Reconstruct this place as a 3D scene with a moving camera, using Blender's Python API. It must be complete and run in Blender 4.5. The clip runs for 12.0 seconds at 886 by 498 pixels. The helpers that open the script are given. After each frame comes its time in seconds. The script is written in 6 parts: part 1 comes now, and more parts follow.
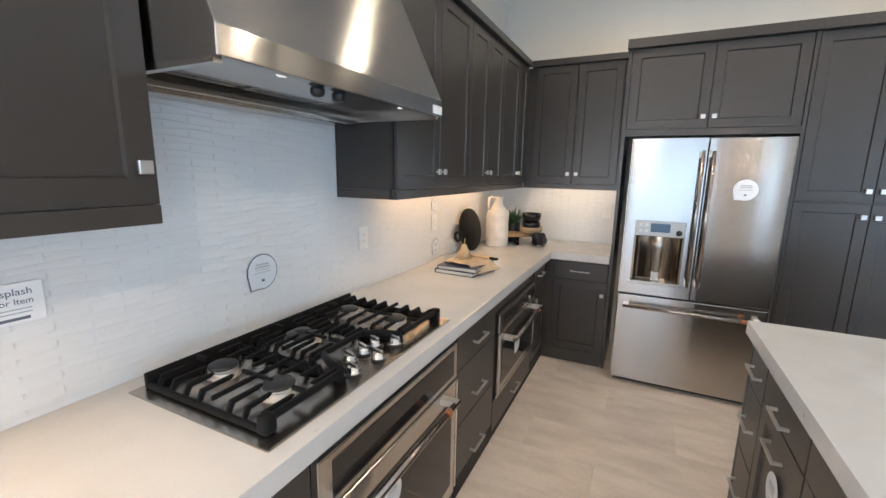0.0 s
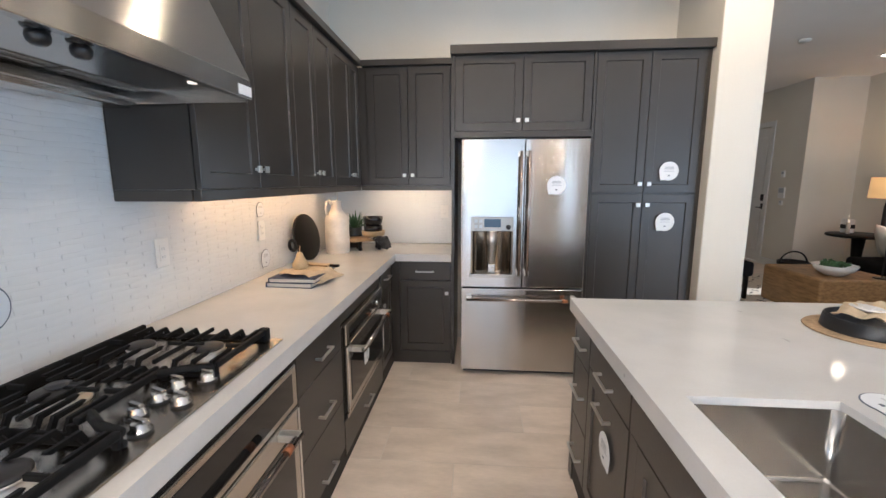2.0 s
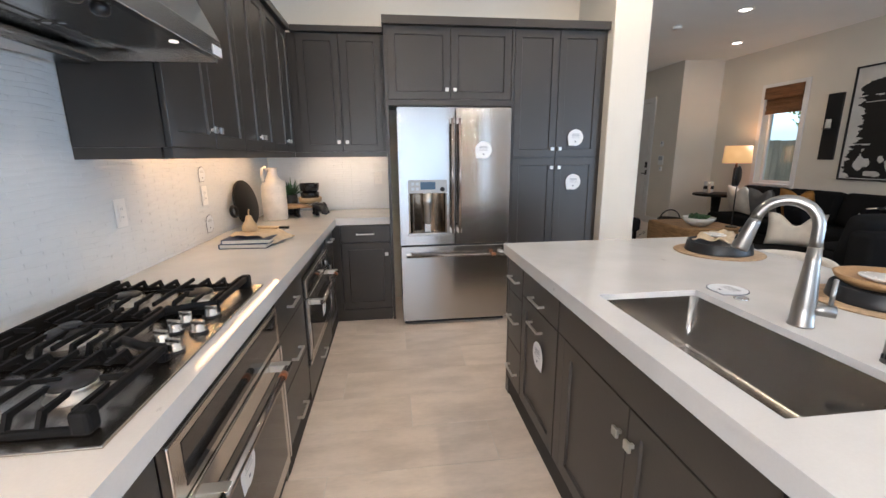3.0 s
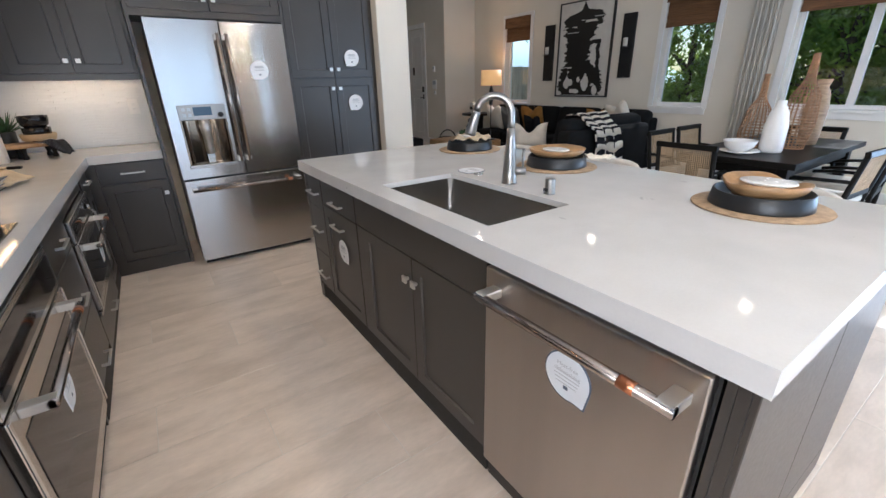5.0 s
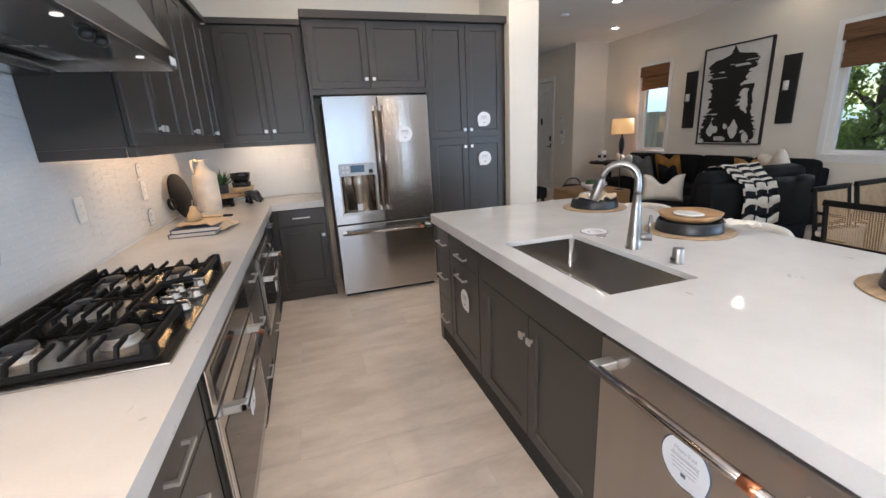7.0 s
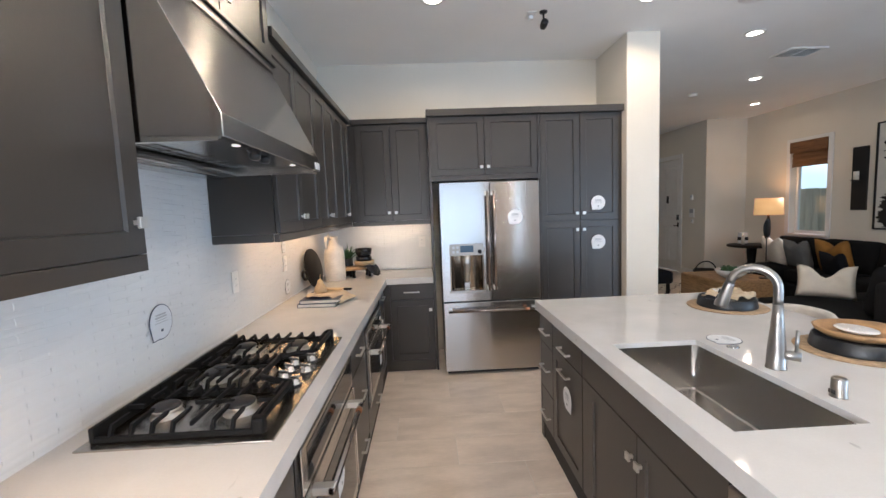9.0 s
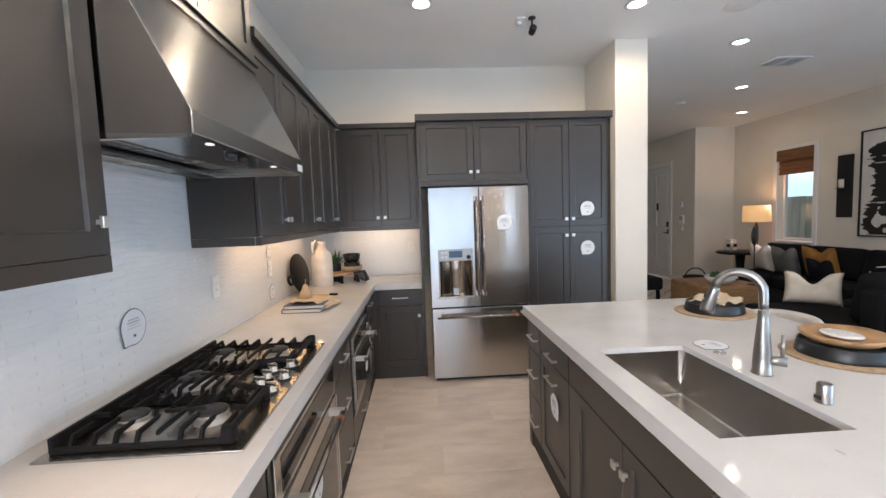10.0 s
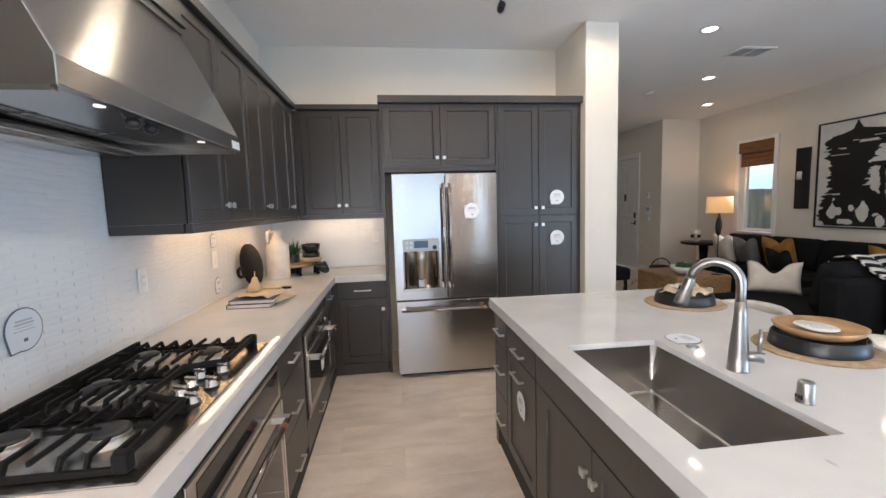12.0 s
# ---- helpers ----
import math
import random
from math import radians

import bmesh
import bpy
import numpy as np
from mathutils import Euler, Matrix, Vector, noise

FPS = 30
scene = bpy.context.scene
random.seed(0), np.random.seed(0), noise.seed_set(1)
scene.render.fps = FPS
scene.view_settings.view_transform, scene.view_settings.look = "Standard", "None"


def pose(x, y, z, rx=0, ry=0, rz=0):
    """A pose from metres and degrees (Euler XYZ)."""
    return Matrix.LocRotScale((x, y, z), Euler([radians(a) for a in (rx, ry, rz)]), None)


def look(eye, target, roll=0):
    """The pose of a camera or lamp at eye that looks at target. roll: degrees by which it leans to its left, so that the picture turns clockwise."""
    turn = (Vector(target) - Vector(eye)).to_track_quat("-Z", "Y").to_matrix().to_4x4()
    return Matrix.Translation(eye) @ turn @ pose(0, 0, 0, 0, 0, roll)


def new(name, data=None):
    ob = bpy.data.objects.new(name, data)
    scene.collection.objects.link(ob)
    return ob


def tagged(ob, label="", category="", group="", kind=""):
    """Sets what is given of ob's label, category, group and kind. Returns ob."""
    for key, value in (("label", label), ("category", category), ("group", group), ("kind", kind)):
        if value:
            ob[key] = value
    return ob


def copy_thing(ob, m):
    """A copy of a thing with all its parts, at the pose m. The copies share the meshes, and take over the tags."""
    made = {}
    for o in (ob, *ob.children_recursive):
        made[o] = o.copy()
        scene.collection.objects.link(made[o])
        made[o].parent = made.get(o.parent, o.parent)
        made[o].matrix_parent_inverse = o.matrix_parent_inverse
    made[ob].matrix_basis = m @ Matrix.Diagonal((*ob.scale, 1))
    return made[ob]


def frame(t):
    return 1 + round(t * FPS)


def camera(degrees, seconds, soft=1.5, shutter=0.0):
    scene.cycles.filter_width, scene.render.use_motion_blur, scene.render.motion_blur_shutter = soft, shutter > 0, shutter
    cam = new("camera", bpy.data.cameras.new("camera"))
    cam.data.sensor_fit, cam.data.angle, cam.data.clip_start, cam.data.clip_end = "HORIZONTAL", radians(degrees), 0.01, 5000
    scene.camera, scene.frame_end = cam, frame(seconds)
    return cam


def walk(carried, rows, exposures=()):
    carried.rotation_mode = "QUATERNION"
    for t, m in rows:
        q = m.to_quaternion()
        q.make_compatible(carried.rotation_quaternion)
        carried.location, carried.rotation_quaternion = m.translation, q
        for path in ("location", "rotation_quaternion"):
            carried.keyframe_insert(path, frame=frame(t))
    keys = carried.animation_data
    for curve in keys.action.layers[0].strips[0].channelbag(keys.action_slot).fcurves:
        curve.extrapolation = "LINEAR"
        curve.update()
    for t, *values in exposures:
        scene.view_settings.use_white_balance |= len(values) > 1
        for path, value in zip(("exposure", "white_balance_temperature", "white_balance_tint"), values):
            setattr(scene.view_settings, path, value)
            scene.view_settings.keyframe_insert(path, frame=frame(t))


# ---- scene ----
cam = camera(93.9, 12.0)
PATH = [
    (0, (1.312, -3.183, 1.534), (0.454, -1.414, 1.166), 1.0),
    (0.5, (1.346, -3.156, 1.526), (0.606, -1.321, 1.235), 0.9),
    (1, (1.375, -3.086, 1.516), (0.802, -1.188, 1.255), 0.6),
    (1.5, (1.377, -3.026, 1.489), (1.0, -1.081, 1.221), 0.0),
    (2, (1.305, -3.037, 1.474), (1.144, -1.069, 1.156), -0.1),
    (2.5, (1.168, -3.165, 1.435), (1.201, -1.201, 1.062), -0.3),
    (4.5, (1.098, -3.586, 1.364), (1.961, -1.913, 0.689), -1.0),
    (5, (1.059, -3.63, 1.334), (2.1, -2.094, 0.586), -1.5),
    (5.5, (1.024, -3.639, 1.342), (2.168, -2.206, 0.543), -1.9),
    (6, (1.004, -3.636, 1.358), (2.1, -2.154, 0.582), -2.7),
    (6.5, (1.0, -3.659, 1.414), (1.867, -1.989, 0.736), -3.2),
    (7, (1.005, -3.717, 1.441), (1.578, -1.879, 0.902), -3.0),
    (7.5, (0.994, -3.728, 1.485), (1.331, -1.799, 1.08), -2.9),
    (9.5, (1.089, -3.716, 1.533), (1.16, -1.724, 1.373), -2.2),
    (10, (1.104, -3.695, 1.515), (1.214, -1.704, 1.362), -2.0),
    (10.5, (1.119, -3.678, 1.51), (1.268, -1.69, 1.351), -2.1),
    (11, (1.128, -3.671, 1.499), (1.313, -1.687, 1.331), -1.7),
    (11.5, (1.165, -3.637, 1.485), (1.374, -1.656, 1.303), -1.7),
    (12, (1.18, -3.525, 1.488), (1.42, -1.55, 1.288), -1.7),
]
walk(cam, [(t, look(eye, target, roll)) for t, eye, target, roll in PATH],
     exposures=[(0.0, -0.12, 5650, 9), (2.5, -0.08, 5750, 12), (4.5, -0.28, 5500, 11), (5.5, -0.44, 5450, 11), (6.5, -0.30, 5550, 12), (7.5, -0.17, 5650, 12), (12.0, -0.16, 5700, 12)])

# ---- world, sun and large lights ----
world = bpy.data.worlds.new("world")
scene.world = world
world.use_nodes = True
wn = world.node_tree.nodes
sky = wn.new("ShaderNodeTexSky")
sky.sky_type, sky.sun_disc = "NISHITA", False
SUN_DIR = Vector((0.86, 0.0, 0.62)).normalized()   # from the place towards the sun
sky.sun_elevation = math.asin(SUN_DIR.z)
sky.sun_rotation = math.atan2(SUN_DIR.x, SUN_DIR.y)
world.node_tree.links.new(sky.outputs[0], wn["Background"].inputs[0])
wn["Background"].inputs[1].default_value = 0.15
sun = new("sun", bpy.data.lights.new("sun", "SUN"))
sun.data.energy, sun.data.angle, sun.data.color = 5.0, radians(0.6), (1.0, 0.95, 0.87)
sun.matrix_basis = look((0, 0, 0), -SUN_DIR)


def area_lamp(name, eye, target, w, h, watts, colour):
    lamp = new(name, bpy.data.lights.new(name, "AREA"))
    lamp.data.shape, lamp.data.size, lamp.data.size_y = "RECTANGLE", w, h
    lamp.data.energy, lamp.data.color = watts, colour
    lamp.matrix_basis = look(eye, target)
    return lamp


# sky light by the glass doors behind and in the long wall, plus two added fills
# added fill in an unseen left opening, brightens ceiling and island front
area_lamp("fill_left", (-0.1, -5.35, 1.55), (2.4, -3.4, 3.3), 2.1, 1.25, 135, (0.98, 0.95, 0.90))
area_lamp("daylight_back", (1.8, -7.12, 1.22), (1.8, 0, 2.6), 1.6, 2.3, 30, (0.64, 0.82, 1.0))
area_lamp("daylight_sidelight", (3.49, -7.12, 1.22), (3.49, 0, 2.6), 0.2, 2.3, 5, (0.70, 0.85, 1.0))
# added fill in an unseen wide opening, brightens tiles, hood and left cabinets
area_lamp("fill_back_wide", (5.6, -7.12, 1.22), (1.2, -2.0, 3.6), 2.55, 2.3, 80, (0.68, 0.84, 1.0))
area_lamp("daylight_door", (7.34, -4.66, 1.25), (0, -3.4, 4.8), 2.3, 2.0, 165, (0.60, 0.80, 1.0))

# ---- materials ----


def material(name, colour, rough=0.5, metal=0.0, vary=0.12, scale=6.0, fine=60.0, bump=0.05, stretch=(1, 1, 1),
             rough_vary=0.08, second=None, per_object=0.0, coat=0.0, aniso=0.0, sheen=0.0, distance=0.01):
    """A surface with broad stains and fine grain in colour, gloss and relief."""
    m = bpy.data.materials.new(name)
    m.use_nodes = True
    n, l = m.node_tree.nodes, m.node_tree.links
    b = n["Principled BSDF"]
    co = n.new("ShaderNodeTexCoord")
    mp = n.new("ShaderNodeMapping")
    mp.inputs["Scale"].default_value = stretch
    l.new(co.outputs["Object"], mp.inputs[0])
    vec = mp.outputs[0]
    if per_object:
        info = n.new("ShaderNodeObjectInfo")
        add = n.new("ShaderNodeVectorMath")
        add.operation = "MULTIPLY_ADD"
        add.inputs[1].default_value = (37, 11, 5)
        l.new(info.outputs["Random"], add.inputs[0])
        l.new(vec, add.inputs[2])
        vec = add.outputs[0]
    broad, grain = n.new("ShaderNodeTexNoise"), n.new("ShaderNodeTexNoise")
    for node, s, d in ((broad, scale, 4.0), (grain, fine, 3.0)):
        node.inputs["Scale"].default_value, node.inputs["Detail"].default_value = s, d
        l.new(vec, node.inputs["Vector"])
    ramp = n.new("ShaderNodeMix")
    ramp.data_type = "RGBA"
    c2 = second or tuple(c * (1 - vary) for c in colour)
    ramp.inputs["A"].default_value = (*[min(1, c * (1 + vary * 0.4)) for c in colour], 1)
    ramp.inputs["B"].default_value = (*c2, 1)
    mid = n.new("ShaderNodeMapRange")
    mid.inputs["From Min"].default_value, mid.inputs["From Max"].default_value = 0.35, 0.68
    l.new(broad.outputs["Fac"], mid.inputs["Value"])
    l.new(mid.outputs["Result"], ramp.inputs["Factor"])
    tint = n.new("ShaderNodeMix")
    tint.data_type, tint.blend_type = "RGBA", "MULTIPLY"
    tint.inputs["Factor"].default_value = min(1.0, vary * 1.2)
    l.new(ramp.outputs["Result"], tint.inputs["A"])
    l.new(grain.outputs["Fac"], tint.inputs["B"])
    last = tint.outputs["Result"]
    if per_object:
        bright = n.new("ShaderNodeHueSaturation")
        val = n.new("ShaderNodeMapRange")
        val.inputs["To Min"].default_value, val.inputs["To Max"].default_value = 1 - per_object, 1 + per_object
        l.new(info.outputs["Random"], val.inputs["Value"])
        l.new(val.outputs["Result"], bright.inputs["Value"])
        l.new(last, bright.inputs["Color"])
        last = bright.outputs["Color"]
    l.new(last, b.inputs["Base Color"])
    rr = n.new("ShaderNodeMapRange")
    rr.inputs["To Min"].default_value, rr.inputs["To Max"].default_value = max(0.02, rough - rough_vary), min(1, rough + rough_vary)
    l.new(grain.outputs["Fac"], rr.inputs["Value"])
    l.new(rr.outputs["Result"], b.inputs["Roughness"])
    b.inputs["Metallic"].default_value = metal
    b.inputs["Coat Weight"].default_value = coat
    b.inputs["Sheen Weight"].default_value = sheen
    if aniso:
        geo, level = n.new("ShaderNodeNewGeometry"), n.new("ShaderNodeVectorMath")
        level.operation = "CROSS_PRODUCT"
        level.inputs[1].default_value = (0.02, 0.01, 1)
        l.new(geo.outputs["Normal"], level.inputs[0])
        l.new(level.outputs[0], b.inputs["Tangent"])
        b.inputs["Anisotropic"].default_value, b.inputs["Anisotropic Rotation"].default_value = aniso, 0.25
    if bump:
        bp = n.new("ShaderNodeBump")
        bp.inputs["Strength"].default_value, bp.inputs["Distance"].default_value = bump, distance
        l.new(grain.outputs["Fac"], bp.inputs["Height"])
        l.new(bp.outputs[0], b.inputs["Normal"])
    return m


def glowing(name, colour, strength):
    m = bpy.data.materials.new(name)
    m.use_nodes = True
    b = m.node_tree.nodes["Principled BSDF"]
    b.inputs["Base Color"].default_value = (*colour, 1)
    b.inputs["Emission Color"].default_value, b.inputs["Emission Strength"].default_value = (*colour, 1), strength
    return m


def clear(name, colour, rough=0.0, mixed=0.9):
    """Thin glass: mostly see-through, with a gloss on it."""
    m = bpy.data.materials.new(name)
    m.use_nodes = True
    n, l = m.node_tree.nodes, m.node_tree.links
    gloss, see, mix = n.new("ShaderNodeBsdfGlossy"), n.new("ShaderNodeBsdfTransparent"), n.new("ShaderNodeMixShader")
    gloss.inputs["Roughness"].default_value = rough
    see.inputs[0].default_value = (*colour, 1)
    mix.inputs[0].default_value = mixed
    l.new(gloss.outputs[0], mix.inputs[1]), l.new(see.outputs[0], mix.inputs[2])
    l.new(mix.outputs[0], n["Material Output"].inputs[0])
    return m


def leaf_material(name, colour, second):
    """Leaves: half of the light goes through them."""
    m = material(name, colour, 0.55, vary=0.4, scale=1.2, fine=14, bump=0.0, second=second)
    n, l = m.node_tree.nodes, m.node_tree.links
    through_light, mix = n.new("ShaderNodeBsdfTranslucent"), n.new("ShaderNodeMixShader")
    through_light.inputs["Color"].default_value = (0.40, 0.52, 0.08, 1)
    mix.inputs[0].default_value = 0.60
    l.new(n["Principled BSDF"].outputs[0], mix.inputs[1]), l.new(through_light.outputs[0], mix.inputs[2])
    l.new(mix.outputs[0], n["Material Output"].inputs[0])
    return m


PAINT = material("wall_paint", (0.75, 0.70, 0.61), 0.75, vary=0.05, scale=1.2, fine=110, bump=0.12, distance=0.004)
CEIL = material("ceiling_paint", (0.90, 0.89, 0.87), 0.85, vary=0.04, scale=1.0, fine=120, bump=0.12, distance=0.004)
TRIM = material("trim_paint", (0.80, 0.79, 0.77), 0.4, vary=0.04, scale=4, fine=60, bump=0.02)
TILE = material("glazed_tile", (0.74, 0.745, 0.74), 0.22, vary=0.02, scale=9, fine=50, bump=0.03, per_object=0.006, rough_vary=0.05, distance=0.003)
GROUT = material("grout", (0.74, 0.745, 0.74), 0.6, vary=0.03)
FLOOR = material("porcelain_plank", (0.76, 0.655, 0.56), 0.32, vary=0.15, scale=3.0, fine=26, bump=0.03, stretch=(1.0, 3.0, 1), second=(0.65, 0.55, 0.46), per_object=0.05, rough_vary=0.07, distance=0.003)
SLAB = material("floor_grout", (0.72, 0.67, 0.60), 0.85, vary=0.1)
CAB = material("charcoal_cabinet_paint", (0.043, 0.0375, 0.0320), 0.32, vary=0.08, scale=3, fine=90, bump=0.02, rough_vary=0.05)
# near-black that puts the shade of recesses into the colour: kicks, vent, drain
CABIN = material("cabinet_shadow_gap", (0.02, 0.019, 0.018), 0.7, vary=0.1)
QUARTZ = material("white_quartz", (0.60, 0.593, 0.582), 0.06, vary=0.06, scale=5, fine=140, bump=0.0, rough_vary=0.008)


def flecked(m, scale, colour, edge):
    """Adds sparse grey flecks and short veins to a stone."""
    n, l = m.node_tree.nodes, m.node_tree.links
    b = n["Principled BSDF"]
    co, tex, cut, mix = n.new("ShaderNodeTexCoord"), n.new("ShaderNodeTexNoise"), n.new("ShaderNodeMapRange"), n.new("ShaderNodeMix")
    l.new(co.outputs["Object"], tex.inputs["Vector"])
    tex.inputs["Scale"].default_value, tex.inputs["Detail"].default_value, tex.inputs["Distortion"].default_value = scale, 5.0, 1.2
    cut.inputs["From Min"].default_value, cut.inputs["From Max"].default_value = edge, edge + 0.05
    l.new(tex.outputs["Fac"], cut.inputs["Value"])
    mix.data_type = "RGBA"
    l.new(b.inputs["Base Color"].links[0].from_socket, mix.inputs["A"])
    mix.inputs["B"].default_value = (*colour, 1)
    l.new(cut.outputs["Result"], mix.inputs["Factor"])
    l.new(mix.outputs["Result"], b.inputs["Base Color"])


flecked(QUARTZ, 7.0, (0.36, 0.36, 0.355), 0.70)
STEEL = material("brushed_steel", (0.58, 0.55, 0.51), 0.24, 1.0, vary=0.03, scale=1.5, fine=40, bump=0.0, rough_vary=0.02, aniso=0.6)
PANEL = material("brushed_door_steel", (0.52, 0.50, 0.48), 0.17, 1.0, vary=0.04, scale=5, fine=5, bump=0.45, stretch=(1, 1, 0.02), rough_vary=0.02, aniso=0.9, distance=0.003)
HOODSTEEL = material("brushed_hood_steel", (0.42, 0.405, 0.385), 0.20, 1.0, vary=0.0, scale=3, fine=8, bump=0.0, rough_vary=0.0, aniso=1.0)
DARKSTEEL = material("dark_brushed_steel", (0.47, 0.435, 0.405), 0.30, 1.0, vary=0.08, scale=5, fine=9, bump=0.3, stretch=(1, 1, 0.02), rough_vary=0.03, aniso=0.8, distance=0.003)
HOBSTEEL = material("cooktop_steel", (0.46, 0.42, 0.37), 0.26, 1.0, vary=0.06, scale=4, fine=40, bump=0.0, rough_vary=0.02)
RECESS = material("dispenser_steel", (0.26, 0.20, 0.145), 0.14, 1.0, vary=0.08, scale=5, fine=9, bump=0.6, stretch=(1, 1, 0.02), rough_vary=0.03, distance=0.003)
BRACKET = material("pale_handle_bracket", (0.72, 0.71, 0.68), 0.42, 1.0, vary=0.04, bump=0.0)
HANDLE = material("dark_steel_handle", (0.36, 0.31, 0.28), 0.22, 1.0, vary=0.05, scale=20, fine=120, bump=0.0, rough_vary=0.04)
SINKM = material("sink_steel", (0.50, 0.475, 0.445), 0.22, 1.0, vary=0.04, scale=3, fine=20, bump=0.0, stretch=(1, 14, 1), rough_vary=0.02)
CHROME = material("satin_nickel", (0.50, 0.485, 0.465), 0.25, 1.0, vary=0.04, scale=20, fine=120, bump=0.0, rough_vary=0.05)
NICKEL = material("brushed_nickel_tap", (0.34, 0.325, 0.305), 0.30, 1.0, vary=0.05, scale=20, fine=140, bump=0.0, rough_vary=0.05)
POLISH = material("polished_chrome", (0.75, 0.75, 0.75), 0.07, 1.0, vary=0.02, bump=0.0, rough_vary=0.02)
COPPER = material("brushed_copper", (0.55, 0.22, 0.11), 0.30, 1.0, vary=0.08, bump=0.0)
IRON = material("cast_iron", (0.010, 0.010, 0.0105), 0.62, 0.0, vary=0.2, scale=30, fine=260, bump=0.25, distance=0.001)
BURNER = material("burner_cap", (0.02, 0.02, 0.022), 0.45, vary=0.1, scale=20)
ALU = material("burner_ring", (0.62, 0.60, 0.57), 0.4, 1.0, vary=0.1, scale=20)
BLACK = material("black_plastic", (0.012, 0.012, 0.013), 0.35, vary=0.1)
DARKGLASS = material("oven_glass", (0.012, 0.011, 0.011), 0.06, vary=0.1, bump=0.0, rough_vary=0.02)
SCREEN = material("display", (0.05, 0.09, 0.14), 0.12, vary=0.1, bump=0.0)
CLEARCARD = material("clear_backed_sticker", (0.66, 0.69, 0.73), 0.35, vary=0.03, scale=10, bump=0.0)
PAPER = material("sticker", (0.80, 0.81, 0.82), 0.45, vary=0.03, scale=10, bump=0.0)
INK = material("ink", (0.10, 0.12, 0.16), 0.6, vary=0.05, bump=0.0)
GREYINK = material("pale_ink", (0.42, 0.44, 0.47), 0.6, vary=0.05, bump=0.0)
PLATE = material("outlet_plastic", (0.80, 0.79, 0.77), 0.35, vary=0.03, bump=0.0)
CERAMIC = material("cream_ceramic", (0.74, 0.68, 0.60), 0.3, vary=0.1, scale=14, fine=60, bump=0.05)
WHITECER = material("white_ceramic", (0.82, 0.81, 0.79), 0.25, vary=0.04, bump=0.02)
BLACKCER = material("black_ceramic", (0.010, 0.011, 0.013), 0.38, vary=0.15, scale=12, bump=0.05)
GLOSSBLACK = material("glossy_black_glaze", (0.010, 0.010, 0.011), 0.16, vary=0.15, scale=12, bump=0.03)
OAK = material("oak", (0.54, 0.32, 0.15), 0.45, vary=0.3, scale=5, fine=40, bump=0.1, stretch=(1, 9, 1), distance=0.002)
MANGO = material("carved_wood", (0.46, 0.27, 0.12), 0.48, vary=0.35, scale=7, fine=40, bump=0.1, stretch=(3, 1, 6), distance=0.002)
DARKWOOD = material("ebony_wood", (0.010, 0.009, 0.008), 0.4, vary=0.25, scale=6, fine=60, bump=0.06, stretch=(1, 8, 1), distance=0.001)
PALEWOOD = material("pear_wood", (0.50, 0.36, 0.20), 0.5, vary=0.2, scale=12, bump=0.05)
STRAW = material("woven_straw", (0.46, 0.32, 0.19), 0.8, vary=0.3, scale=40, fine=180, bump=0.5, distance=0.003)
LINEN = material("linen_cloth", (0.52, 0.41, 0.28), 0.9, vary=0.15, scale=20, fine=300, bump=0.2, distance=0.001)
PAGES = material("book_pages", (0.70, 0.66, 0.58), 0.8, vary=0.2, scale=3, fine=200, stretch=(1, 1, 30))
COVER = material("navy_cover", (0.02, 0.03, 0.07), 0.5, vary=0.1)
LEAF = material("succulent_leaf", (0.07, 0.16, 0.06), 0.5, vary=0.35, scale=30)
FOLIAGE = leaf_material("tree_leaf", (0.12, 0.24, 0.045), (0.04, 0.09, 0.02))
BARK = material("bark", (0.10, 0.075, 0.05), 0.9, vary=0.4, scale=9, fine=50, bump=0.4)
GROUND = material("garden_earth", (0.16, 0.13, 0.09), 0.95, vary=0.4, scale=0.6, fine=12, bump=0.3)
FENCE = material("fence_board", (0.66, 0.54, 0.41), 0.8, vary=0.3, scale=4, fine=30, bump=0.2, stretch=(1, 1, 0.2), per_object=0.12)
SOFA = material("charcoal_upholstery", (0.011, 0.0112, 0.012), 0.95, vary=0.2, scale=5, fine=260, bump=0.25, sheen=0.0, distance=0.002)
IVORY = material("ivory_cushion", (0.70, 0.64, 0.55), 0.95, vary=0.1, scale=8, fine=220, bump=0.25, distance=0.002)
GREY = material("grey_cushion", (0.16, 0.16, 0.155), 0.95, vary=0.15, scale=8, fine=220, bump=0.25, distance=0.002)
OCHRE = material("ochre_cushion", (0.34, 0.155, 0.025), 0.85, vary=0.2, scale=8, fine=160, bump=0.2, distance=0.002)
INKY = material("black_cushion", (0.013, 0.013, 0.016), 0.9, vary=0.1, fine=200, bump=0.2)
BOUCLE = material("pale_stool_fabric", (0.62, 0.58, 0.53), 0.95, vary=0.1, scale=20, fine=240, bump=0.3, distance=0.002)
CURTAIN = material("linen_curtain", (0.50, 0.47, 0.41), 0.9, vary=0.14, scale=6, fine=220, bump=0.15, distance=0.001)
BAMBOO = material("woven_shade", (0.24, 0.115, 0.045), 0.75, vary=0.5, scale=8, fine=80, bump=0.3, stretch=(1, 0.6, 18), distance=0.003)
CANE = material("woven_cane", (0.52, 0.38, 0.23), 0.7, vary=0.2, scale=30, fine=120, bump=0.2)
WICKER = material("wicker", (0.40, 0.22, 0.11), 0.7, vary=0.3, scale=20, fine=90, bump=0.3, distance=0.002)
TANPOT = material("banded_clay", (0.42, 0.29, 0.18), 0.75, vary=0.3, scale=8, fine=50, bump=0.25, stretch=(1, 1, 8))
CANVAS = material("painting_canvas", (0.66, 0.64, 0.60), 0.8, vary=0.08, scale=8, fine=160, bump=0.1)
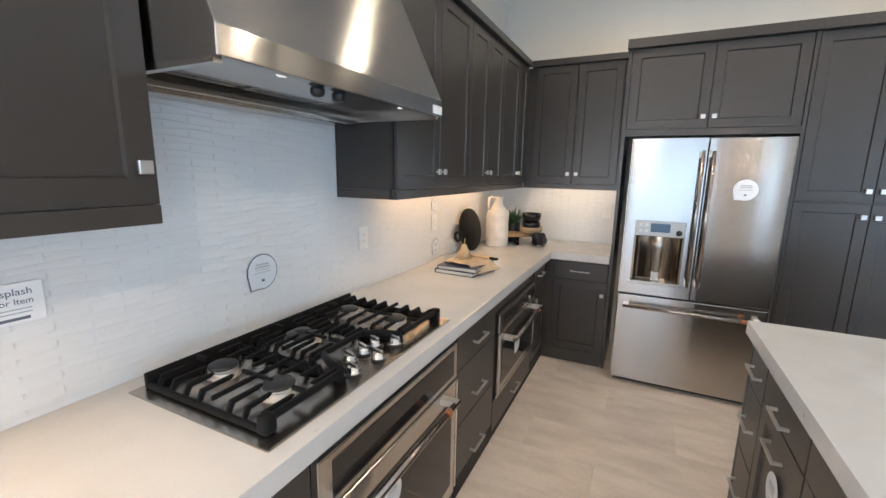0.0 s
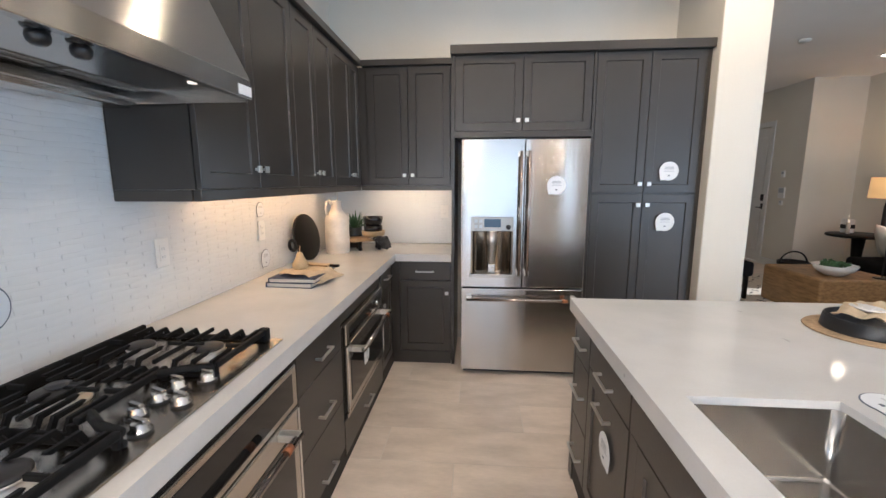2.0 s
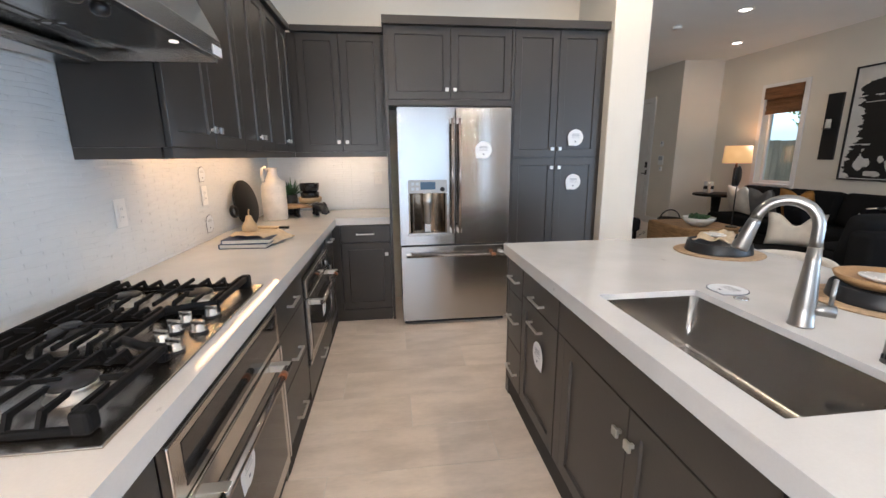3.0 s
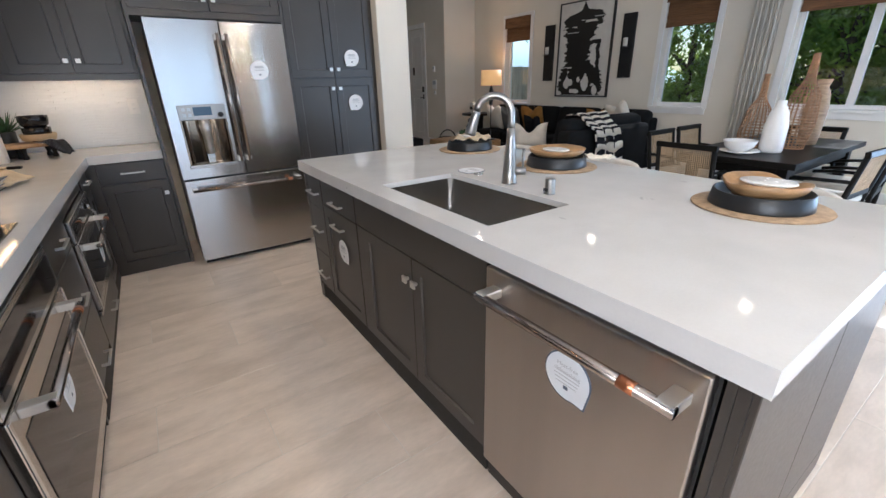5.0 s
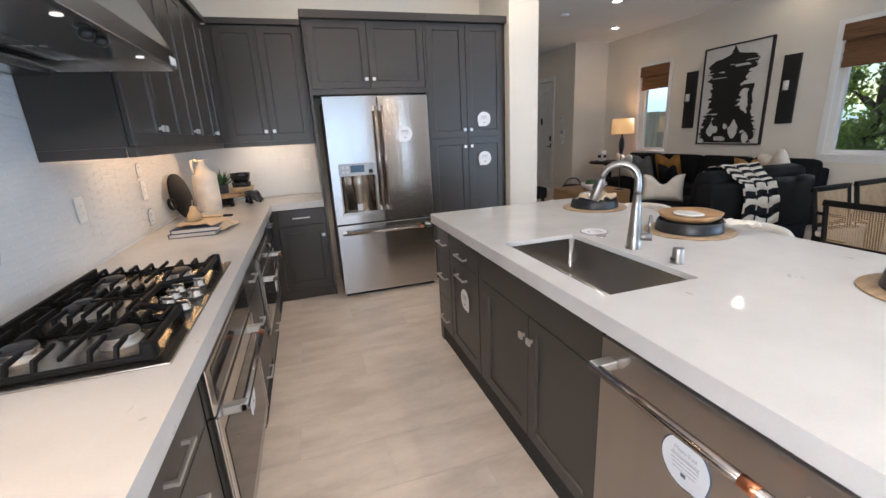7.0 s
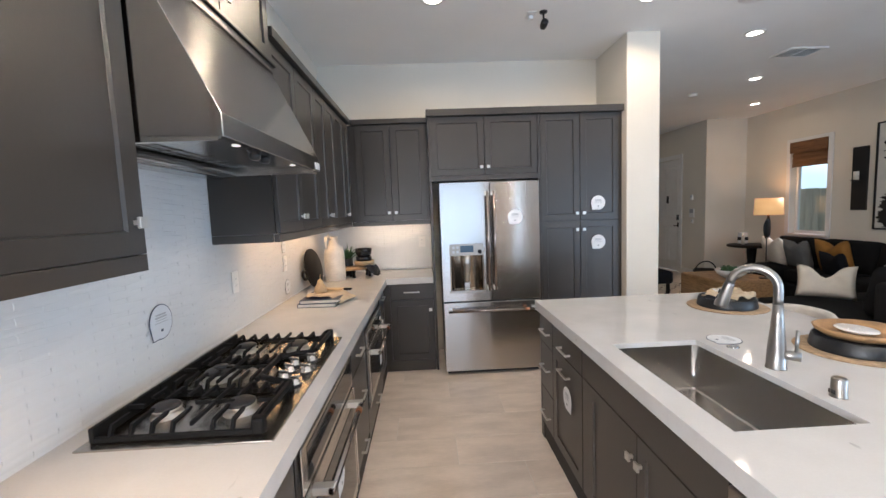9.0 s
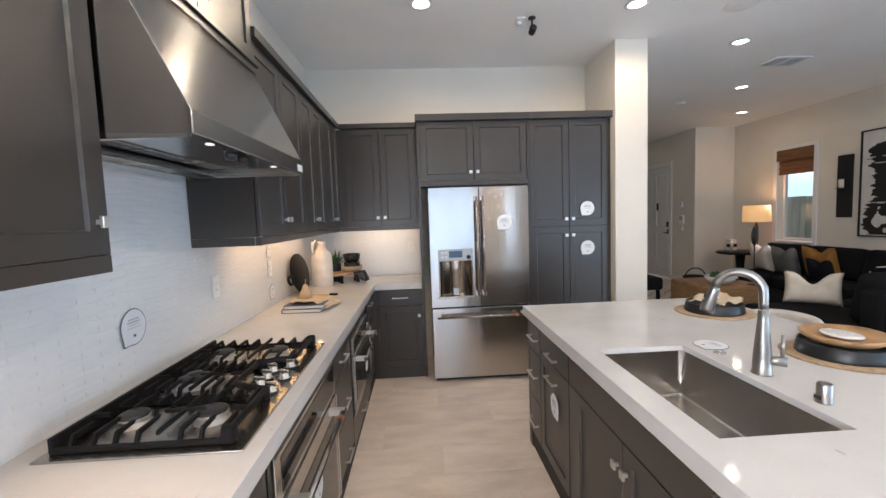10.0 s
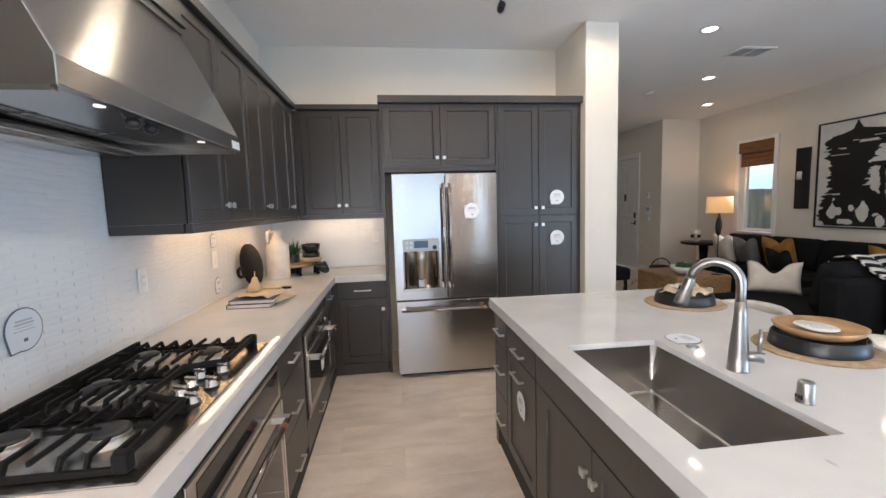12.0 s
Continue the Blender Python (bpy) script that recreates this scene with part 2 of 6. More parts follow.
PIGMENT = material("black_paint_strokes", (0.006, 0.006, 0.006), 0.5, vary=0.2, scale=18, fine=70, bump=0.3)
# taupe put on the unseen rear wall to darken what the refrigerator reflects
BACKWALL = material("taupe_reflection_wall", (0.30, 0.25, 0.20), 0.75, vary=0.06, scale=1.2, fine=110, bump=0.12, distance=0.004)
SHADE = glowing("lit_lampshade", (1.0, 0.56, 0.22), 0.55)
CANGLOW = glowing("lit_downlight", (1.0, 0.86, 0.68), 14.0)
HOODGLOW = glowing("lit_hood_lamp", (1.0, 0.93, 0.82), 1.0)
CANDLE = glowing("candle_flame", (1.0, 0.7, 0.35), 4.0)
GLASS = clear("window_glass", (0.93, 0.99, 0.97), 0.0, 0.94)
# emission stands in for sunlit haze on the hill
MOUNT = glowing("glowing_hill_backdrop", (0.78, 0.85, 0.90), 1.3)

QUARTZ.node_tree.nodes["Principled BSDF"].inputs["Specular IOR Level"].default_value = 0.17
for m in (IRON, SOFA, DARKWOOD, INKY):
    m.node_tree.nodes["Principled BSDF"].inputs["Specular IOR Level"].default_value = 0.14

# ---- building helpers ----
AT = {}


def thing(name, at, label="", category="", group="", kind=""):
    """An Empty at its base; the meshes of its parts are written in world places."""
    ob = new(name)
    ob.location = at
    ob.empty_display_size = 0.1
    AT[ob] = Matrix.Translation(at)
    return tagged(ob, label, category, group, kind)


def part(name, bm, mat, parent=None, label="", smooth=False):
    me = bpy.data.meshes.new(name)
    bmesh.ops.recalc_face_normals(bm, faces=bm.faces)
    for f in bm.faces:
        f.smooth = smooth
    bm.to_mesh(me)
    bm.free()
    me.materials.append(mat)
    ob = new(name, me)
    if parent:
        me.transform(AT[parent].inverted())
        ob.parent = parent
        AT[ob] = AT[parent]
    else:
        AT[ob] = Matrix()
    if label:
        ob["label"] = label
    return ob


def solid(name, bm, mat, label, category, kind="", group="", smooth=False):
    """A top-level thing that is one mesh."""
    return tagged(part(name, bm, mat, None, "", smooth), label, category, group, kind)


def box(x0, x1, y0, y1, z0, z1, bev=0.0, seg=2, into=None):
    bm = bmesh.new()
    x0, x1, y0, y1, z0, z1 = min(x0, x1), max(x0, x1), min(y0, y1), max(y0, y1), min(z0, z1), max(z0, z1)
    bmesh.ops.create_cube(bm, size=1, matrix=Matrix.Translation(((x0 + x1) / 2, (y0 + y1) / 2, (z0 + z1) / 2)) @ Matrix.Diagonal((x1 - x0, y1 - y0, z1 - z0, 1)))
    if bev:
        bmesh.ops.bevel(bm, geom=bm.edges[:], offset=min(bev, 0.45 * min(x1 - x0, y1 - y0, z1 - z0)), segments=seg, profile=0.5, affect="EDGES")
    return merge(into, bm) if into else bm


def merge(into, bm):
    me = bpy.data.meshes.new("tmp")
    bm.to_mesh(me)
    bm.free()
    into.from_mesh(me)
    bpy.data.meshes.remove(me)
    return into


def boxes(*rows, bev=0.0):
    out = bmesh.new()
    for r in rows:
        merge(out, box(*r, bev=bev))
    return out


def lathe(profile, at, segs=28, sx=1.0, sy=1.0):
    """Turns a profile of (radius, height) about an upright line at the place given."""
    bm = bmesh.new()
    rings = []
    for r, z in profile:
        if r < 1e-5:
            rings.append([bm.verts.new((at[0], at[1], at[2] + z))])
        else:
            rings.append([bm.verts.new((at[0] + sx * r * math.cos(a), at[1] + sy * r * math.sin(a), at[2] + z)) for a in (2 * math.pi * k / segs for k in range(segs))])
    for a, b in zip(rings, rings[1:]):
        for k in range(segs):
            q = [a[k % len(a)], a[(k + 1) % len(a)], b[(k + 1) % len(b)], b[k % len(b)]]
            q = list(dict.fromkeys(q))
            if len(q) > 2:
                bm.faces.new(q)
    for ring in (rings[0], rings[-1]):
        if len(ring) > 2:
            bm.faces.new(ring)
    return bm


def tube(points, r, segs=10, radii=None):
    """A round bar along a line of points."""
    bm = bmesh.new()
    pts = [Vector(p) for p in points]
    rings, side = [], None
    for k, p in enumerate(pts):
        d = (pts[min(k + 1, len(pts) - 1)] - pts[max(k - 1, 0)]).normalized()
        if side is None:
            side = d.orthogonal().normalized()
        side = (side - d * side.dot(d)).normalized()
        up = d.cross(side)
        rad = radii[k] if radii else r
        rings.append([bm.verts.new(p + rad * (math.cos(a) * side + math.sin(a) * up)) for a in (2 * math.pi * j / segs for j in range(segs))])
    for a, b in zip(rings, rings[1:]):
        for j in range(segs):
            bm.faces.new((a[j], a[(j + 1) % segs], b[(j + 1) % segs], b[j]))
    bm.faces.new(rings[0]), bm.faces.new(rings[-1])
    return bm


def moved(bm, m):
    bmesh.ops.transform(bm, matrix=m, verts=bm.verts[:])
    return bm


# a face to build fronts on: u runs along it, d stands out from it
def face(kind, pos):
    if kind == "L":
        return lambda u, d, z: (pos + d, u, z)
    if kind == "I":
        return lambda u, d, z: (pos - d, u, z)
    if kind == "N":
        return lambda u, d, z: (u, pos + d, z)
    return lambda u, d, z: (u, pos - d, z)


def fbox(f, u0, u1, z0, z1, d0, d1, bev=0.0):
    a, b = f(u0, d0, z0), f(u1, d1, z1)
    return box(a[0], b[0], a[1], b[1], a[2], b[2], bev)


def rings_front(f, u0, u1, z0, z1, rings):
    bm = bmesh.new()
    loops = []
    for inset, d in rings:
        loops.append([bm.verts.new(f(u, d, z)) for u, z in ((u0 + inset, z0 + inset), (u1 - inset, z0 + inset), (u1 - inset, z1 - inset), (u0 + inset, z1 - inset))])
    for a, b in zip(loops, loops[1:]):
        for k in range(4):
            bm.faces.new((a[k], a[(k + 1) % 4], b[(k + 1) % 4], b[k]))
    bm.faces.new(loops[0]), bm.faces.new(loops[-1])
    return bm


def shaker(f, u0, u1, z0, z1, w=0.058):
    return rings_front(f, u0, u1, z0, z1, ((0, 0), (0, 0.0185), (0.0015, 0.02), (w, 0.02), (w + 0.004, 0.011)))


def slab(f, u0, u1, z0, z1):
    return rings_front(f, u0, u1, z0, z1, ((0, 0), (0, 0.0175), (0.0025, 0.02)))


GAP = 0.002


def knob(f, u, z, parent):
    bm = fbox(f, u - 0.006, u + 0.006, z - 0.006, z + 0.006, 0.02, 0.036)
    merge(bm, fbox(f, u - 0.0145, u + 0.0145, z - 0.0145, z + 0.0145, 0.034, 0.044, 0.002))
    return part("knob", bm, BRACKET, parent, "square chrome knob")


def pull(f, u, z, parent, length=0.15):
    bm = fbox(f, u - length / 2, u + length / 2, z - 0.005, z + 0.005, 0.042, 0.052, 0.0015)
    for s in (-1, 1):
        merge(bm, fbox(f, u + s * (length / 2 - 0.008) - 0.005, u + s * (length / 2 - 0.008) + 0.005, z - 0.005, z + 0.005, 0.02, 0.044))
    return part("pull", bm, BRACKET, parent, "square chrome bar pull")


def door_front(f, u0, u1, z0, z1, parent, at=None):
    p = part("door", shaker(f, u0 + GAP, u1 - GAP, z0 + GAP, z1 - GAP), CAB, parent)
    if at:
        knob(f, at[0], at[1], p)
    return p


def drawer_front(f, u0, u1, z0, z1, parent, handle=True, at=None):
    p = part("drawer_front", slab(f, u0 + GAP, u1 - GAP, z0 + GAP, z1 - GAP), CAB, parent)
    if handle:
        pull(f, (u0 + u1) / 2, at if at else (z0 + z1) / 2, p)
    return p


def badge(name, f, u, z, r, label, category="sticker", flip=1, outline=False, d=0.0, lines=4, words=()):
    """A round speech-bubble sticker with a small corner tail."""
    pts = []
    for k in range(40):
        a = 2 * math.pi * k / 40
        x, y = r * math.cos(a), r * math.sin(a)
        if -math.pi * 0.95 + 2 * math.pi < a < -math.pi * 0.62 + 2 * math.pi:
            x, y = -r * 0.82, -r * 0.98
        pts.append((flip * x, y))

    def disc(scale, d0, d1):
        bm = bmesh.new()
        lo = [bm.verts.new(f(u + scale * x, d0, z + scale * y)) for x, y in pts]
        hi = [bm.verts.new(f(u + scale * x, d1, z + scale * y)) for x, y in pts]
        bm.faces.new(lo), bm.faces.new(hi)
        for k in range(40):
            bm.faces.new((lo[k], lo[(k + 1) % 40], hi[(k + 1) % 40], hi[k]))
        bmesh.ops.remove_doubles(bm, verts=bm.verts, dist=1e-6)
        return bm

    t = thing(name, f(u, d, z - r), label, "sticker")
    part("rim" if outline else "card", disc(1.0, d, d + 0.0015), INK if outline else PAPER, t)
    part("face", disc(0.94, d + 0.0015, d + 0.0025), CLEARCARD if outline else PAPER, t)
    for k in range(lines):
        w = r * (0.55 - 0.05 * (k % 3)) * (0.8 if k == 0 else 1)
        h = r * (0.045 if (k < 2 and not words) else 0.02)
        zz = z + r * (0.42 - 0.15 * k)
        if words and k < 2:
            continue
        part("print_line", fbox(f, u - w, u + w, zz - h, zz + h, d + 0.0025, d + 0.003), GREYINK, t)
    part("print_mark", fbox(f, u - r * 0.1, u + r * 0.1, z - r * 0.55, z - r * 0.4, d + 0.0025, d + 0.003), INK, t)
    for k, word in enumerate(words):
        lettering(word, f, u, z + r * (0.42 - 0.24 * k), d + 0.003, r * 0.235, t, GREYINK)
    return t


def lettering(word, f, u, z, d, size, parent, mat, align="CENTER"):
    cu = bpy.data.curves.new("lettering", "FONT")
    cu.body, cu.size, cu.align_x, cu.align_y, cu.extrude = word, size, align, "CENTER", 0.0003
    cu.materials.append(mat)
    ob = new("lettering", cu)
    o, right = Vector(f(u, d, z)), None
    out = (Vector(f(0, 1, 0)) - Vector(f(0, 0, 0))).normalized()
    right = Vector((0, 0, 1)).cross(out)
    m = Matrix((right, Vector((0, 0, 1)), out)).transposed().to_4x4()
    m.translation = o
    ob.parent = parent
    ob.matrix_basis = AT[parent].inverted() @ m
    return ob


# ---- the setting: walls, floor, ceiling ----
H = 3.07


def wall_along_y(x0, x1, y0, y1, openings=(), top=H):
    bm = bmesh.new()
    y = y0
    for a, b, za, zb in sorted(openings):
        if a > y:
            merge(bm, box(x0, x1, y, a, 0, top))
        if za > 0:
            merge(bm, box(x0, x1, a, b, 0, za))
        if zb < top:
            merge(bm, box(x0, x1, a, b, zb, top))
        y = b
    merge(bm, box(x0, x1, y, y1, 0, top))
    return bm


WX, FY, HX = 7.3, 4.15, 6.5     # window wall, far wall, hall wall
WIN = [(2.50, 3.16, 0.92, 2.42), (-0.74, -0.06, 0.94, 2.42), (-2.86, -1.58, 0.95, 2.42)]
GLASSDOOR = (-5.95, -3.29, 0.02, 2.40)
# the opening at y -6.45 to -4.25 is unseen, added for the left fill lamp
wall_left = tagged(part("wall_left", wall_along_y(-0.15, 0, -7, 0.91, [(-6.45, -4.25, 0.9, 2.2)]), PAINT), "cream painted kitchen wall above the tiles", "wall", kind="structure")
wall_back = tagged(part("wall_kitchen_back", box(0, 2.935, 0.76, 0.91, 0, H), PAINT), "cream painted wall above the cabinets", "wall", kind="structure")
tagged(part("wall_wing", box(2.935, 3.245, 0.08, 7.6, 0, H, 0.008), PAINT), "cream painted wall end beside the pantry", "wall", kind="structure")
tagged(part("wall_windows", wall_along_y(WX, WX + 0.18, -7, FY + 0.15, WIN + [GLASSDOOR]), PAINT), "warm white living room wall with windows", "wall", kind="structure")
# unseen block, added to cut the sun patch on the floor to shape
tagged(part("sun_blocker", box(WX + 0.125, WX + 0.18, -5.88, -3.44, 1.27, 1.86), PAINT), "added warm white block in the garden door that shapes the sun patch", "wall", kind="structure")
tagged(part("wall_far", box(HX, WX, FY, FY + 0.15, 0, H), PAINT), "warm white wall at the end of the living room", "wall", kind="structure")
tagged(part("wall_hall", wall_along_y(HX, HX + 0.15, FY + 0.15, 7.6, [(4.97, 5.92, 0, 2.44)]), PAINT), "warm white hall wall with the front door", "wall", kind="structure")
tagged(part("wall_hall_end", box(3.245, HX + 0.15, 7.6, 7.75, 0, H), PAINT), "warm white wall at the end of the hall", "wall", kind="structure")
# unseen rear wall; its dark colour and openings shape the refrigerator's reflection
bm = bmesh.new()
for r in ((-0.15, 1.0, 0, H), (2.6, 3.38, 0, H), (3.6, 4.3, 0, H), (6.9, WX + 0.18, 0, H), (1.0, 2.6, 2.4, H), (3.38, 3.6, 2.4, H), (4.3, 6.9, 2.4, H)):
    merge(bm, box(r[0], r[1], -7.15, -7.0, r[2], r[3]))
tagged(part("wall_behind", bm, BACKWALL), "unseen rear wall, coloured taupe to darken the refrigerator reflection, with door openings", "wall", kind="structure")
tagged(part("ceiling", box(-0.15, WX + 0.18, -7.15, 7.75, H, H + 0.12), CEIL), "white painted ceiling", "ceiling", kind="structure")
floor = tagged(part("floor", box(-0.15, WX + 0.18, -7.15, 7.75, -0.12, -0.0015), SLAB), "beige porcelain plank tile floor", "floor", kind="structure")
AT[floor] = Matrix()

# ---- windows, doors and trim ----
FW = face("I", WX)
for k, (a, b, z0, z1) in enumerate(WIN):
    w = thing("window_%d" % (k + 1), (WX, (a + b) / 2, z0), "white framed window with daylight and greenery outside", "window", kind="structure")
    bm = boxes((WX + 0.10, WX + 0.15, a, a + 0.045, z0, z1), (WX + 0.10, WX + 0.15, b - 0.045, b, z0, z1),
               (WX + 0.10, WX + 0.15, a + 0.045, b - 0.045, z0, z0 + 0.045), (WX + 0.10, WX + 0.15, a + 0.045, b - 0.045, z1 - 0.045, z1), bev=0.003)
    if k == 2:
        merge(bm, box(WX + 0.098, WX + 0.152, -2.26, -2.19, z0 + 0.045, z1 - 0.045, 0.003))
    part("window_frame", bm, TRIM, w)
    part("window_sill", box(WX - 0.035, WX + 0.10, a - 0.03, b + 0.03, z0 - 0.03, z0 + 0.002, 0.006), TRIM, w)
    bm = boxes((WX - 0.018, WX + 0.001, a - 0.075, a, z0 - 0.03, z1 + 0.075), (WX - 0.018, WX + 0.001, b, b + 0.075, z0 - 0.03, z1 + 0.075),
               (WX - 0.018, WX + 0.001, a, b, z1, z1 + 0.075), bev=0.003)
    part("window_casing", bm, TRIM, w)
    part("window_apron", box(WX - 0.016, WX + 0.001, a - 0.06, b + 0.06, z0 - 0.10, z0 - 0.03, 0.003), TRIM, w)
    panes = ((a + 0.04, -2.225), (-2.225, b - 0.04)) if k == 2 else ((a + 0.04, b - 0.04),)
    for pa, pb in panes:
        pane = part("pane", box(WX + 0.122, WX + 0.128, pa, pb, z0 + 0.04, z1 - 0.04), GLASS, w, "clear window pane")
        pane.visible_shadow = False
    # woven wood shade, drawn up at the head
    s = thing("roman_shade", (WX + 0.03, (a + b) / 2, 1.97), "brown woven wood shade drawn up over the window", "window shade", "woven shades")
    fall = 2.04 if k == 0 else 1.97
    part("valance", box(WX - 0.030, WX - 0.019, a - 0.005, b + 0.005, z1 - 0.16, z1 + 0.02, 0.002), BAMBOO, s)
    bm = bmesh.new()
    n = 7
    for j in range(n):
        za = fall + (z1 - 0.10 - fall) * j / n
        merge(bm, moved(box(-0.006, 0.006, a + 0.005, b - 0.005, -(z1 - 0.1 - fall) / n * 0.52, (z1 - 0.1 - fall) / n * 0.52, 0.002), Matrix.Translation((WX + 0.02 + 0.008 * (j % 2), 0, za + (z1 - 0.1 - fall) / n / 2)) @ Matrix.Rotation(radians(9 if j % 2 else -9), 4, "Y")))
    part("folds", bm, BAMBOO, s)
    part("hem_bar", box(WX + 0.008, WX + 0.036, a + 0.005, b - 0.005, fall - 0.012, fall + 0.012, 0.003), BAMBOO, s)

gd = thing("door_2", (WX + 0.09, -4.72, 0), "wide sliding glass door to the garden", "door", kind="structure")
a, b, z0, z1 = GLASSDOOR
part("door_frame", boxes((WX + 0.06, WX + 0.12, a, a + 0.07, 0, z1), (WX + 0.06, WX + 0.12, b - 0.07, b, 0, z1), (WX + 0.06, WX + 0.12, -4.77, -4.67, 0, z1), (WX + 0.06, WX + 0.12, a, b, z1 - 0.07, z1 + 0.001)), TRIM, gd)
# unseen; the frames from x = 4.3 on are added around the wide fill lamp
gd = thing("door_3", (1.9, -7.08, 0), "unseen glass door frames behind the kitchen, the wider pair added for fill light", "door", kind="structure")
part("door_frame", boxes((1.0, 1.06, -7.11, -7.05, 0, 2.4), (2.54, 2.6, -7.11, -7.05, 0, 2.4), (4.3, 4.37, -7.11, -7.05, 0, 2.4), (6.83, 6.9, -7.11, -7.05, 0, 2.4), (5.55, 5.65, -7.11, -7.05, 0, 2.4)), TRIM, gd)

FH = face("I", HX)
d = thing("door_1", (HX + 0.05, 5.44, 0), "white panelled front door with a black lockset", "door", kind="structure")
leaf = part("door_leaf", box(HX + 0.03, HX + 0.075, 4.975, 5.915, 0.01, 2.435, 0.003), TRIM, d)
for u0, u1, a, b in ((5.08, 5.40, 1.15, 2.3), (5.50, 5.82, 1.15, 2.3), (5.08, 5.40, 0.2, 1.0), (5.50, 5.82, 0.2, 1.0)):
    part("panel", rings_front(face("I", HX + 0.03), u0, u1, a, b, ((0, -0.001), (0.0, 0.008), (0.02, 0.012), (0.045, 0.004))), TRIM, leaf)
part("casing", boxes((HX - 0.018, HX + 0.001, 4.88, 4.97, 0, 2.53), (HX - 0.018, HX + 0.001, 5.92, 6.01, 0, 2.53), (HX - 0.018, HX + 0.001, 4.97, 5.92, 2.44, 2.53), bev=0.003), TRIM, d)
part("lock", fbox(face("I", HX + 0.03), 5.02, 5.085, 1.13, 1.25, 0, 0.03, 0.004), BLACK, leaf, "black keypad deadbolt")
part("lever", merge(fbox(face("I", HX + 0.03), 5.03, 5.075, 0.98, 1.08, 0, 0.02, 0.004), fbox(face("I", HX + 0.03), 5.04, 5.16, 1.0, 1.018, 0.035, 0.05, 0.004)), BLACK, leaf, "black door lever")
part("peephole_camera", fbox(face("I", HX + 0.03), 5.42, 5.48, 1.50, 1.66, 0, 0.02, 0.004), BLACK, leaf)

for name, u0, u1, z0, z1 in (("thermostat", 4.52, 4.60, 1.55, 1.66), ("alarm_panel", 4.47, 4.62, 1.20, 1.38), ("wall_switch", 4.50, 4.57, 1.08, 1.16)):
    t = thing(name, (HX, (u0 + u1) / 2, z0), "white plastic %s on the hall wall" % name.replace("_", " "), name.replace("_", " "))
    part("case", fbox(FH, u0, u1, z0, z1, 0, 0.02, 0.004), PLATE, t)
    part("screen", fbox(FH, u0 + 0.015, u1 - 0.015, (z0 + z1) / 2, z1 - 0.015, 0.02, 0.022), GREYINK, t)

bm = bmesh.new()
for r in ((WX - 0.016, WX, -3.4, FY, 0, 0.13), (HX, WX - 0.016, FY - 0.016, FY, 0, 0.13), (HX - 0.016, HX, FY - 0.016, 4.88, 0, 0.13), (HX - 0.016, HX, 6.01, 7.6, 0, 0.13), (3.245, 3.261, 0.08, 7.6, 0, 0.13)):
    merge(bm, box(*r, bev=0.004))
tagged(part("baseboard", bm, TRIM), "white painted baseboard", "baseboard", kind="structure")

# ---- ceiling fittings ----
# the two strong ones at y = -4.9 are added fill, out of view
for k, (x, y) in enumerate(((1.18, -0.55), (2.81, -0.53), (4.2, 0.18), (5.37, 1.61), (6.5, 3.0), (6.4, -2.1), (6.85, 0.40), (5.5, 5.3), (1.18, -4.9), (2.81, -4.9), (4.6, -4.9))):
    t = thing("recessed_downlight", (x, y, H), "round white recessed ceiling downlight, switched on", "ceiling light", "recessed downlights")
    part("trim_ring", lathe(((0.062, -0.001), (0.064, -0.006), (0.090, -0.004), (0.092, 0.0)), (x, y, H)), TRIM, t, "", True)
    part("lens", lathe(((0.0, -0.0035), (0.062, -0.0025)), (x, y, H)), CANGLOW, t, "glowing warm white lens")
    lamp = new("downlight_lamp", bpy.data.lights.new("downlight_lamp", "SPOT"))
    lamp.data.energy, lamp.data.color, lamp.data.spot_size, lamp.data.spot_blend, lamp.data.shadow_soft_size = (48 if y > -1 else 165) if x < 3 else 3 if y > 5 else 7, (1.0, 0.76, 0.49), radians(172), 0.35, 0.052
    lamp.location = (x, y, H - 0.02)
t = thing("air_vent", (5.1, 0.70, H), "white slatted ceiling air vent", "air vent")
part("vent_frame", boxes((4.90, 5.30, 0.56, 0.585, H - 0.012, H), (4.90, 5.30, 0.815, 0.84, H - 0.012, H), (4.90, 4.925, 0.585, 0.815, H - 0.012, H), (5.275, 5.30, 0.585, 0.815, H - 0.012, H), (5.09, 5.11, 0.585, 0.815, H - 0.012, H)), TRIM, t)
part("vent_backing", box(4.925, 5.275, 0.585, 0.815, H - 0.003, H - 0.001), CABIN, t, "dark sheet standing for the shade inside the vent")
for k in range(9):
    y = 0.60 + 0.025 * k
    part("slat", moved(box(4.925, 5.275, -0.009, 0.009, -0.0008, 0.0008), Matrix.Translation((0, y, H - 0.009)) @ Matrix.Rotation(radians(35), 4, "X")), TRIM, t)
t = thing("ceiling_speaker", (3.65, -0.51, H), "round white in-ceiling speaker grille", "speaker")
part("grille", lathe(((0.0, -0.006), (0.11, -0.006), (0.115, -0.003), (0.118, 0.0)), (3.65, -0.51, H), 36), TRIM, t, "", True)
t = thing("security_camera", (2.06, -0.33, H), "small black security camera hanging from the ceiling", "camera")
part("mount", lathe(((0.03, 0.0), (0.03, -0.012), (0.008, -0.016), (0.007, -0.075), (0.0, -0.08)), (2.06, -0.33, H)), BLACK, t, "", True)
part("camera_head", moved(lathe(((0.0, -0.04), (0.024, -0.038), (0.028, -0.02), (0.028, 0.03), (0.02, 0.04), (0.0, 0.041)), (0, 0, 0)), Matrix.Translation((2.06, -0.34, H - 0.10)) @ Matrix.Rotation(radians(75), 4, "X")), BLACK, t, "", True)
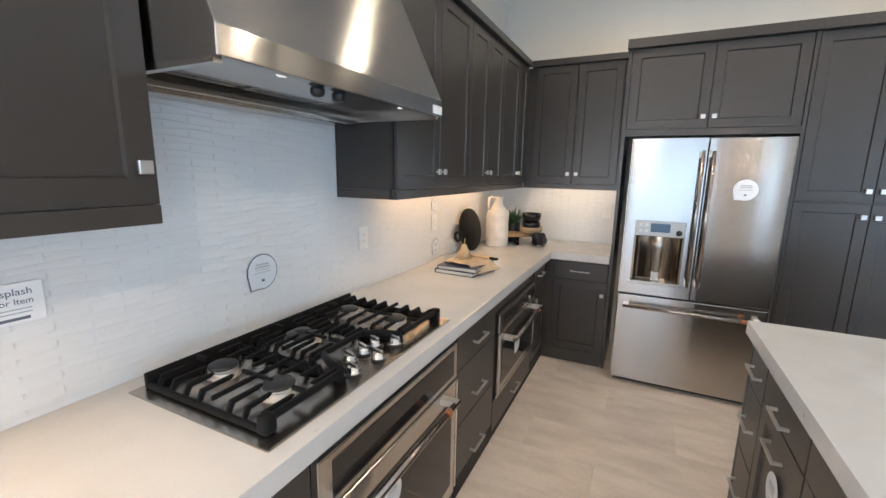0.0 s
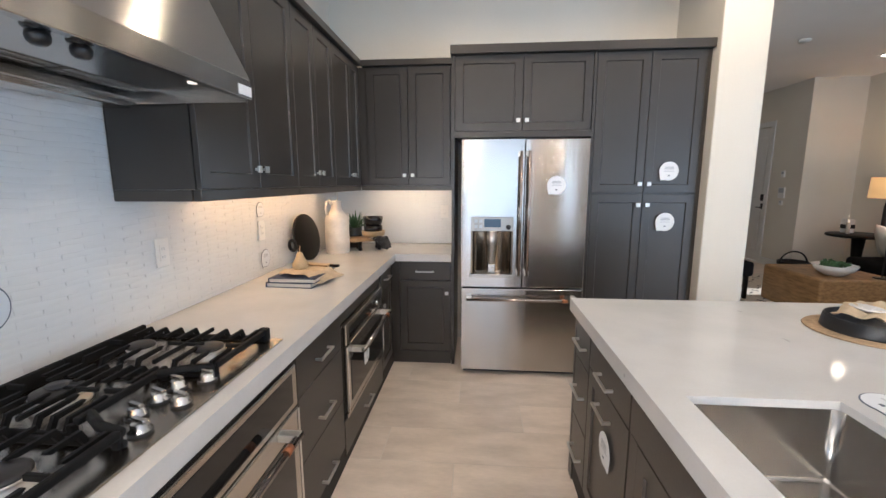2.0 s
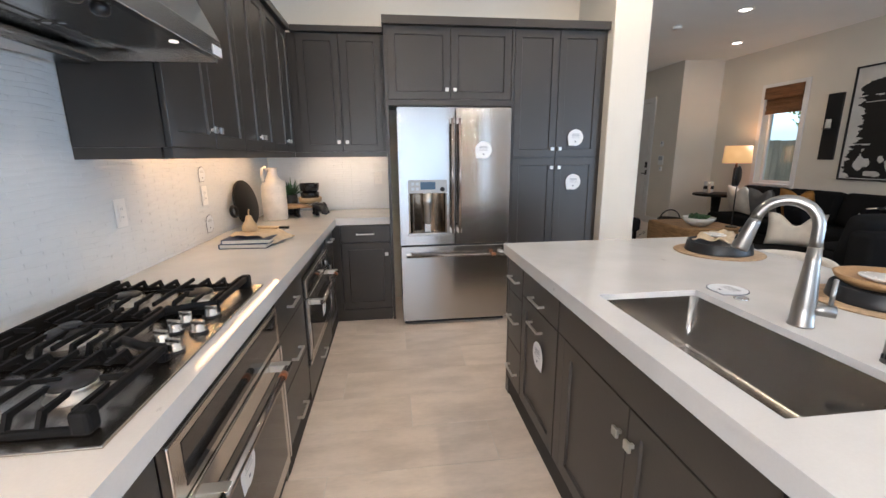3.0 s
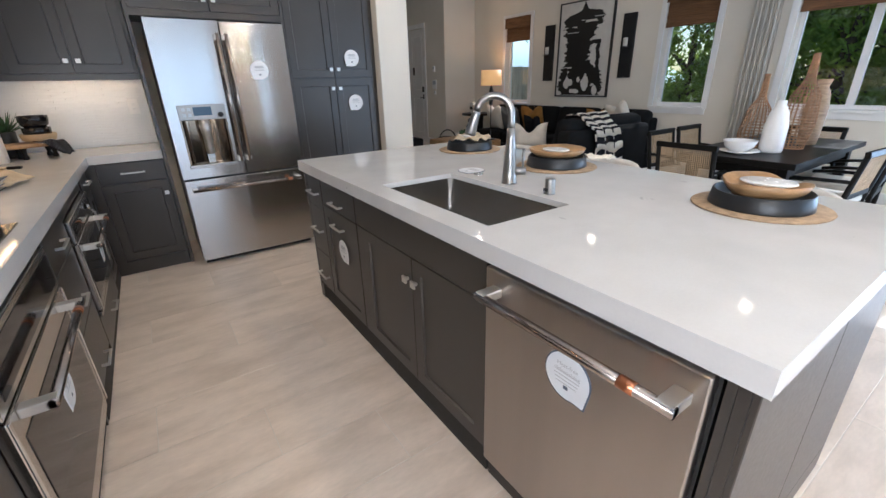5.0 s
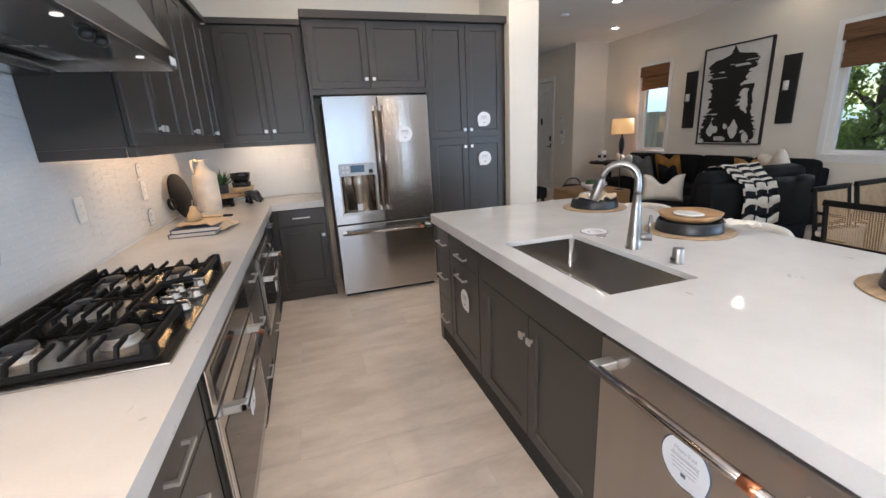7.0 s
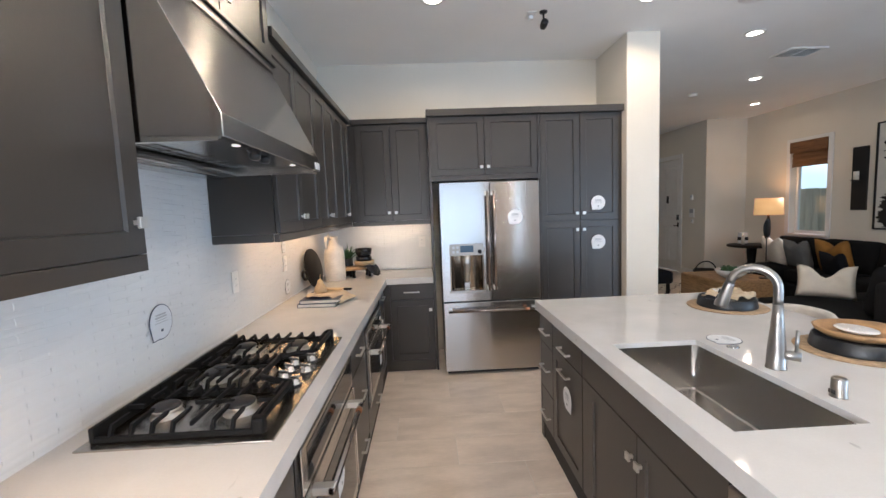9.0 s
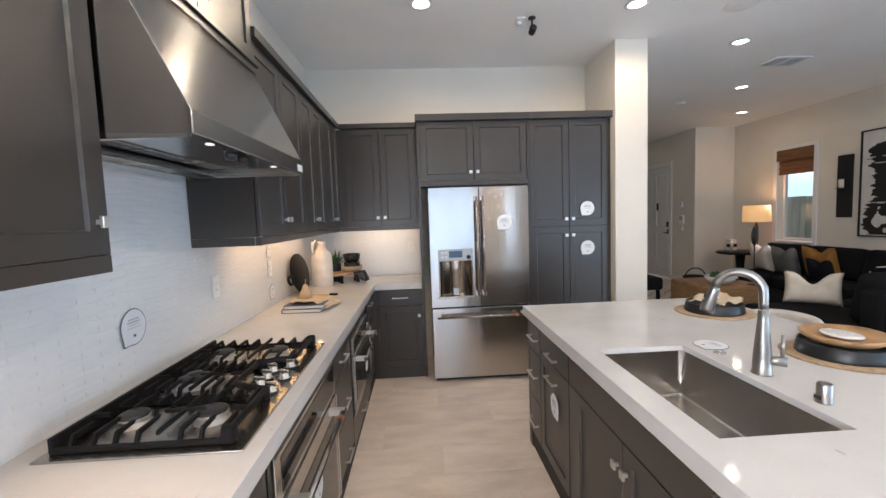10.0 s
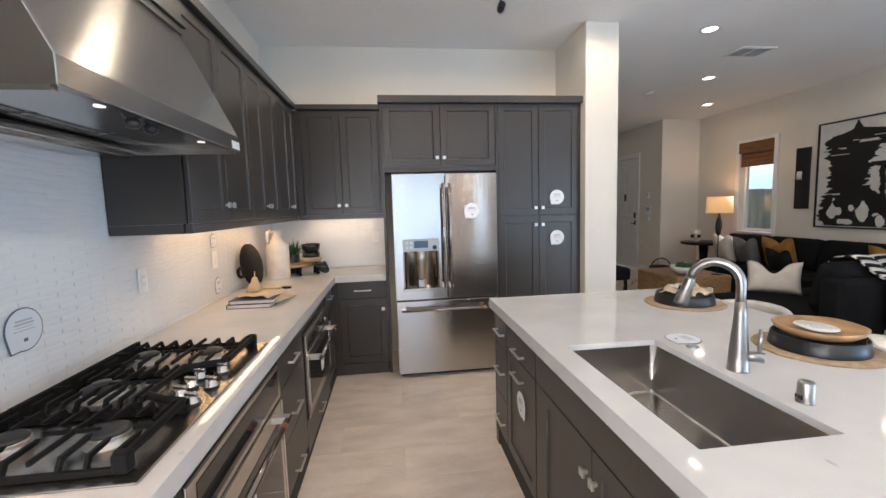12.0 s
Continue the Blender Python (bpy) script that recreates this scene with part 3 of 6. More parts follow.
t = thing("ceiling_outlet", (1.97, -0.30, H), "white outlet box on the ceiling", "outlet")
part("plate", box(1.935, 2.005, -0.34, -0.225, H - 0.008, H, 0.003), PLATE, t)
part("plug", box(1.955, 1.99, -0.29, -0.25, H - 0.035, H - 0.008, 0.004), PLATE, t)
t = thing("smoke_detector", (5.0, 2.3, H), "round white smoke detector on the ceiling", "smoke detector")
part("case", lathe(((0.06, 0.0), (0.06, -0.02), (0.045, -0.035), (0.0, -0.036)), (5.0, 2.3, H)), PLATE, t, "", True)

# ---- kitchen: base cabinets along the tiled wall ----
FL = face("L", 0.617)
CT, CB = 0.915, 0.857      # worktop top and underside


def carcass(name, at, body, kick, label):
    t = thing(name, at, label, "cabinet", "kitchen cabinets")
    part("body", box(*body), CAB, t)
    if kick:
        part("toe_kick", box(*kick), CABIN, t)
    return t


for a, c in ((-3.62, -3.05), (-3.05, -2.547)):
    t = carcass("base_cabinet", (0.3, (a + c) / 2, 0), (0.02, 0.617, a + 0.0005, c - 0.0005, 0.10, CB), (0.02, 0.630, a, c, 0, 0.10), "charcoal painted drawer cabinet beside the wall oven")
    for z0, z1 in ((0.68, 0.85), (0.40, 0.68), (0.11, 0.40)):
        drawer_front(FL, a + 0.004, c - 0.004, z0, z1, t, at=z1 - 0.085)
t = carcass("base_cabinet", (0.3, -1.35, 0), (0.02, 0.617, -1.632, -1.116, 0.10, CB), (0.02, 0.630, -1.632, -1.116, 0, 0.10), "charcoal painted cabinet with three drawers and chrome pulls")
for z0, z1 in ((0.66, 0.85), (0.38, 0.66), (0.11, 0.38)):
    drawer_front(FL, -1.630, -1.118, z0, z1, t, at={0.85: 0.74, 0.66: 0.475, 0.38: 0.165}[z1])
t = thing("oven_cabinet", (0.3, -2.06, 0), "charcoal cabinet framing the built-in wall oven", "cabinet", "kitchen cabinets")
part("body", boxes((0.02, 0.627, -2.546, -2.508, 0.0, CB), (0.02, 0.627, -1.665, -1.633, 0.0, CB), (0.02, 0.627, -2.508, -1.665, 0.826, CB)), CAB, t)
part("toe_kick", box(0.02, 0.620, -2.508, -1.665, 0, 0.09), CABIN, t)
t = carcass("base_cabinet", (0.3, -0.66, 0), (0.02, 0.617, -1.115, -0.252, 0.10, 0.248), (0.02, 0.630, -1.115, -0.252, 0, 0.05), "charcoal cabinet with a low drawer under the built-in microwave")
part("side_panel", boxes((0.02, 0.627, -1.115, -1.092, 0.25, CB), (0.02, 0.627, -0.279, -0.252, 0.25, CB), (0.02, 0.627, -1.092, -0.279, 0.77, CB)), CAB, t)
drawer_front(FL, -1.113, -0.254, 0.05, 0.248, t, at=0.135)
t = carcass("base_cabinet", (0.3, -0.04, 0), (0.02, 0.617, -0.252, 0.17, 0.10, CB), (0.02, 0.630, -0.252, 0.17, 0, 0.10), "charcoal cabinet with a drawer above a door in the corner")
drawer_front(FL, -0.25, 0.10, 0.70, 0.85, t)
door_front(FL, -0.25, 0.10, 0.11, 0.70, t, (-0.215, 0.60))
FB = face("B", 0.19)
t = carcass("base_cabinet", (0.9, 0.45, 0), (0.617, 1.107, 0.19, 0.74, 0.10, CB), (0.617, 1.107, 0.24, 0.74, 0, 0.10), "charcoal cabinet with one drawer and one door beside the refrigerator")
part("filler", fbox(FB, 0.627, 0.69, 0.10, CB, 0, 0.018), CAB, t)
drawer_front(FB, 0.692, 1.105, 0.70, 0.85, t)
door_front(FB, 0.692, 1.105, 0.11, 0.70, t, (1.072, 0.60))
part("plinth", box(0.60, 1.105, 0.175, 0.19, 0.0, 0.105, 0.003), CAB, t)

# L-shaped worktop with an opening under the hob
bm = bmesh.new()
for r in ((0.0, 0.667, -3.65, -2.585), (0.0, 0.075, -2.585, -1.70), (0.585, 0.667, -2.585, -1.70), (0.0, 0.667, -1.70, 0.745)):
    merge(bm, box(*r, CB, CT))
merge(bm, box(0.667, 1.107, 0.145, 0.745, CB, CT))
bmesh.ops.remove_doubles(bm, verts=bm.verts, dist=1e-5)
solid("worktop", bm, QUARTZ, "white quartz L-shaped kitchen worktop with a thick edge", "worktop")

# ---- wall cabinets ----
FU = face("L", 0.320)
UB, UT = 1.45, 2.39


def crown_box(f, u0, u1, z, d0=0.0, d1=0.05):
    bm = fbox(f, u0, u1, z, z + 0.045, d0, d1, 0.002)
    return bm


def upper(at, body, fronts, f, label, ends, rail, top=UT, crown=True, depth=0.315):
    t = thing("wall_cabinet", at, label, "cabinet", "kitchen cabinets")
    part("body", box(*body), CAB, t)
    for u0, u1, ku in fronts:
        door_front(f, u0, u1, UB, top, t, (ku, UB + 0.082))
    part("light_rail", rail, CAB, t)
    if crown:
        part("crown_moulding", crown_box(f, ends[0], ends[1], top + 0.002, -0.29), CAB, t)
    return t


for a, b, c in ((-1.64, -1.235, -0.83), (-0.83, -0.525, -0.22), (-0.22, 0.165, 0.395)):
    upper((0.16, b, UB), (0.005, 0.315, a + 0.0005, c - 0.0005, UB, UT), ((a, b, b - 0.032), (b, c, b + 0.032)), FU, "charcoal shaker wall cabinet with two doors over the worktop", (a, c),
          fbox(FU, a, c, UB - 0.042, UB - 0.001, -0.012, 0.018, 0.002))
part("end_rail", box(0.003, 0.30, -1.64, -1.622, UB - 0.042, UB - 0.001), CAB, tagged(thing("cabinet_end_trim", (0.15, -1.63, UB - 0.042), "charcoal light rail under the cabinet end", "trim")))
FU2 = face("B", 0.435)
upper((0.72, 0.59, UB), (0.3155, 1.107, 0.435, 0.755, UB, UT), ((0.40, 0.738, 0.706), (0.742, 1.085, 0.774)), FU2, "charcoal shaker wall cabinet with two doors in the corner", (0.366, 1.107),
      fbox(FU2, 0.335, 1.107, UB - 0.042, UB - 0.001, -0.012, 0.018, 0.002))
upper((0.16, -3.1, UB), (0.005, 0.315, -3.62, -2.625, UB, 2.70), ((-3.62, -3.09, -3.05), (-3.09, -2.625, -2.66)), FU, "tall charcoal shaker wall cabinet beside the range hood", (-3.62, -2.625),
      fbox(FU, -3.62, -2.625, UB - 0.042, UB + 0.0005, -0.012, 0.019, 0.002), top=2.70)
t = thing("wall_cabinet", (0.16, -2.13, 2.24), "charcoal shaker cabinet above the range hood", "cabinet", "kitchen cabinets")
part("body", box(0.005, 0.335, -2.622, -1.642, 2.24, 2.745), CAB, t)
FU3 = face("L", 0.335)
door_front(FU3, -2.62, -2.13, 2.27, 2.70, t, (-2.165, 2.34))
door_front(FU3, -2.13, -1.644, 2.27, 2.70, t, (-2.095, 2.34))
part("moulding", boxes((0.335, 0.365, -2.622, -1.635, 2.215, 2.265), (0.335, 0.378, -2.622, -1.632, 2.245, 2.262), bev=0.003), CAB, t)
part("crown_moulding", box(0.02, 0.385, -2.622, -1.632, 2.745, 2.79, 0.002), CAB, t)

# ---- range hood ----
Y0, Y1 = -2.618, -1.655
hood = thing("range_hood", (0.28, (Y0 + Y1) / 2, 1.745), "brushed stainless steel pyramid range hood over the cooktop", "range hood")
prof = ((0.004, 1.76), (0.53, 1.745), (0.555, 1.745), (0.555, 1.805), (0.36, 2.213), (0.004, 2.213))
bm = bmesh.new()
lo = [bm.verts.new((x, Y0, z)) for x, z in prof]
hi = [bm.verts.new((x, Y1, z)) for x, z in prof]
bm.faces.new(lo), bm.faces.new(hi)
for k in (1, 2, 3, 4, 5):
    bm.faces.new((lo[k], lo[(k + 1) % 6], hi[(k + 1) % 6], hi[k]))
bmesh.ops.bevel(bm, geom=[e for e in bm.edges if not e.is_boundary], offset=0.0025, segments=2, profile=0.5, affect="EDGES")
part("canopy", bm, HOODSTEEL, hood)
part("lip_left", box(0.004, 0.54, Y0 + 0.001, Y0 + 0.02, 1.735, 1.775), STEEL, hood)
part("lip_right", box(0.004, 0.54, Y1 - 0.02, Y1 - 0.001, 1.735, 1.775), STEEL, hood)
part("lip_back", box(0.004, 0.045, Y0 + 0.02, Y1 - 0.02, 1.735, 1.79), STEEL, hood)
part("underside", box(0.045, 0.53, Y0 + 0.02, Y1 - 0.02, 1.80, 1.805), STEEL, hood)
part("front_panel", box(0.30, 0.53, Y0 + 0.02, Y1 - 0.02, 1.757, 1.762, 0.002), STEEL, hood)
part("back_rail", boxes((0.045, 0.14, Y0 + 0.02, Y1 - 0.02, 1.722, 1.760), (0.14, 0.165, Y0 + 0.02, Y1 - 0.02, 1.735, 1.745), bev=0.004), STEEL, hood)
for k in range(3):
    a = Y0 + 0.045 + k * 0.295
    f = part("baffle_filter", box(0.166, 0.298, a, a + 0.28, 1.775, 1.80), STEEL, hood, "stainless baffle filter")
    for j in range(3):
        part("baffle", box(0.172 + 0.042 * j, 0.20 + 0.042 * j, a + 0.008, a + 0.272, 1.767, 1.775, 0.002), CHROME, f)
for y in (-2.29, -2.205):
    part("hood_knob", moved(lathe(((0.0, 0.034), (0.012, 0.033), (0.018, 0.027), (0.020, 0.018), (0.018, 0.010), (0.012, 0.006), (0.022, 0.004), (0.024, 0.0)), (0, 0, 0), 20), Matrix.Translation((0.50, y, 1.757)) @ Matrix.Rotation(radians(180), 4, "Y")), BLACK, hood, "black control knob", True)
for y in (-2.40, Y1 - 0.2):
    part("hood_lamp", lathe(((0.0, -0.002), (0.012, -0.001), (0.015, 0.004)), (0.49, y, 1.7555), 18), HOODGLOW, hood, "lit round hood lamp")
part("name_plate", box(0.5555, 0.558, Y1 - 0.075, Y1 - 0.005, 1.752, 1.782), PAPER, hood, "small pale corner label")

# ---- refrigerator wall ----
FT = face("B", 0.19)
t = thing("refrigerator_surround", (1.64, 0.45, 0), "charcoal cabinet above and around the refrigerator", "cabinet", "kitchen cabinets")
part("side_panel", box(1.110, 1.132, 0.165, 0.755, 0, UT), CAB, t)
part("side_panel", box(2.132, 2.152, 0.165, 0.755, 0, UT), CAB, t)
part("body", box(1.132, 2.132, 0.19, 0.755, 1.83, UT), CAB, t)
part("bottom_rail", box(1.132, 2.132, 0.168, 0.19, 1.805, 1.85), CAB, t)
door_front(FT, 1.134, 1.632, 1.85, UT, t, (1.60, 1.925))
door_front(FT, 1.632, 2.130, 1.85, UT, t, (1.664, 1.925))
part("crown_moulding", box(1.10, 2.1515, 0.13, 0.755, UT + 0.002, UT + 0.062, 0.002), CAB, t)
t = thing("pantry_cabinet", (2.53, 0.45, 0), "tall charcoal shaker pantry cabinet with four doors", "cabinet", "kitchen cabinets")
part("body", box(2.1525, 2.915, 0.19, 0.755, 0.10, UT), CAB, t)
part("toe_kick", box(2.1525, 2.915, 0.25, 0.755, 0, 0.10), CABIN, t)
part("filler", box(2.908, 2.934, 0.178, 0.20, 0.0, UT), CAB, t)
for a, b, k in ((2.154, 2.530, 2.497), (2.530, 2.906, 2.563)):
    door_front(FT, a, b, 1.395, UT, t, (k, 1.46))
    door_front(FT, a, b, 0.11, 1.385, t, (k, 1.305))
part("crown_moulding", box(2.1525, 2.945, 0.13, 0.755, UT + 0.002, UT + 0.062, 0.002), CAB, t)

FF = face("B", 0.0)
fr = thing("refrigerator", (1.642, 0.35, 0), "stainless steel French door refrigerator with a bottom freezer", "refrigerator")
part("case", box(1.20, 2.085, 0.065, 0.73, 0.03, 1.755), BLACK, fr, "dark refrigerator case")
part("foot_grille", box(1.21, 2.075, 0.06, 0.09, 0.0, 0.05), BLACK, fr)
hole = (1.262, 1.572, 0.79, 1.225)
bm = bmesh.new()
for a, b in ((1.193, 1.262), (1.262, 1.572), (1.572, 1.638)):
    for c, e in ((0.70, 0.79), (0.79, 1.225), (1.225, 1.775)):
        if (a, c) != (1.262, 0.79):
            merge(bm, box(a, b, 0.0, 0.06, c, e))
bmesh.ops.remove_doubles(bm, verts=bm.verts, dist=1e-5)
ld = part("left_door", bm, PANEL, fr)
rd = part("right_door", box(1.644, 2.090, 0.0, 0.06, 0.70, 1.775, 0.004), PANEL, fr)
fd = part("freezer_drawer", box(1.193, 2.090, 0.0, 0.06, 0.04, 0.685, 0.004), PANEL, fr)
dp = part("dispenser", boxes((1.262, 1.572, 0.056, 0.06, 0.79, 1.225), (1.262, 1.275, 0.002, 0.056, 0.79, 1.12), (1.559, 1.572, 0.002, 0.056, 0.79, 1.12)), RECESS, fr, "recessed steel water dispenser")
part("control_panel", box(1.262, 1.572, -0.012, 0.055, 1.12, 1.225, 0.004), NICKEL, dp)
part("display", box(1.36, 1.48, -0.0135, -0.0115, 1.15, 1.21), SCREEN, dp, "blue-grey dispenser display")
for x in (1.30, 1.335):
    for z in (1.155, 1.195):
        part("button", box(x - 0.011, x + 0.011, -0.0135, -0.0115, z - 0.011, z + 0.011), GREYINK, dp)
part("dial", moved(lathe(((0.0, 0.018), (0.018, 0.016), (0.02, 0.0)), (0, 0, 0), 20), Matrix.Translation((1.535, -0.011, 1.152)) @ Matrix.Rotation(radians(90), 4, "X")), BLACK, dp, "", True)
bm = bmesh.new()
back = [[bm.verts.new((1.417 + 0.140 * math.cos(a), 0.003 + 0.050 * math.sin(a), z)) for a in (math.pi * k / 14 for k in range(15))] for z in (0.802, 1.118)]
for k in range(14):
    bm.faces.new((back[0][k], back[0][k + 1], back[1][k + 1], back[1][k]))
part("curved_back", bm, RECESS, dp, "curved brown steel niche", True)
part("spout", lathe(((0.0, 0.0), (0.022, 0.0), (0.028, 0.012), (0.030, 0.15), (0.036, 0.16), (0.036, 0.248)), (1.417, 0.012, 0.872), 20), ALU, dp, "", True)
part("paddle", box(1.392, 1.442, 0.022, 0.028, 0.803, 0.88, 0.002), CHROME, dp)
part("drip_tray", box(1.255, 1.579, -0.022, 0.055, 0.775, 0.80, 0.003), CHROME, dp)


def bar_handle(parent, a, b, out, r=0.0125, ends=COPPER, metal=HANDLE):
    """A round bar on two blocks, from a to b, standing out along the vector given."""
    a, b, out = Vector(a), Vector(b), Vector(out)
    d = (b - a).normalized()
    h = part("handle", tube((a + out, b + out), r, 14), metal, parent, "round brushed steel handle", True)
    for p, s in ((a, 1), (b, -1)):
        m = p + d * s * 0.018
        v = d.cross(out).normalized() * 0.0135
        bm = bmesh.new()
        q = [m - d * 0.018 - v, m + d * 0.018 - v, m + d * 0.018 + v, m - d * 0.018 + v]
        lo = [bm.verts.new(c) for c in q]
        hi = [bm.verts.new(c + out * 1.12) for c in q]
        bm.faces.new(lo), bm.faces.new(hi)
        for k in range(4):
            bm.faces.new((lo[k], lo[(k + 1) % 4], hi[(k + 1) % 4], hi[k]))
        bmesh.ops.bevel(bm, geom=bm.edges[:], offset=0.003, segments=2, profile=0.5, affect="EDGES")
        part("bracket", bm, BRACKET, h, "pale satin bracket")
    if ends:
        for s in ends if isinstance(ends, tuple) else ((b, -1),):
            p = s[0] + out + d * s[1] * 0.075
            part("accent_band", tube((p, p + d * s[1] * 0.035), r + 0.0012, 14), COPPER, h, "copper accent band", True)
    return h


bar_handle(ld, (1.612, 0.0, 0.80), (1.612, 0.0, 1.69), (0, -0.055, 0), ends=None, metal=HANDLE)
bar_handle(rd, (1.670, 0.0, 0.80), (1.670, 0.0, 1.69), (0, -0.055, 0), ends=None, metal=HANDLE)
bar_handle(fd, (1.235, 0.0, 0.615), (2.045, 0.0, 0.615), (0, -0.055, 0))

# ---- gas cooktop ----
hob = thing("gas_cooktop", (0.33, -2.14, CT), "stainless gas cooktop with black cast iron grates", "cooktop")
HA, HB = -2.618, -1.672
bm = box(0.080, 0.618, HA, HB, CT + 0.0005, CT + 0.007, 0.003)
part("steel_top", bm, HOBSTEEL, hob)
part("recessed_pan", box(0.09, 0.575, -2.575, -1.71, CT - 0.045, CT - 0.002), BLACK, hob)


def burner(x, y, r):
    b = part("burner", lathe(((r * 1.15, 0.007), (r * 1.1, 0.012), (r * 0.8, 0.016), (r * 0.78, 0.026), (r, 0.028), (r, 0.034), (0.0, 0.034)), (x, y, CT), 28), ALU, hob, "aluminium gas burner", True)
    part("burner_cap", lathe(((r * 0.98, 0.034), (r * 0.98, 0.040), (r * 0.8, 0.045), (0.0, 0.046)), (x, y, CT), 28), BURNER, b, "black burner cap", True)


for x, y, r in ((0.22, -2.43, 0.042), (0.45, -2.43, 0.046), (0.25, -2.14, 0.058), (0.22, -1.84, 0.042), (0.45, -1.84, 0.046)):
    burner(x, y, r)
part("inner_ring", lathe(((0.02, 0.046), (0.026, 0.056), (0.0, 0.056)), (0.25, -2.14, CT), 20), BURNER, hob, "", True)


def finger(x, outer, s, length):
    """One grate finger: a sloping foot at its outer end and a slim bar that tapers to its tip."""
    zb = CT + 0.052
    prof = ((outer, CT + 0.010), (outer + s * 0.014, CT + 0.010), (outer + s * 0.030, zb - 0.013), (outer + s * (length - 0.012), zb - 0.011), (outer + s * length, zb - 0.003), (outer + s * (length - 0.004), zb), (outer + s * 0.020, zb))
    bm = bmesh.new()
    lo = [bm.verts.new((x - 0.0042, y, z)) for y, z in prof]
    hi = [bm.verts.new((x + 0.0042, y, z)) for y, z in prof]
    bm.faces.new(lo), bm.faces.new(hi)
    n = len(prof)
    for k in range(n):
        bm.faces.new((lo[k], lo[(k + 1) % n], hi[(k + 1) % n], hi[k]))
    return bm


def grate(a, b, front, posts):
    g = part("grate", box(0.100, 0.114, a, b, CT + 0.008, CT + 0.052, 0.003), IRON, hob, "cast iron grate")
    part("rail", boxes((0.114, front, a, a + 0.014, CT + 0.008, CT + 0.024), (0.114, front, b - 0.014, b, CT + 0.008, CT + 0.024), (front - 0.016, front, a + 0.014, b - 0.014, CT + 0.034, CT + 0.052), bev=0.004), IRON, g)
    n = 8
    step = (front - 0.030 - 0.150) / (n - 1)
    for k in range(n):
        x = 0.150 + step * k
        if k == 4:
            part("long_bar", boxes((x - 0.0045, x + 0.0045, a + 0.010, b - 0.010, CT + 0.039, CT + 0.052), bev=0.002), IRON, g)
            continue
        length = (b - a) * (0.40 if k % 2 else 0.33)
        part("finger", finger(x, a, 1, length), IRON, g)
        part("finger", finger(x, b, -1, length), IRON, g)
    mid, c = (a + b) / 2, 0.150 + step * 4
    part("cross_bar", box(c - 0.060, c + 0.060, mid - 0.0045, mid + 0.0045, CT + 0.040, CT + 0.0515, 0.002), IRON, g)
    part("back_stub", box(0.113, 0.160, mid - 0.005, mid + 0.005, CT + 0.038, CT + 0.0515, 0.002), IRON, g)
    part("front_stub", box(front - 0.065, front - 0.015, mid - 0.005, mid + 0.005, CT + 0.038, CT + 0.0515, 0.002), IRON, g)
    for y in posts:
        part("corner_post", box(front - 0.030, front + 0.006, y - 0.018, y + 0.018, CT + 0.0068, CT + 0.055, 0.008, 2), IRON, g)
    for y in (a + 0.004, b - 0.020):
        part("foot", box(0.101, 0.117, y, y + 0.016, CT + 0.0068, CT + 0.010, 0.001), IRON, g)
        part("foot", box(front - 0.024, front - 0.006, y, y + 0.016, CT + 0.0068, CT + 0.040, 0.003), IRON, g)


grate(-2.585, -2.292, 0.575, (-2.570,))
grate(-2.288, -1.992, 0.445, ())
for s, y in ((1, -2.292), (-1, -1.988)):
    part("corner_bar", tube(((0.565, y - s * 0.006, CT + 0.040), (0.50, y + s * 0.012, CT + 0.042), (0.435, y + s * 0.055, CT + 0.042)), 0.012, 8), IRON, hob, "cast iron corner bar", True)
grate(-1.988, -1.690, 0.575, (-1.705,))


def control_knob(x, y):
    k = part("control_knob", lathe(((0.024, 0.0), (0.024, 0.008), (0.019, 0.011), (0.018, 0.024), (0.015, 0.027), (0.0, 0.027)), (x, y, CT + 0.007), 24), CHROME, hob, "round steel control knob", True)
    part("collar", lathe(((0.0255, 0.0), (0.0255, 0.007), (0.0, 0.0072)), (x, y, CT + 0.0068), 24), BLACK, k)
    part("grip", moved(box(-0.006, 0.006, -0.021, 0.021, 0.0, 0.012, 0.003), Matrix.Translation((x, y, CT + 0.031)) @ Matrix.Rotation(radians(72), 4, "Z")), CHROME, k)


for x, y in ((0.560, -2.245), (0.500, -2.185), (0.500, -2.115), (0.498, -2.045), (0.553, -2.000), (0.568, -2.125)):
    control_knob(x, y)


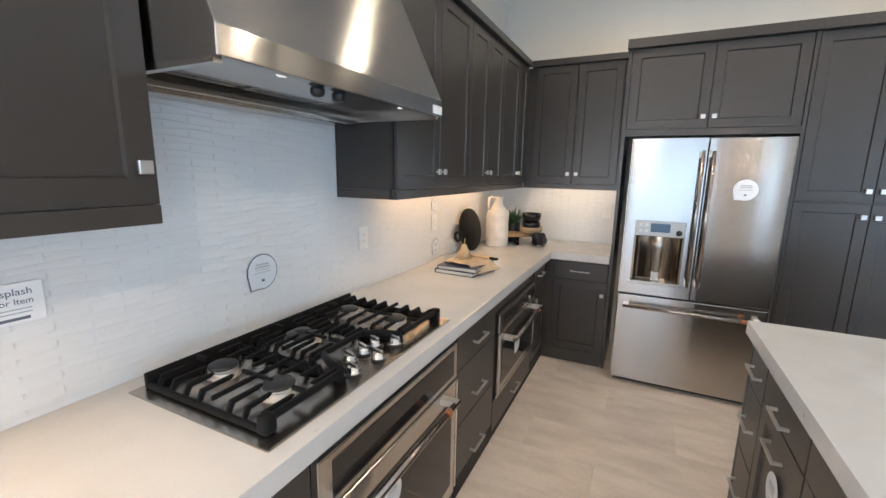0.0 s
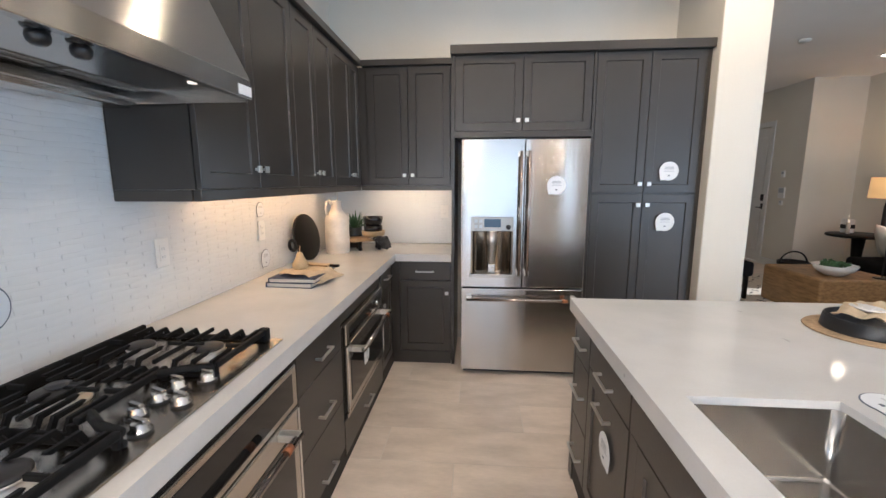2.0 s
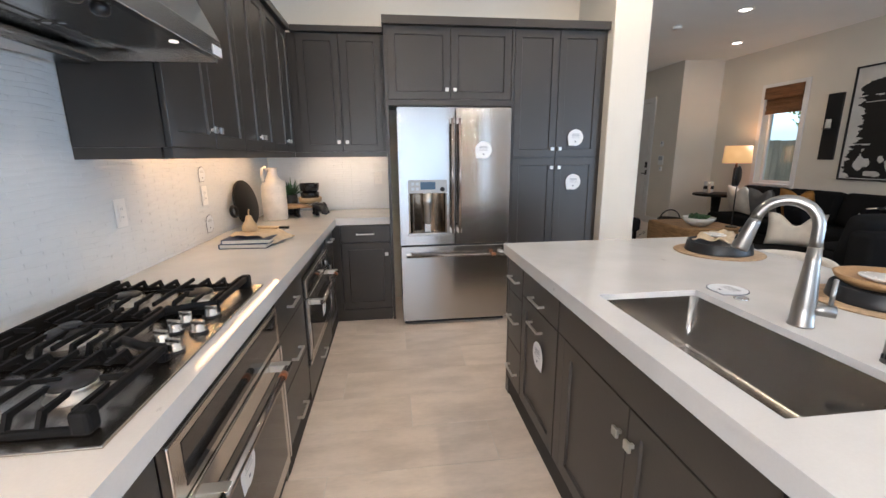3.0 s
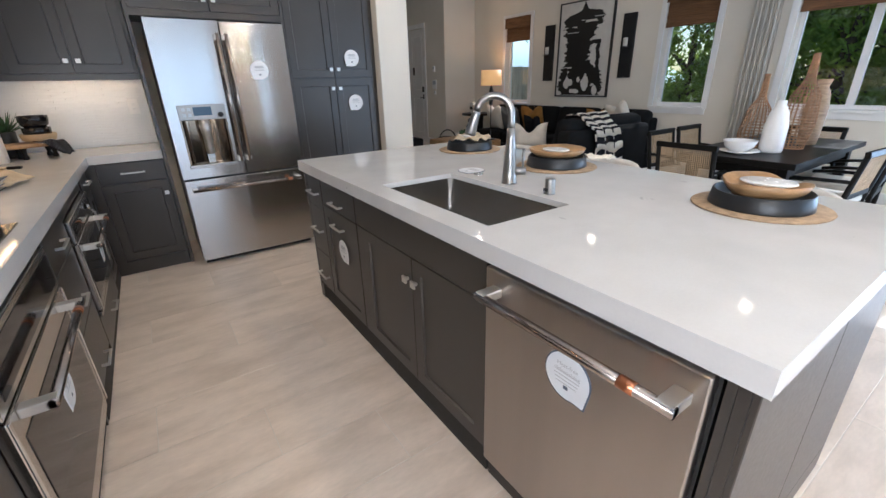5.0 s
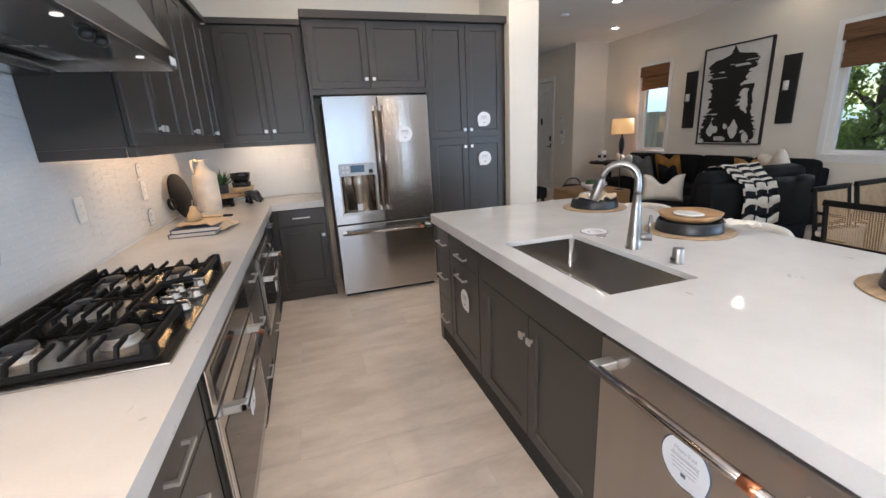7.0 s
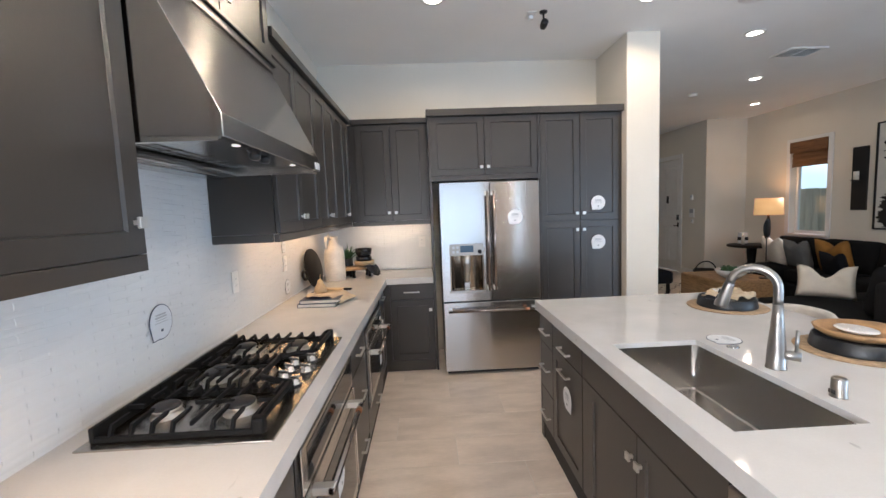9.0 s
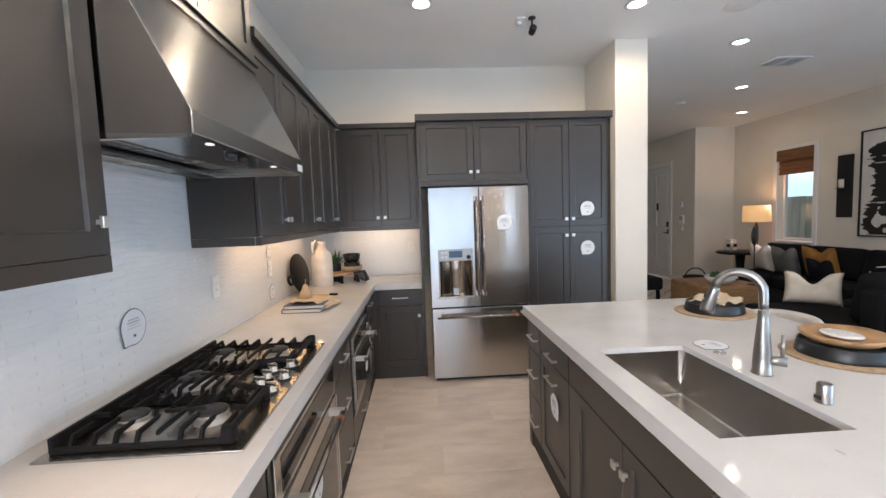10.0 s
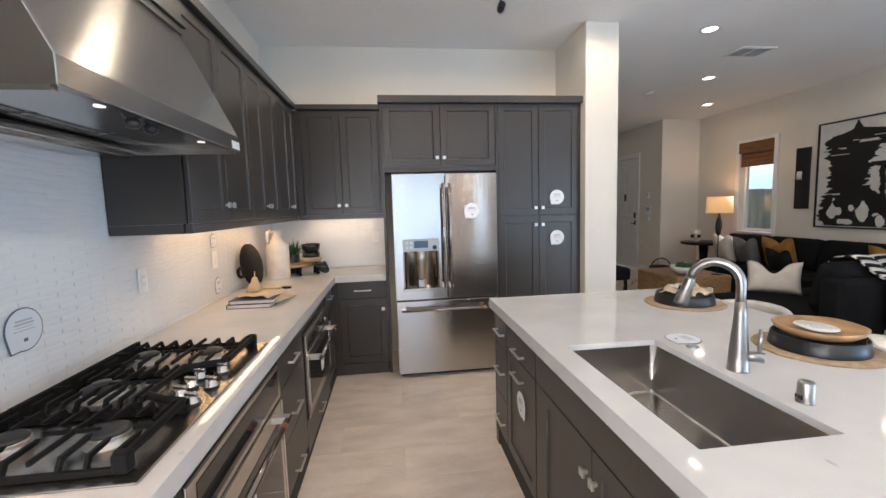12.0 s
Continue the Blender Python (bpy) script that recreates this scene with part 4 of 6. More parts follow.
# ---- wall oven and microwave under the worktop ----
def oven(name, y0, y1, z0, z1, panel, hz, label, category, ha, hb):
    f = face("L", 0.626)
    o = thing(name, (0.32, (y0 + y1) / 2, z0), label, category)
    part("case", box(0.06, 0.625, y0 + 0.01, y1 - 0.01, z0 + 0.002, z1 - 0.002), BLACK, o)
    cp = part("control_panel", fbox(f, y0, y1, panel, z1, 0.0, 0.028, 0.004), STEEL, o)
    part("panel_glass", fbox(f, y0 + 0.05, y1 - 0.035, panel + 0.022, z1 - 0.022, 0.027, 0.0295, 0.001), DARKGLASS, cp, "black glass control panel")
    dr = part("oven_door", fbox(f, y0, y1, z0 + 0.035, panel - 0.008, 0.0, 0.030, 0.004), STEEL, o)
    part("door_glass", rings_front(f, y0 + 0.055, y1 - 0.055, z0 + 0.075, panel - 0.085, ((0, 0.029), (0, 0.0315), (0.004, 0.032))), DARKGLASS, dr, "dark oven window")
    part("bottom_trim", fbox(f, y0, y1, z0, z0 + 0.024, 0.0, 0.024, 0.003), STEEL, o)
    bar_handle(dr, f(ha, 0.03, hz), f(hb, 0.03, hz), (0.064, 0, 0.0), 0.0135)
    for s in (0, 1):
        part("side_trim", fbox(f, (y0, y1 - 0.012)[s], (y0 + 0.012, y1)[s], z0 + 0.036, panel - 0.009, 0.029, 0.034, 0.002), POLISH, dr, "bright rounded side trim")
    return o


oven("wall_oven", -2.506, -1.667, 0.10, 0.824, 0.668, 0.637, "built-in stainless wall oven with a dark glass door", "oven", -2.44, -1.80)
mw = oven("built_in_microwave", -1.09, -0.282, 0.255, 0.762, 0.655, 0.603, "built-in stainless microwave oven below the worktop", "microwave", -1.01, -0.34)
part("dial", moved(lathe(((0.0, 0.022), (0.014, 0.020), (0.016, 0.0)), (0, 0, 0), 20), Matrix.Translation((0.6555, -0.50, 0.708)) @ Matrix.Rotation(radians(90), 4, "Y")), CHROME, mw, "round steel dial", True)
badge("oven_sticker", face("L", 0.712), -2.27, 0.575, 0.055, "round white sticker hanging from the oven handle", "sticker")
badge("microwave_sticker", face("L", 0.712), -0.93, 0.55, 0.05, "round white sticker hanging from the microwave handle", "sticker")

# ---- island ----
IX0, IX1, IY0, IY1 = 1.765, 3.03, -3.495, -1.035
FI = face("I", 1.81)
SK = (1.862, 2.245, -2.70, -1.968)     # cut-out for the sink
bm = bmesh.new()
for r in ((IX0, SK[0], IY0, IY1), (SK[1], IX1, IY0, IY1), (SK[0], SK[1], IY0, SK[2]), (SK[0], SK[1], SK[3], IY1)):
    merge(bm, box(*r, CB, CT))
bmesh.ops.remove_doubles(bm, verts=bm.verts, dist=1e-5)
solid("island_worktop", bm, QUARTZ, "white quartz island worktop with a thick square edge", "worktop")


def island_unit(y0, y1, label):
    t = thing("island_cabinet", (2.1, (y0 + y1) / 2, 0), label, "cabinet", "island cabinets")
    part("body", boxes((1.81, 1.835, y0, y1, 0.10, CB), (2.30, 2.42, y0, y1, 0.0, CB), (1.835, 2.30, y0, y0 + 0.018, 0.10, CB), (1.835, 2.30, y1 - 0.018, y1, 0.10, CB), (1.835, 2.30, y0 + 0.018, y1 - 0.018, 0.10, 0.12)), CAB, t)
    part("toe_kick", box(1.798, 2.30, y0, y1, 0, 0.10), CABIN, t)
    return t


t = island_unit(-1.33, -1.085, "charcoal island cabinet with three drawers")
for z0, z1 in ((0.66, 0.85), (0.36, 0.66), (0.11, 0.36)):
    drawer_front(FI, -1.328, -1.087, z0, z1, t, at={0.85: 0.748, 0.66: 0.517, 0.36: 0.21}[z1])
t = island_unit(-1.80, -1.33, "charcoal island cabinet with a drawer and a pull-out door")
drawer_front(FI, -1.798, -1.332, 0.70, 0.85, t, at=0.745)
p = door_front(FI, -1.798, -1.332, 0.11, 0.70, t)
pull(FI, -1.56, 0.618, p)
badge("cabinet_sticker", FI, -1.585, 0.487, 0.064, "round white sticker on the pull-out cabinet door", "sticker", d=0.0205)
t = island_unit(-2.785, -1.80, "charcoal island sink cabinet with two doors")
drawer_front(FI, -2.783, -1.802, 0.70, 0.85, t, handle=False)
part("filler", fbox(FI, -1.865, -1.803, 0.11, 0.698, 0.0, 0.018), CAB, t)
door_front(FI, -2.327, -1.867, 0.11, 0.70, t, (-2.295, 0.60))
door_front(FI, -2.783, -2.327, 0.11, 0.70, t, (-2.36, 0.60))
t = thing("island_end_panel", (2.4, -1.07, 0), "charcoal panel closing the end of the island", "panel")
part("panel", box(1.79, 2.78, -1.083, -1.06, 0.0, CB), CAB, t)
part("foot", box(1.79, 1.84, -1.12, -1.0845, 0.0, 0.098), CAB, t)
t = thing("island_end_panel", (2.4, -3.45, 0), "charcoal panelled end of the island beside the dishwasher", "panel")
part("panel", box(1.795, 2.78, -3.465, -3.443, 0.0, CB), CAB, t)
part("filler_strip", box(1.795, 1.83, -3.442, -3.425, 0.0, CB), CAB, t)
FE = face("B", -3.465)
for a, b in ((1.80, 2.30), (2.304, 2.778)):
    part("face_board", rings_front(FE, a, b, 0.112, CB - 0.002, ((0, -0.002), (0, 0.010), (0.002, 0.012))), CAB, t)
part("base_rail", fbox(FE, 1.795, 2.78, 0.0, 0.11, 0.0, 0.012, 0.002), CAB, t)
t = thing("island_back_panel", (2.76, -2.27, 0), "charcoal panel on the seating side of the island", "panel")
part("panel", box(2.42, 2.45, -3.442, -1.084, 0.0, CB), CAB, t)

# dishwasher
dw = thing("dishwasher", (2.1, -3.11, 0), "stainless steel built-in dishwasher with a bar handle", "dishwasher")
part("tub", box(1.80, 2.29, -3.418, -2.795, 0.09, 0.850), BLACK, dw)
part("kick_plate", box(1.80, 1.82, -3.418, -2.795, 0.0, 0.09), BLACK, dw)
f = face("I", 1.80)
dd = part("dishwasher_door", fbox(f, -3.412, -2.80, 0.10, 0.842, 0.0, 0.03, 0.005), DARKSTEEL, dw)
bar_handle(dd, f(-2.835, 0.03, 0.781), f(-3.388, 0.03, 0.781), (-0.062, 0, 0.0), 0.0135)
badge("dishwasher_sticker", f, -3.113, 0.652, 0.070, "round white sticker reading mess-free dishwashing", "sticker", d=0.0305, lines=6, outline=True, words=("Mess-free", "dishwashing"))

# sink, tap, soap dispenser
sk = thing("kitchen_sink", (2.05, -2.33, 0.68), "rectangular stainless undermount sink in the island", "sink")
x0, x1, y0, y1 = SK[0] - 0.006, SK[1] + 0.006, SK[2] - 0.006, SK[3] + 0.006
bm = bmesh.new()
rows = []
SF = 0.688
rings = [(0.008, CT - 0.022), (0.008, SF + 0.016)] + [(0.008 + 0.016 * (1 - math.cos(a)), SF + 0.016 * (1 - math.sin(a))) for a in (radians(18 * k) for k in range(1, 6))] + [(0.10, SF - 0.002)]
for inset, z in rings:
    ring = []
    for cx, cy, a0 in ((x1 - inset, y1 - inset, 0), (x0 + inset, y1 - inset, 90), (x0 + inset, y0 + inset, 180), (x1 - inset, y0 + inset, 270)):
        r = max(0.004, 0.020 - 0.5 * (inset - 0.008))
        for k in range(7):
            a = radians(a0 + 15 * k)
            ox, oy = (-r if a0 in (0, 270) else r), (-r if a0 in (0, 90) else r)
            ring.append(bm.verts.new((cx + ox + r * math.cos(a), cy + oy + r * math.sin(a), z)))
    rows.append(ring)
for a, b in zip(rows, rows[1:]):
    for k in range(28):
        bm.faces.new((a[k], a[(k + 1) % 28], b[(k + 1) % 28], b[k]))
bm.faces.new(rows[-1])
basin = part("basin", bm, SINKM, sk)
for f in basin.data.polygons:
    f.use_smooth = 1e-6 < f.area < 0.016
mod = basin.modifiers.new("thickness", "SOLIDIFY")
mod.thickness, mod.offset = 0.002, 1
part("drain", lathe(((0.050, 0.0), (0.050, 0.003), (0.040, 0.0035), (0.036, -0.0005), (0.0, -0.0005)), (2.09, -2.40, SF + 0.0003), 28), POLISH, sk, "", True)
part("drain_cup", lathe(((0.035, 0.002), (0.0, 0.001)), (2.09, -2.40, SF + 0.0003), 24), CABIN, sk)

FX, FYY = 2.315, -2.31
tap = thing("kitchen_faucet", (FX, FYY, CT), "brushed nickel gooseneck pull-down faucet", "faucet")
part("base", lathe(((0.033, 0.0), (0.033, 0.005), (0.0305, 0.008), (0.0290, 0.06), (0.0235, 0.13), (0.0185, 0.19), (0.0165, 0.235), (0.0, 0.235)), (FX, FYY, CT), 28), NICKEL, tap, "", True)
dirv = Vector((-0.72, 0.69, 0)).normalized()
pts = [Vector((FX, FYY, CT + 0.225 + 0.03 * k)) for k in range(3)]
R = 0.073
for k in range(1, 15):
    a = math.pi * k / 14 * 0.94
    pts.append(Vector((FX, FYY, CT + 0.290)) + dirv * (R - R * math.cos(a)) + Vector((0, 0, R * math.sin(a))))
part("gooseneck", tube(pts, 0.0152, 18), NICKEL, tap, "", True)
e, d = pts[-1], (pts[-1] - pts[-2]).normalized()
hd = part("spray_head", tube([e + d * s for s in (0.0, 0.01, 0.03, 0.09, 0.10)], 0.015, 18, radii=[0.0155, 0.0175, 0.0185, 0.024, 0.023]), NICKEL, tap, "brushed nickel spray head", True)
up = d.cross(dirv).cross(d).normalized()
for s in (0.045, 0.068):
    part("spray_button", moved(lathe(((0.0, 0.006), (0.008, 0.005), (0.010, 0.0)), (0, 0, 0), 14), Matrix.Translation(e + d * s - up * 0.0185 * -1) @ up.to_track_quat("Z", "Y").to_matrix().to_4x4()), BLACK, hd, "black spray button", True)
side = Vector((0.72, -0.69, 0)).normalized()
lv = part("lever_hub", tube((Vector((FX, FYY, CT + 0.054)), Vector((FX, FYY, CT + 0.054)) + side * 0.070), 0.0175, 18), NICKEL, tap, "", True)
q = Vector((FX, FYY, CT + 0.054)) + side * 0.055
part("lever", tube((q, q + Vector((0.0, 0.0, 0.095)) + side * 0.002), 0.006, 12), NICKEL, lv, "", True)
t = thing("soap_dispenser", (2.31, -2.545, CT), "short brushed nickel air gap cap beside the sink", "sink accessory")
part("cap", lathe(((0.023, 0.0), (0.023, 0.004), (0.0205, 0.006), (0.0205, 0.055), (0.018, 0.060), (0.0, 0.0605)), (2.31, -2.545, CT), 26), NICKEL, t, "", True)
for k in range(3):
    part("slot", box(2.286, 2.289, -2.553 + 0.008 * k - 0.002, -2.553 + 0.008 * k + 0.002, CT + 0.012, CT + 0.024), BLACK, t)
t = thing("disposal_button", (2.325, -2.085, CT), "flat round chrome button beside the sink", "button")
part("ring", lathe(((0.024, 0.0), (0.023, 0.005), (0.014, 0.006), (0.012, 0.004), (0.0, 0.004)), (2.325, -2.085, CT), 24), POLISH, t, "", True)
fz = lambda u, d, z: (2.36 + (z - 1) * 1.0, u, CT + d)
badge("counter_sticker", fz, -1.985, 1.0, 0.068, "round white sticker lying on the island worktop", "sticker", outline=True, d=0.0005)

# ---- lamps under the wall cabinets ----
WARM = (1.0, 0.58, 0.25)
area_lamp("under_cabinet_lamp", (0.14, -0.55, UB - 0.012), (0.14, -0.55, 0), 0.03, 1.5, 4.2, WARM)
area_lamp("under_cabinet_lamp", (0.72, 0.62, UB - 0.012), (0.72, 0.62, 0), 0.65, 0.03, 1.8, (1.0, 0.70, 0.42))
area_lamp("under_cabinet_lamp", (0.27, -3.1, UB - 0.012), (0.50, -3.1, 0.6), 0.03, 0.9, 4.6, WARM)

# ---- stickers, outlets and the small sign ----
F0 = face("L", 0.011)
badge("backsplash_sticker", F0, -2.092, 1.143, 0.070, "round outlined sticker on the white tiles", outline=True)
badge("outlet_sticker", F0, -0.65, 1.315, 0.045, "small outlined sticker above the outlet", outline=True, lines=2)
badge("outlet_sticker", F0, -0.625, 1.015, 0.055, "small outlined sticker below the outlet", outline=True, lines=3)
FP = face("B", 0.17)
badge("refrigerator_sticker", FF, 1.868, 1.452, 0.066, "round white sticker on the refrigerator door", d=0.0005)
badge("pantry_sticker", FP, 2.70, 1.552, 0.068, "round white sticker on the upper pantry door", d=0.009)
badge("pantry_sticker", FP, 2.70, 1.180, 0.068, "round white sticker on the lower pantry door", d=0.009)


def outlet(f, u, z, label):
    t = thing("wall_outlet", f(u, 0, z - 0.06), label, "outlet", "wall outlets")
    part("plate", fbox(f, u - 0.036, u + 0.036, z - 0.058, z + 0.058, 0, 0.006, 0.002), PLATE, t)
    part("insert", fbox(f, u - 0.017, u + 0.017, z - 0.034, z + 0.034, 0.0055, 0.0085, 0.001), TRIM, t)
    for s in (-1, 1):
        part("socket_slots", boxes(*[(*sorted((f(u + q - 0.0015, 0.0083, 0)[0], f(u + q + 0.0015, 0.0092, 0)[0])), *sorted((f(u + q - 0.0015, 0.0083, 0)[1], f(u + q + 0.0015, 0.0092, 0)[1])), z + s * 0.017 - 0.005, z + s * 0.017 + 0.005) for q in (-0.006, 0.006)]), GREYINK, t)


for u in (-1.455, -0.655, -0.02):
    outlet(F0, u, 1.19, "white double outlet on the tiled wall")
FBW = face("B", 0.749)
outlet(FBW, 1.01, 1.21, "white outlet on the tiles beside the refrigerator")
t = thing("backsplash_sign", (0.012, -2.82, 1.165), "small white printed sign reading backsplash decorator item", "sign")
part("card", fbox(F0, -2.92, -2.735, 1.165, 1.262, 0.0, 0.004, 0.001), PAPER, t)
lettering("Backsplash", F0, -2.755, 1.240, 0.0045, 0.024, t, INK, "RIGHT")
lettering("Decorator Item", F0, -2.755, 1.217, 0.0045, 0.020, t, INK, "RIGHT")
for k in range(2):
    part("print_line", fbox(F0, -2.90, -2.76, 1.198 - 0.009 * k, 1.201 - 0.009 * k, 0.004, 0.0045), GREYINK, t)
part("print_line", fbox(F0, -2.84, -2.765, 1.173, 1.180, 0.004, 0.0045), INK, t)

# ---- things on the worktop ----
t = thing("book_stack", (0.31, -0.80, CT), "two navy hardback books lying flat on the worktop", "books")
for z, dx, h in ((CT + 0.0005, 0.0, 0.026), (CT + 0.027, 0.012, 0.024)):
    m = Matrix.Translation((0.31 + dx, -0.79, 0)) @ Matrix.Rotation(radians(-3 + 200 * dx), 4, "Z")
    b = part("book_cover", moved(boxes((-0.13, 0.13, -0.16, 0.16, z, z + 0.003), (-0.13, 0.13, -0.16, 0.16, z + h - 0.003, z + h), (-0.13, -0.127, -0.16, 0.16, z + 0.003, z + h - 0.003)), m), COVER, t)
    part("page_block", moved(box(-0.126, 0.124, -0.155, 0.155, z + 0.003, z + h - 0.003), m), PAGES, b)


def cloth(name, at, w, d, seed, mat, label, category, drop=0.0, fold=0.012, rot=0.0):
    bm = bmesh.new()
    n = 16
    grid = []
    for i in range(n):
        row = []
        for j in range(n):
            u, v = i / (n - 1) - 0.5, j / (n - 1) - 0.5
            z = fold * (noise.noise((u * 5 + seed, v * 5, seed)) + 0.6) + 0.004
            over = max(0.0, u - 0.18)
            z -= drop * over * 3.0
            row.append(bm.verts.new((u * w * (1 - 0.3 * over), v * d * (1 + 0.15 * math.sin(7 * u + seed)), max(z, -drop))))
        grid.append(row)
    for i in range(n - 1):
        for j in range(n - 1):
            bm.faces.new((grid[i][j], grid[i + 1][j], grid[i + 1][j + 1], grid[i][j + 1]))
    moved(bm, Matrix.Translation(at) @ Matrix.Rotation(rot, 4, "Z"))
    ob = solid(name, bm, mat, label, category, smooth=True)
    mod = ob.modifiers.new("thickness", "SOLIDIFY")
    mod.thickness, mod.offset = 0.003, 1
    return ob


cloth("linen_napkin", (0.37, -0.79, CT + 0.052), 0.27, 0.25, 3.0, LINEN, "tan linen cloth draped over the books", "napkin", drop=0.048, rot=radians(-20))
t = thing("serving_spatula", (0.36, -0.70, CT + 0.055), "pale wooden spatula with a dark handle tip", "utensil")
part("blade", moved(box(-0.12, 0.08, -0.03, 0.03, 0, 0.009, 0.004), Matrix.Translation((0.36, -0.66, CT + 0.068)) @ Matrix.Rotation(radians(-15), 4, "Z")), PALEWOOD, t)
part("handle", moved(box(0.08, 0.14, -0.012, 0.012, -0.003, 0.012, 0.005), Matrix.Translation((0.36, -0.66, CT + 0.068)) @ Matrix.Rotation(radians(-15), 4, "Z")), DARKWOOD, t, "dark handle tip")
t = thing("wooden_pear", (0.285, -0.75, CT + 0.052), "carved pale wooden pear on the books", "ornament")
part("body", lathe(((0.0, 0.0), (0.028, 0.002), (0.042, 0.018), (0.045, 0.036), (0.036, 0.06), (0.022, 0.082), (0.019, 0.098), (0.012, 0.108), (0.0, 0.11)), (0.285, -0.75, CT + 0.052), 24), PALEWOOD, t, "", True)
part("stem", tube(((0.285, -0.75, CT + 0.158), (0.287, -0.752, CT + 0.18), (0.29, -0.752, CT + 0.198)), 0.004, 8), PALEWOOD, t)

t = thing("round_serving_board", (0.1, -0.17, CT), "round black wooden serving board leaning on the tiles", "serving board")
m = Matrix.Translation((0.085, -0.165, CT + 0.172)) @ Matrix.Rotation(radians(-8), 4, "Z") @ Matrix.Rotation(radians(80), 4, "Y")
part("board", moved(lathe(((0.0, -0.008), (0.160, -0.008), (0.168, -0.004), (0.168, 0.004), (0.160, 0.008), (0.0, 0.008)), (0, 0, 0), 48), m), DARKWOOD, t, "", True)
ring = [(0.035 + 0.034 * math.cos(a), -0.192 + 0.036 * math.sin(a), 0) for a in (2 * math.pi * k / 20 for k in range(21))]
part("handle_ring", moved(tube(ring, 0.011, 10), m), DARKWOOD, t, "", True)

J = (0.185, 0.20, CT)
t = thing("ceramic_jug", J, "tall cream ceramic jug with two handles", "jug")
part("body", lathe(((0.0, 0.0), (0.088, 0.0), (0.094, 0.006), (0.096, 0.12), (0.094, 0.26), (0.084, 0.295), (0.060, 0.325), (0.044, 0.345), (0.038, 0.375), (0.038, 0.40), (0.044, 0.415), (0.038, 0.415), (0.030, 0.39), (0.0, 0.38)), J, 36), CERAMIC, t, "", True)
for s in (-1, 1):
    d = Vector((0.6 * s, 0.8 * s, 0)) if s > 0 else Vector((-0.7, -0.7, 0))
    pts = [Vector(J) + d * r + Vector((0, 0, z)) for r, z in ((0.036, 0.385), (0.060, 0.425), (0.083, 0.41), (0.088, 0.36), (0.080, 0.305))]
    if s < 0:
        part("handle", tube(pts, 0.012, 10), CERAMIC, t, "", True)
    else:
        part("handle", tube([Vector(J) + d * r + Vector((0, 0, z)) for r, z in ((0.075, 0.30), (0.105, 0.305), (0.112, 0.27), (0.094, 0.23))], 0.010, 10), CERAMIC, t, "", True)

S = (0.385, 0.37, CT)
t = thing("footed_serving_stand", S, "oak serving board on dark feet", "serving stand")
part("top", moved(box(-0.17, 0.15, -0.085, 0.085, 0.075, 0.105, 0.012), Matrix.Translation(S) @ Matrix.Rotation(radians(25), 4, "Z")), OAK, t)
for x, y in ((-0.07, -0.05), (0.09, -0.05), (-0.07, 0.05), (0.09, 0.05)):
    part("foot", moved(lathe(((0.014, 0.0), (0.018, 0.01), (0.012, 0.03), (0.016, 0.06), (0.022, 0.0745)), (x, y, 0), 14), Matrix.Translation(S) @ Matrix.Rotation(radians(25), 4, "Z")), DARKWOOD, t, "", True)
SB = (0.43, 0.40, CT + 0.1055)
t = thing("wooden_bowl", SB, "shallow pale wooden bowl on the serving stand", "bowl")
part("bowl", lathe(((0.0, 0.0), (0.075, 0.0), (0.092, 0.012), (0.100, 0.048), (0.096, 0.052), (0.086, 0.016), (0.0, 0.010)), SB, 30), PALEWOOD, t, "", True)
for z, r in ((0.0105, 0.078), (0.088, 0.082)):
    t = thing("black_bowl", (SB[0], SB[1], SB[2] + z), "glossy black ceramic bowl stacked on the serving stand", "bowl", "black bowls")
    part("bowl", lathe(((0.0, 0.0), (r * 0.62, 0.0), (r * 0.90, 0.022), (r * 0.99, 0.055), (r, 0.082), (r * 0.96, 0.082), (r * 0.88, 0.030), (0.0, 0.010)), (SB[0], SB[1], SB[2] + z), 30), GLOSSBLACK, t, "", True)
PP = (0.235, 0.50, CT)
t = thing("potted_succulent", PP, "green succulent in a black pot", "plant")
part("pot", lathe(((0.0, 0.0), (0.06, 0.0), (0.065, 0.01), (0.068, 0.17), (0.062, 0.175), (0.058, 0.16), (0.0, 0.155)), PP, 24), BLACKCER, t, "", True)
rnd = random.Random(5)
bm = bmesh.new()
for k in range(46):
    a, tilt, ln = rnd.uniform(0, 6.28), rnd.uniform(0.1, 1.15), rnd.uniform(0.10, 0.18)
    d = Vector((math.cos(a) * math.sin(tilt), math.sin(a) * math.sin(tilt), math.cos(tilt)))
    s = d.cross(Vector((0, 0, 1))).normalized() * 0.011
    b0 = Vector(PP) + Vector((math.cos(a) * 0.02, math.sin(a) * 0.02, 0.158))
    up = s.cross(d).normalized() * 0.004
    q = [b0 - s * 0.5, b0 + s * 0.5, b0 + d * ln * 0.5 + s, b0 + d * ln * 0.5 - s, b0 + d * ln + up]
    v = [bm.verts.new(p) for p in q]
    w = bm.verts.new(b0 + d * ln * 0.5 - up)
    bm.faces.new((v[0], v[1], v[2], w)), bm.faces.new((v[0], w, v[3])), bm.faces.new((v[3], w, v[4])), bm.faces.new((w, v[2], v[4]))
tagged(part("leaves", bm, LEAF, t), kind="stuff")
bm = bmesh.new()
n = 12
rows = []
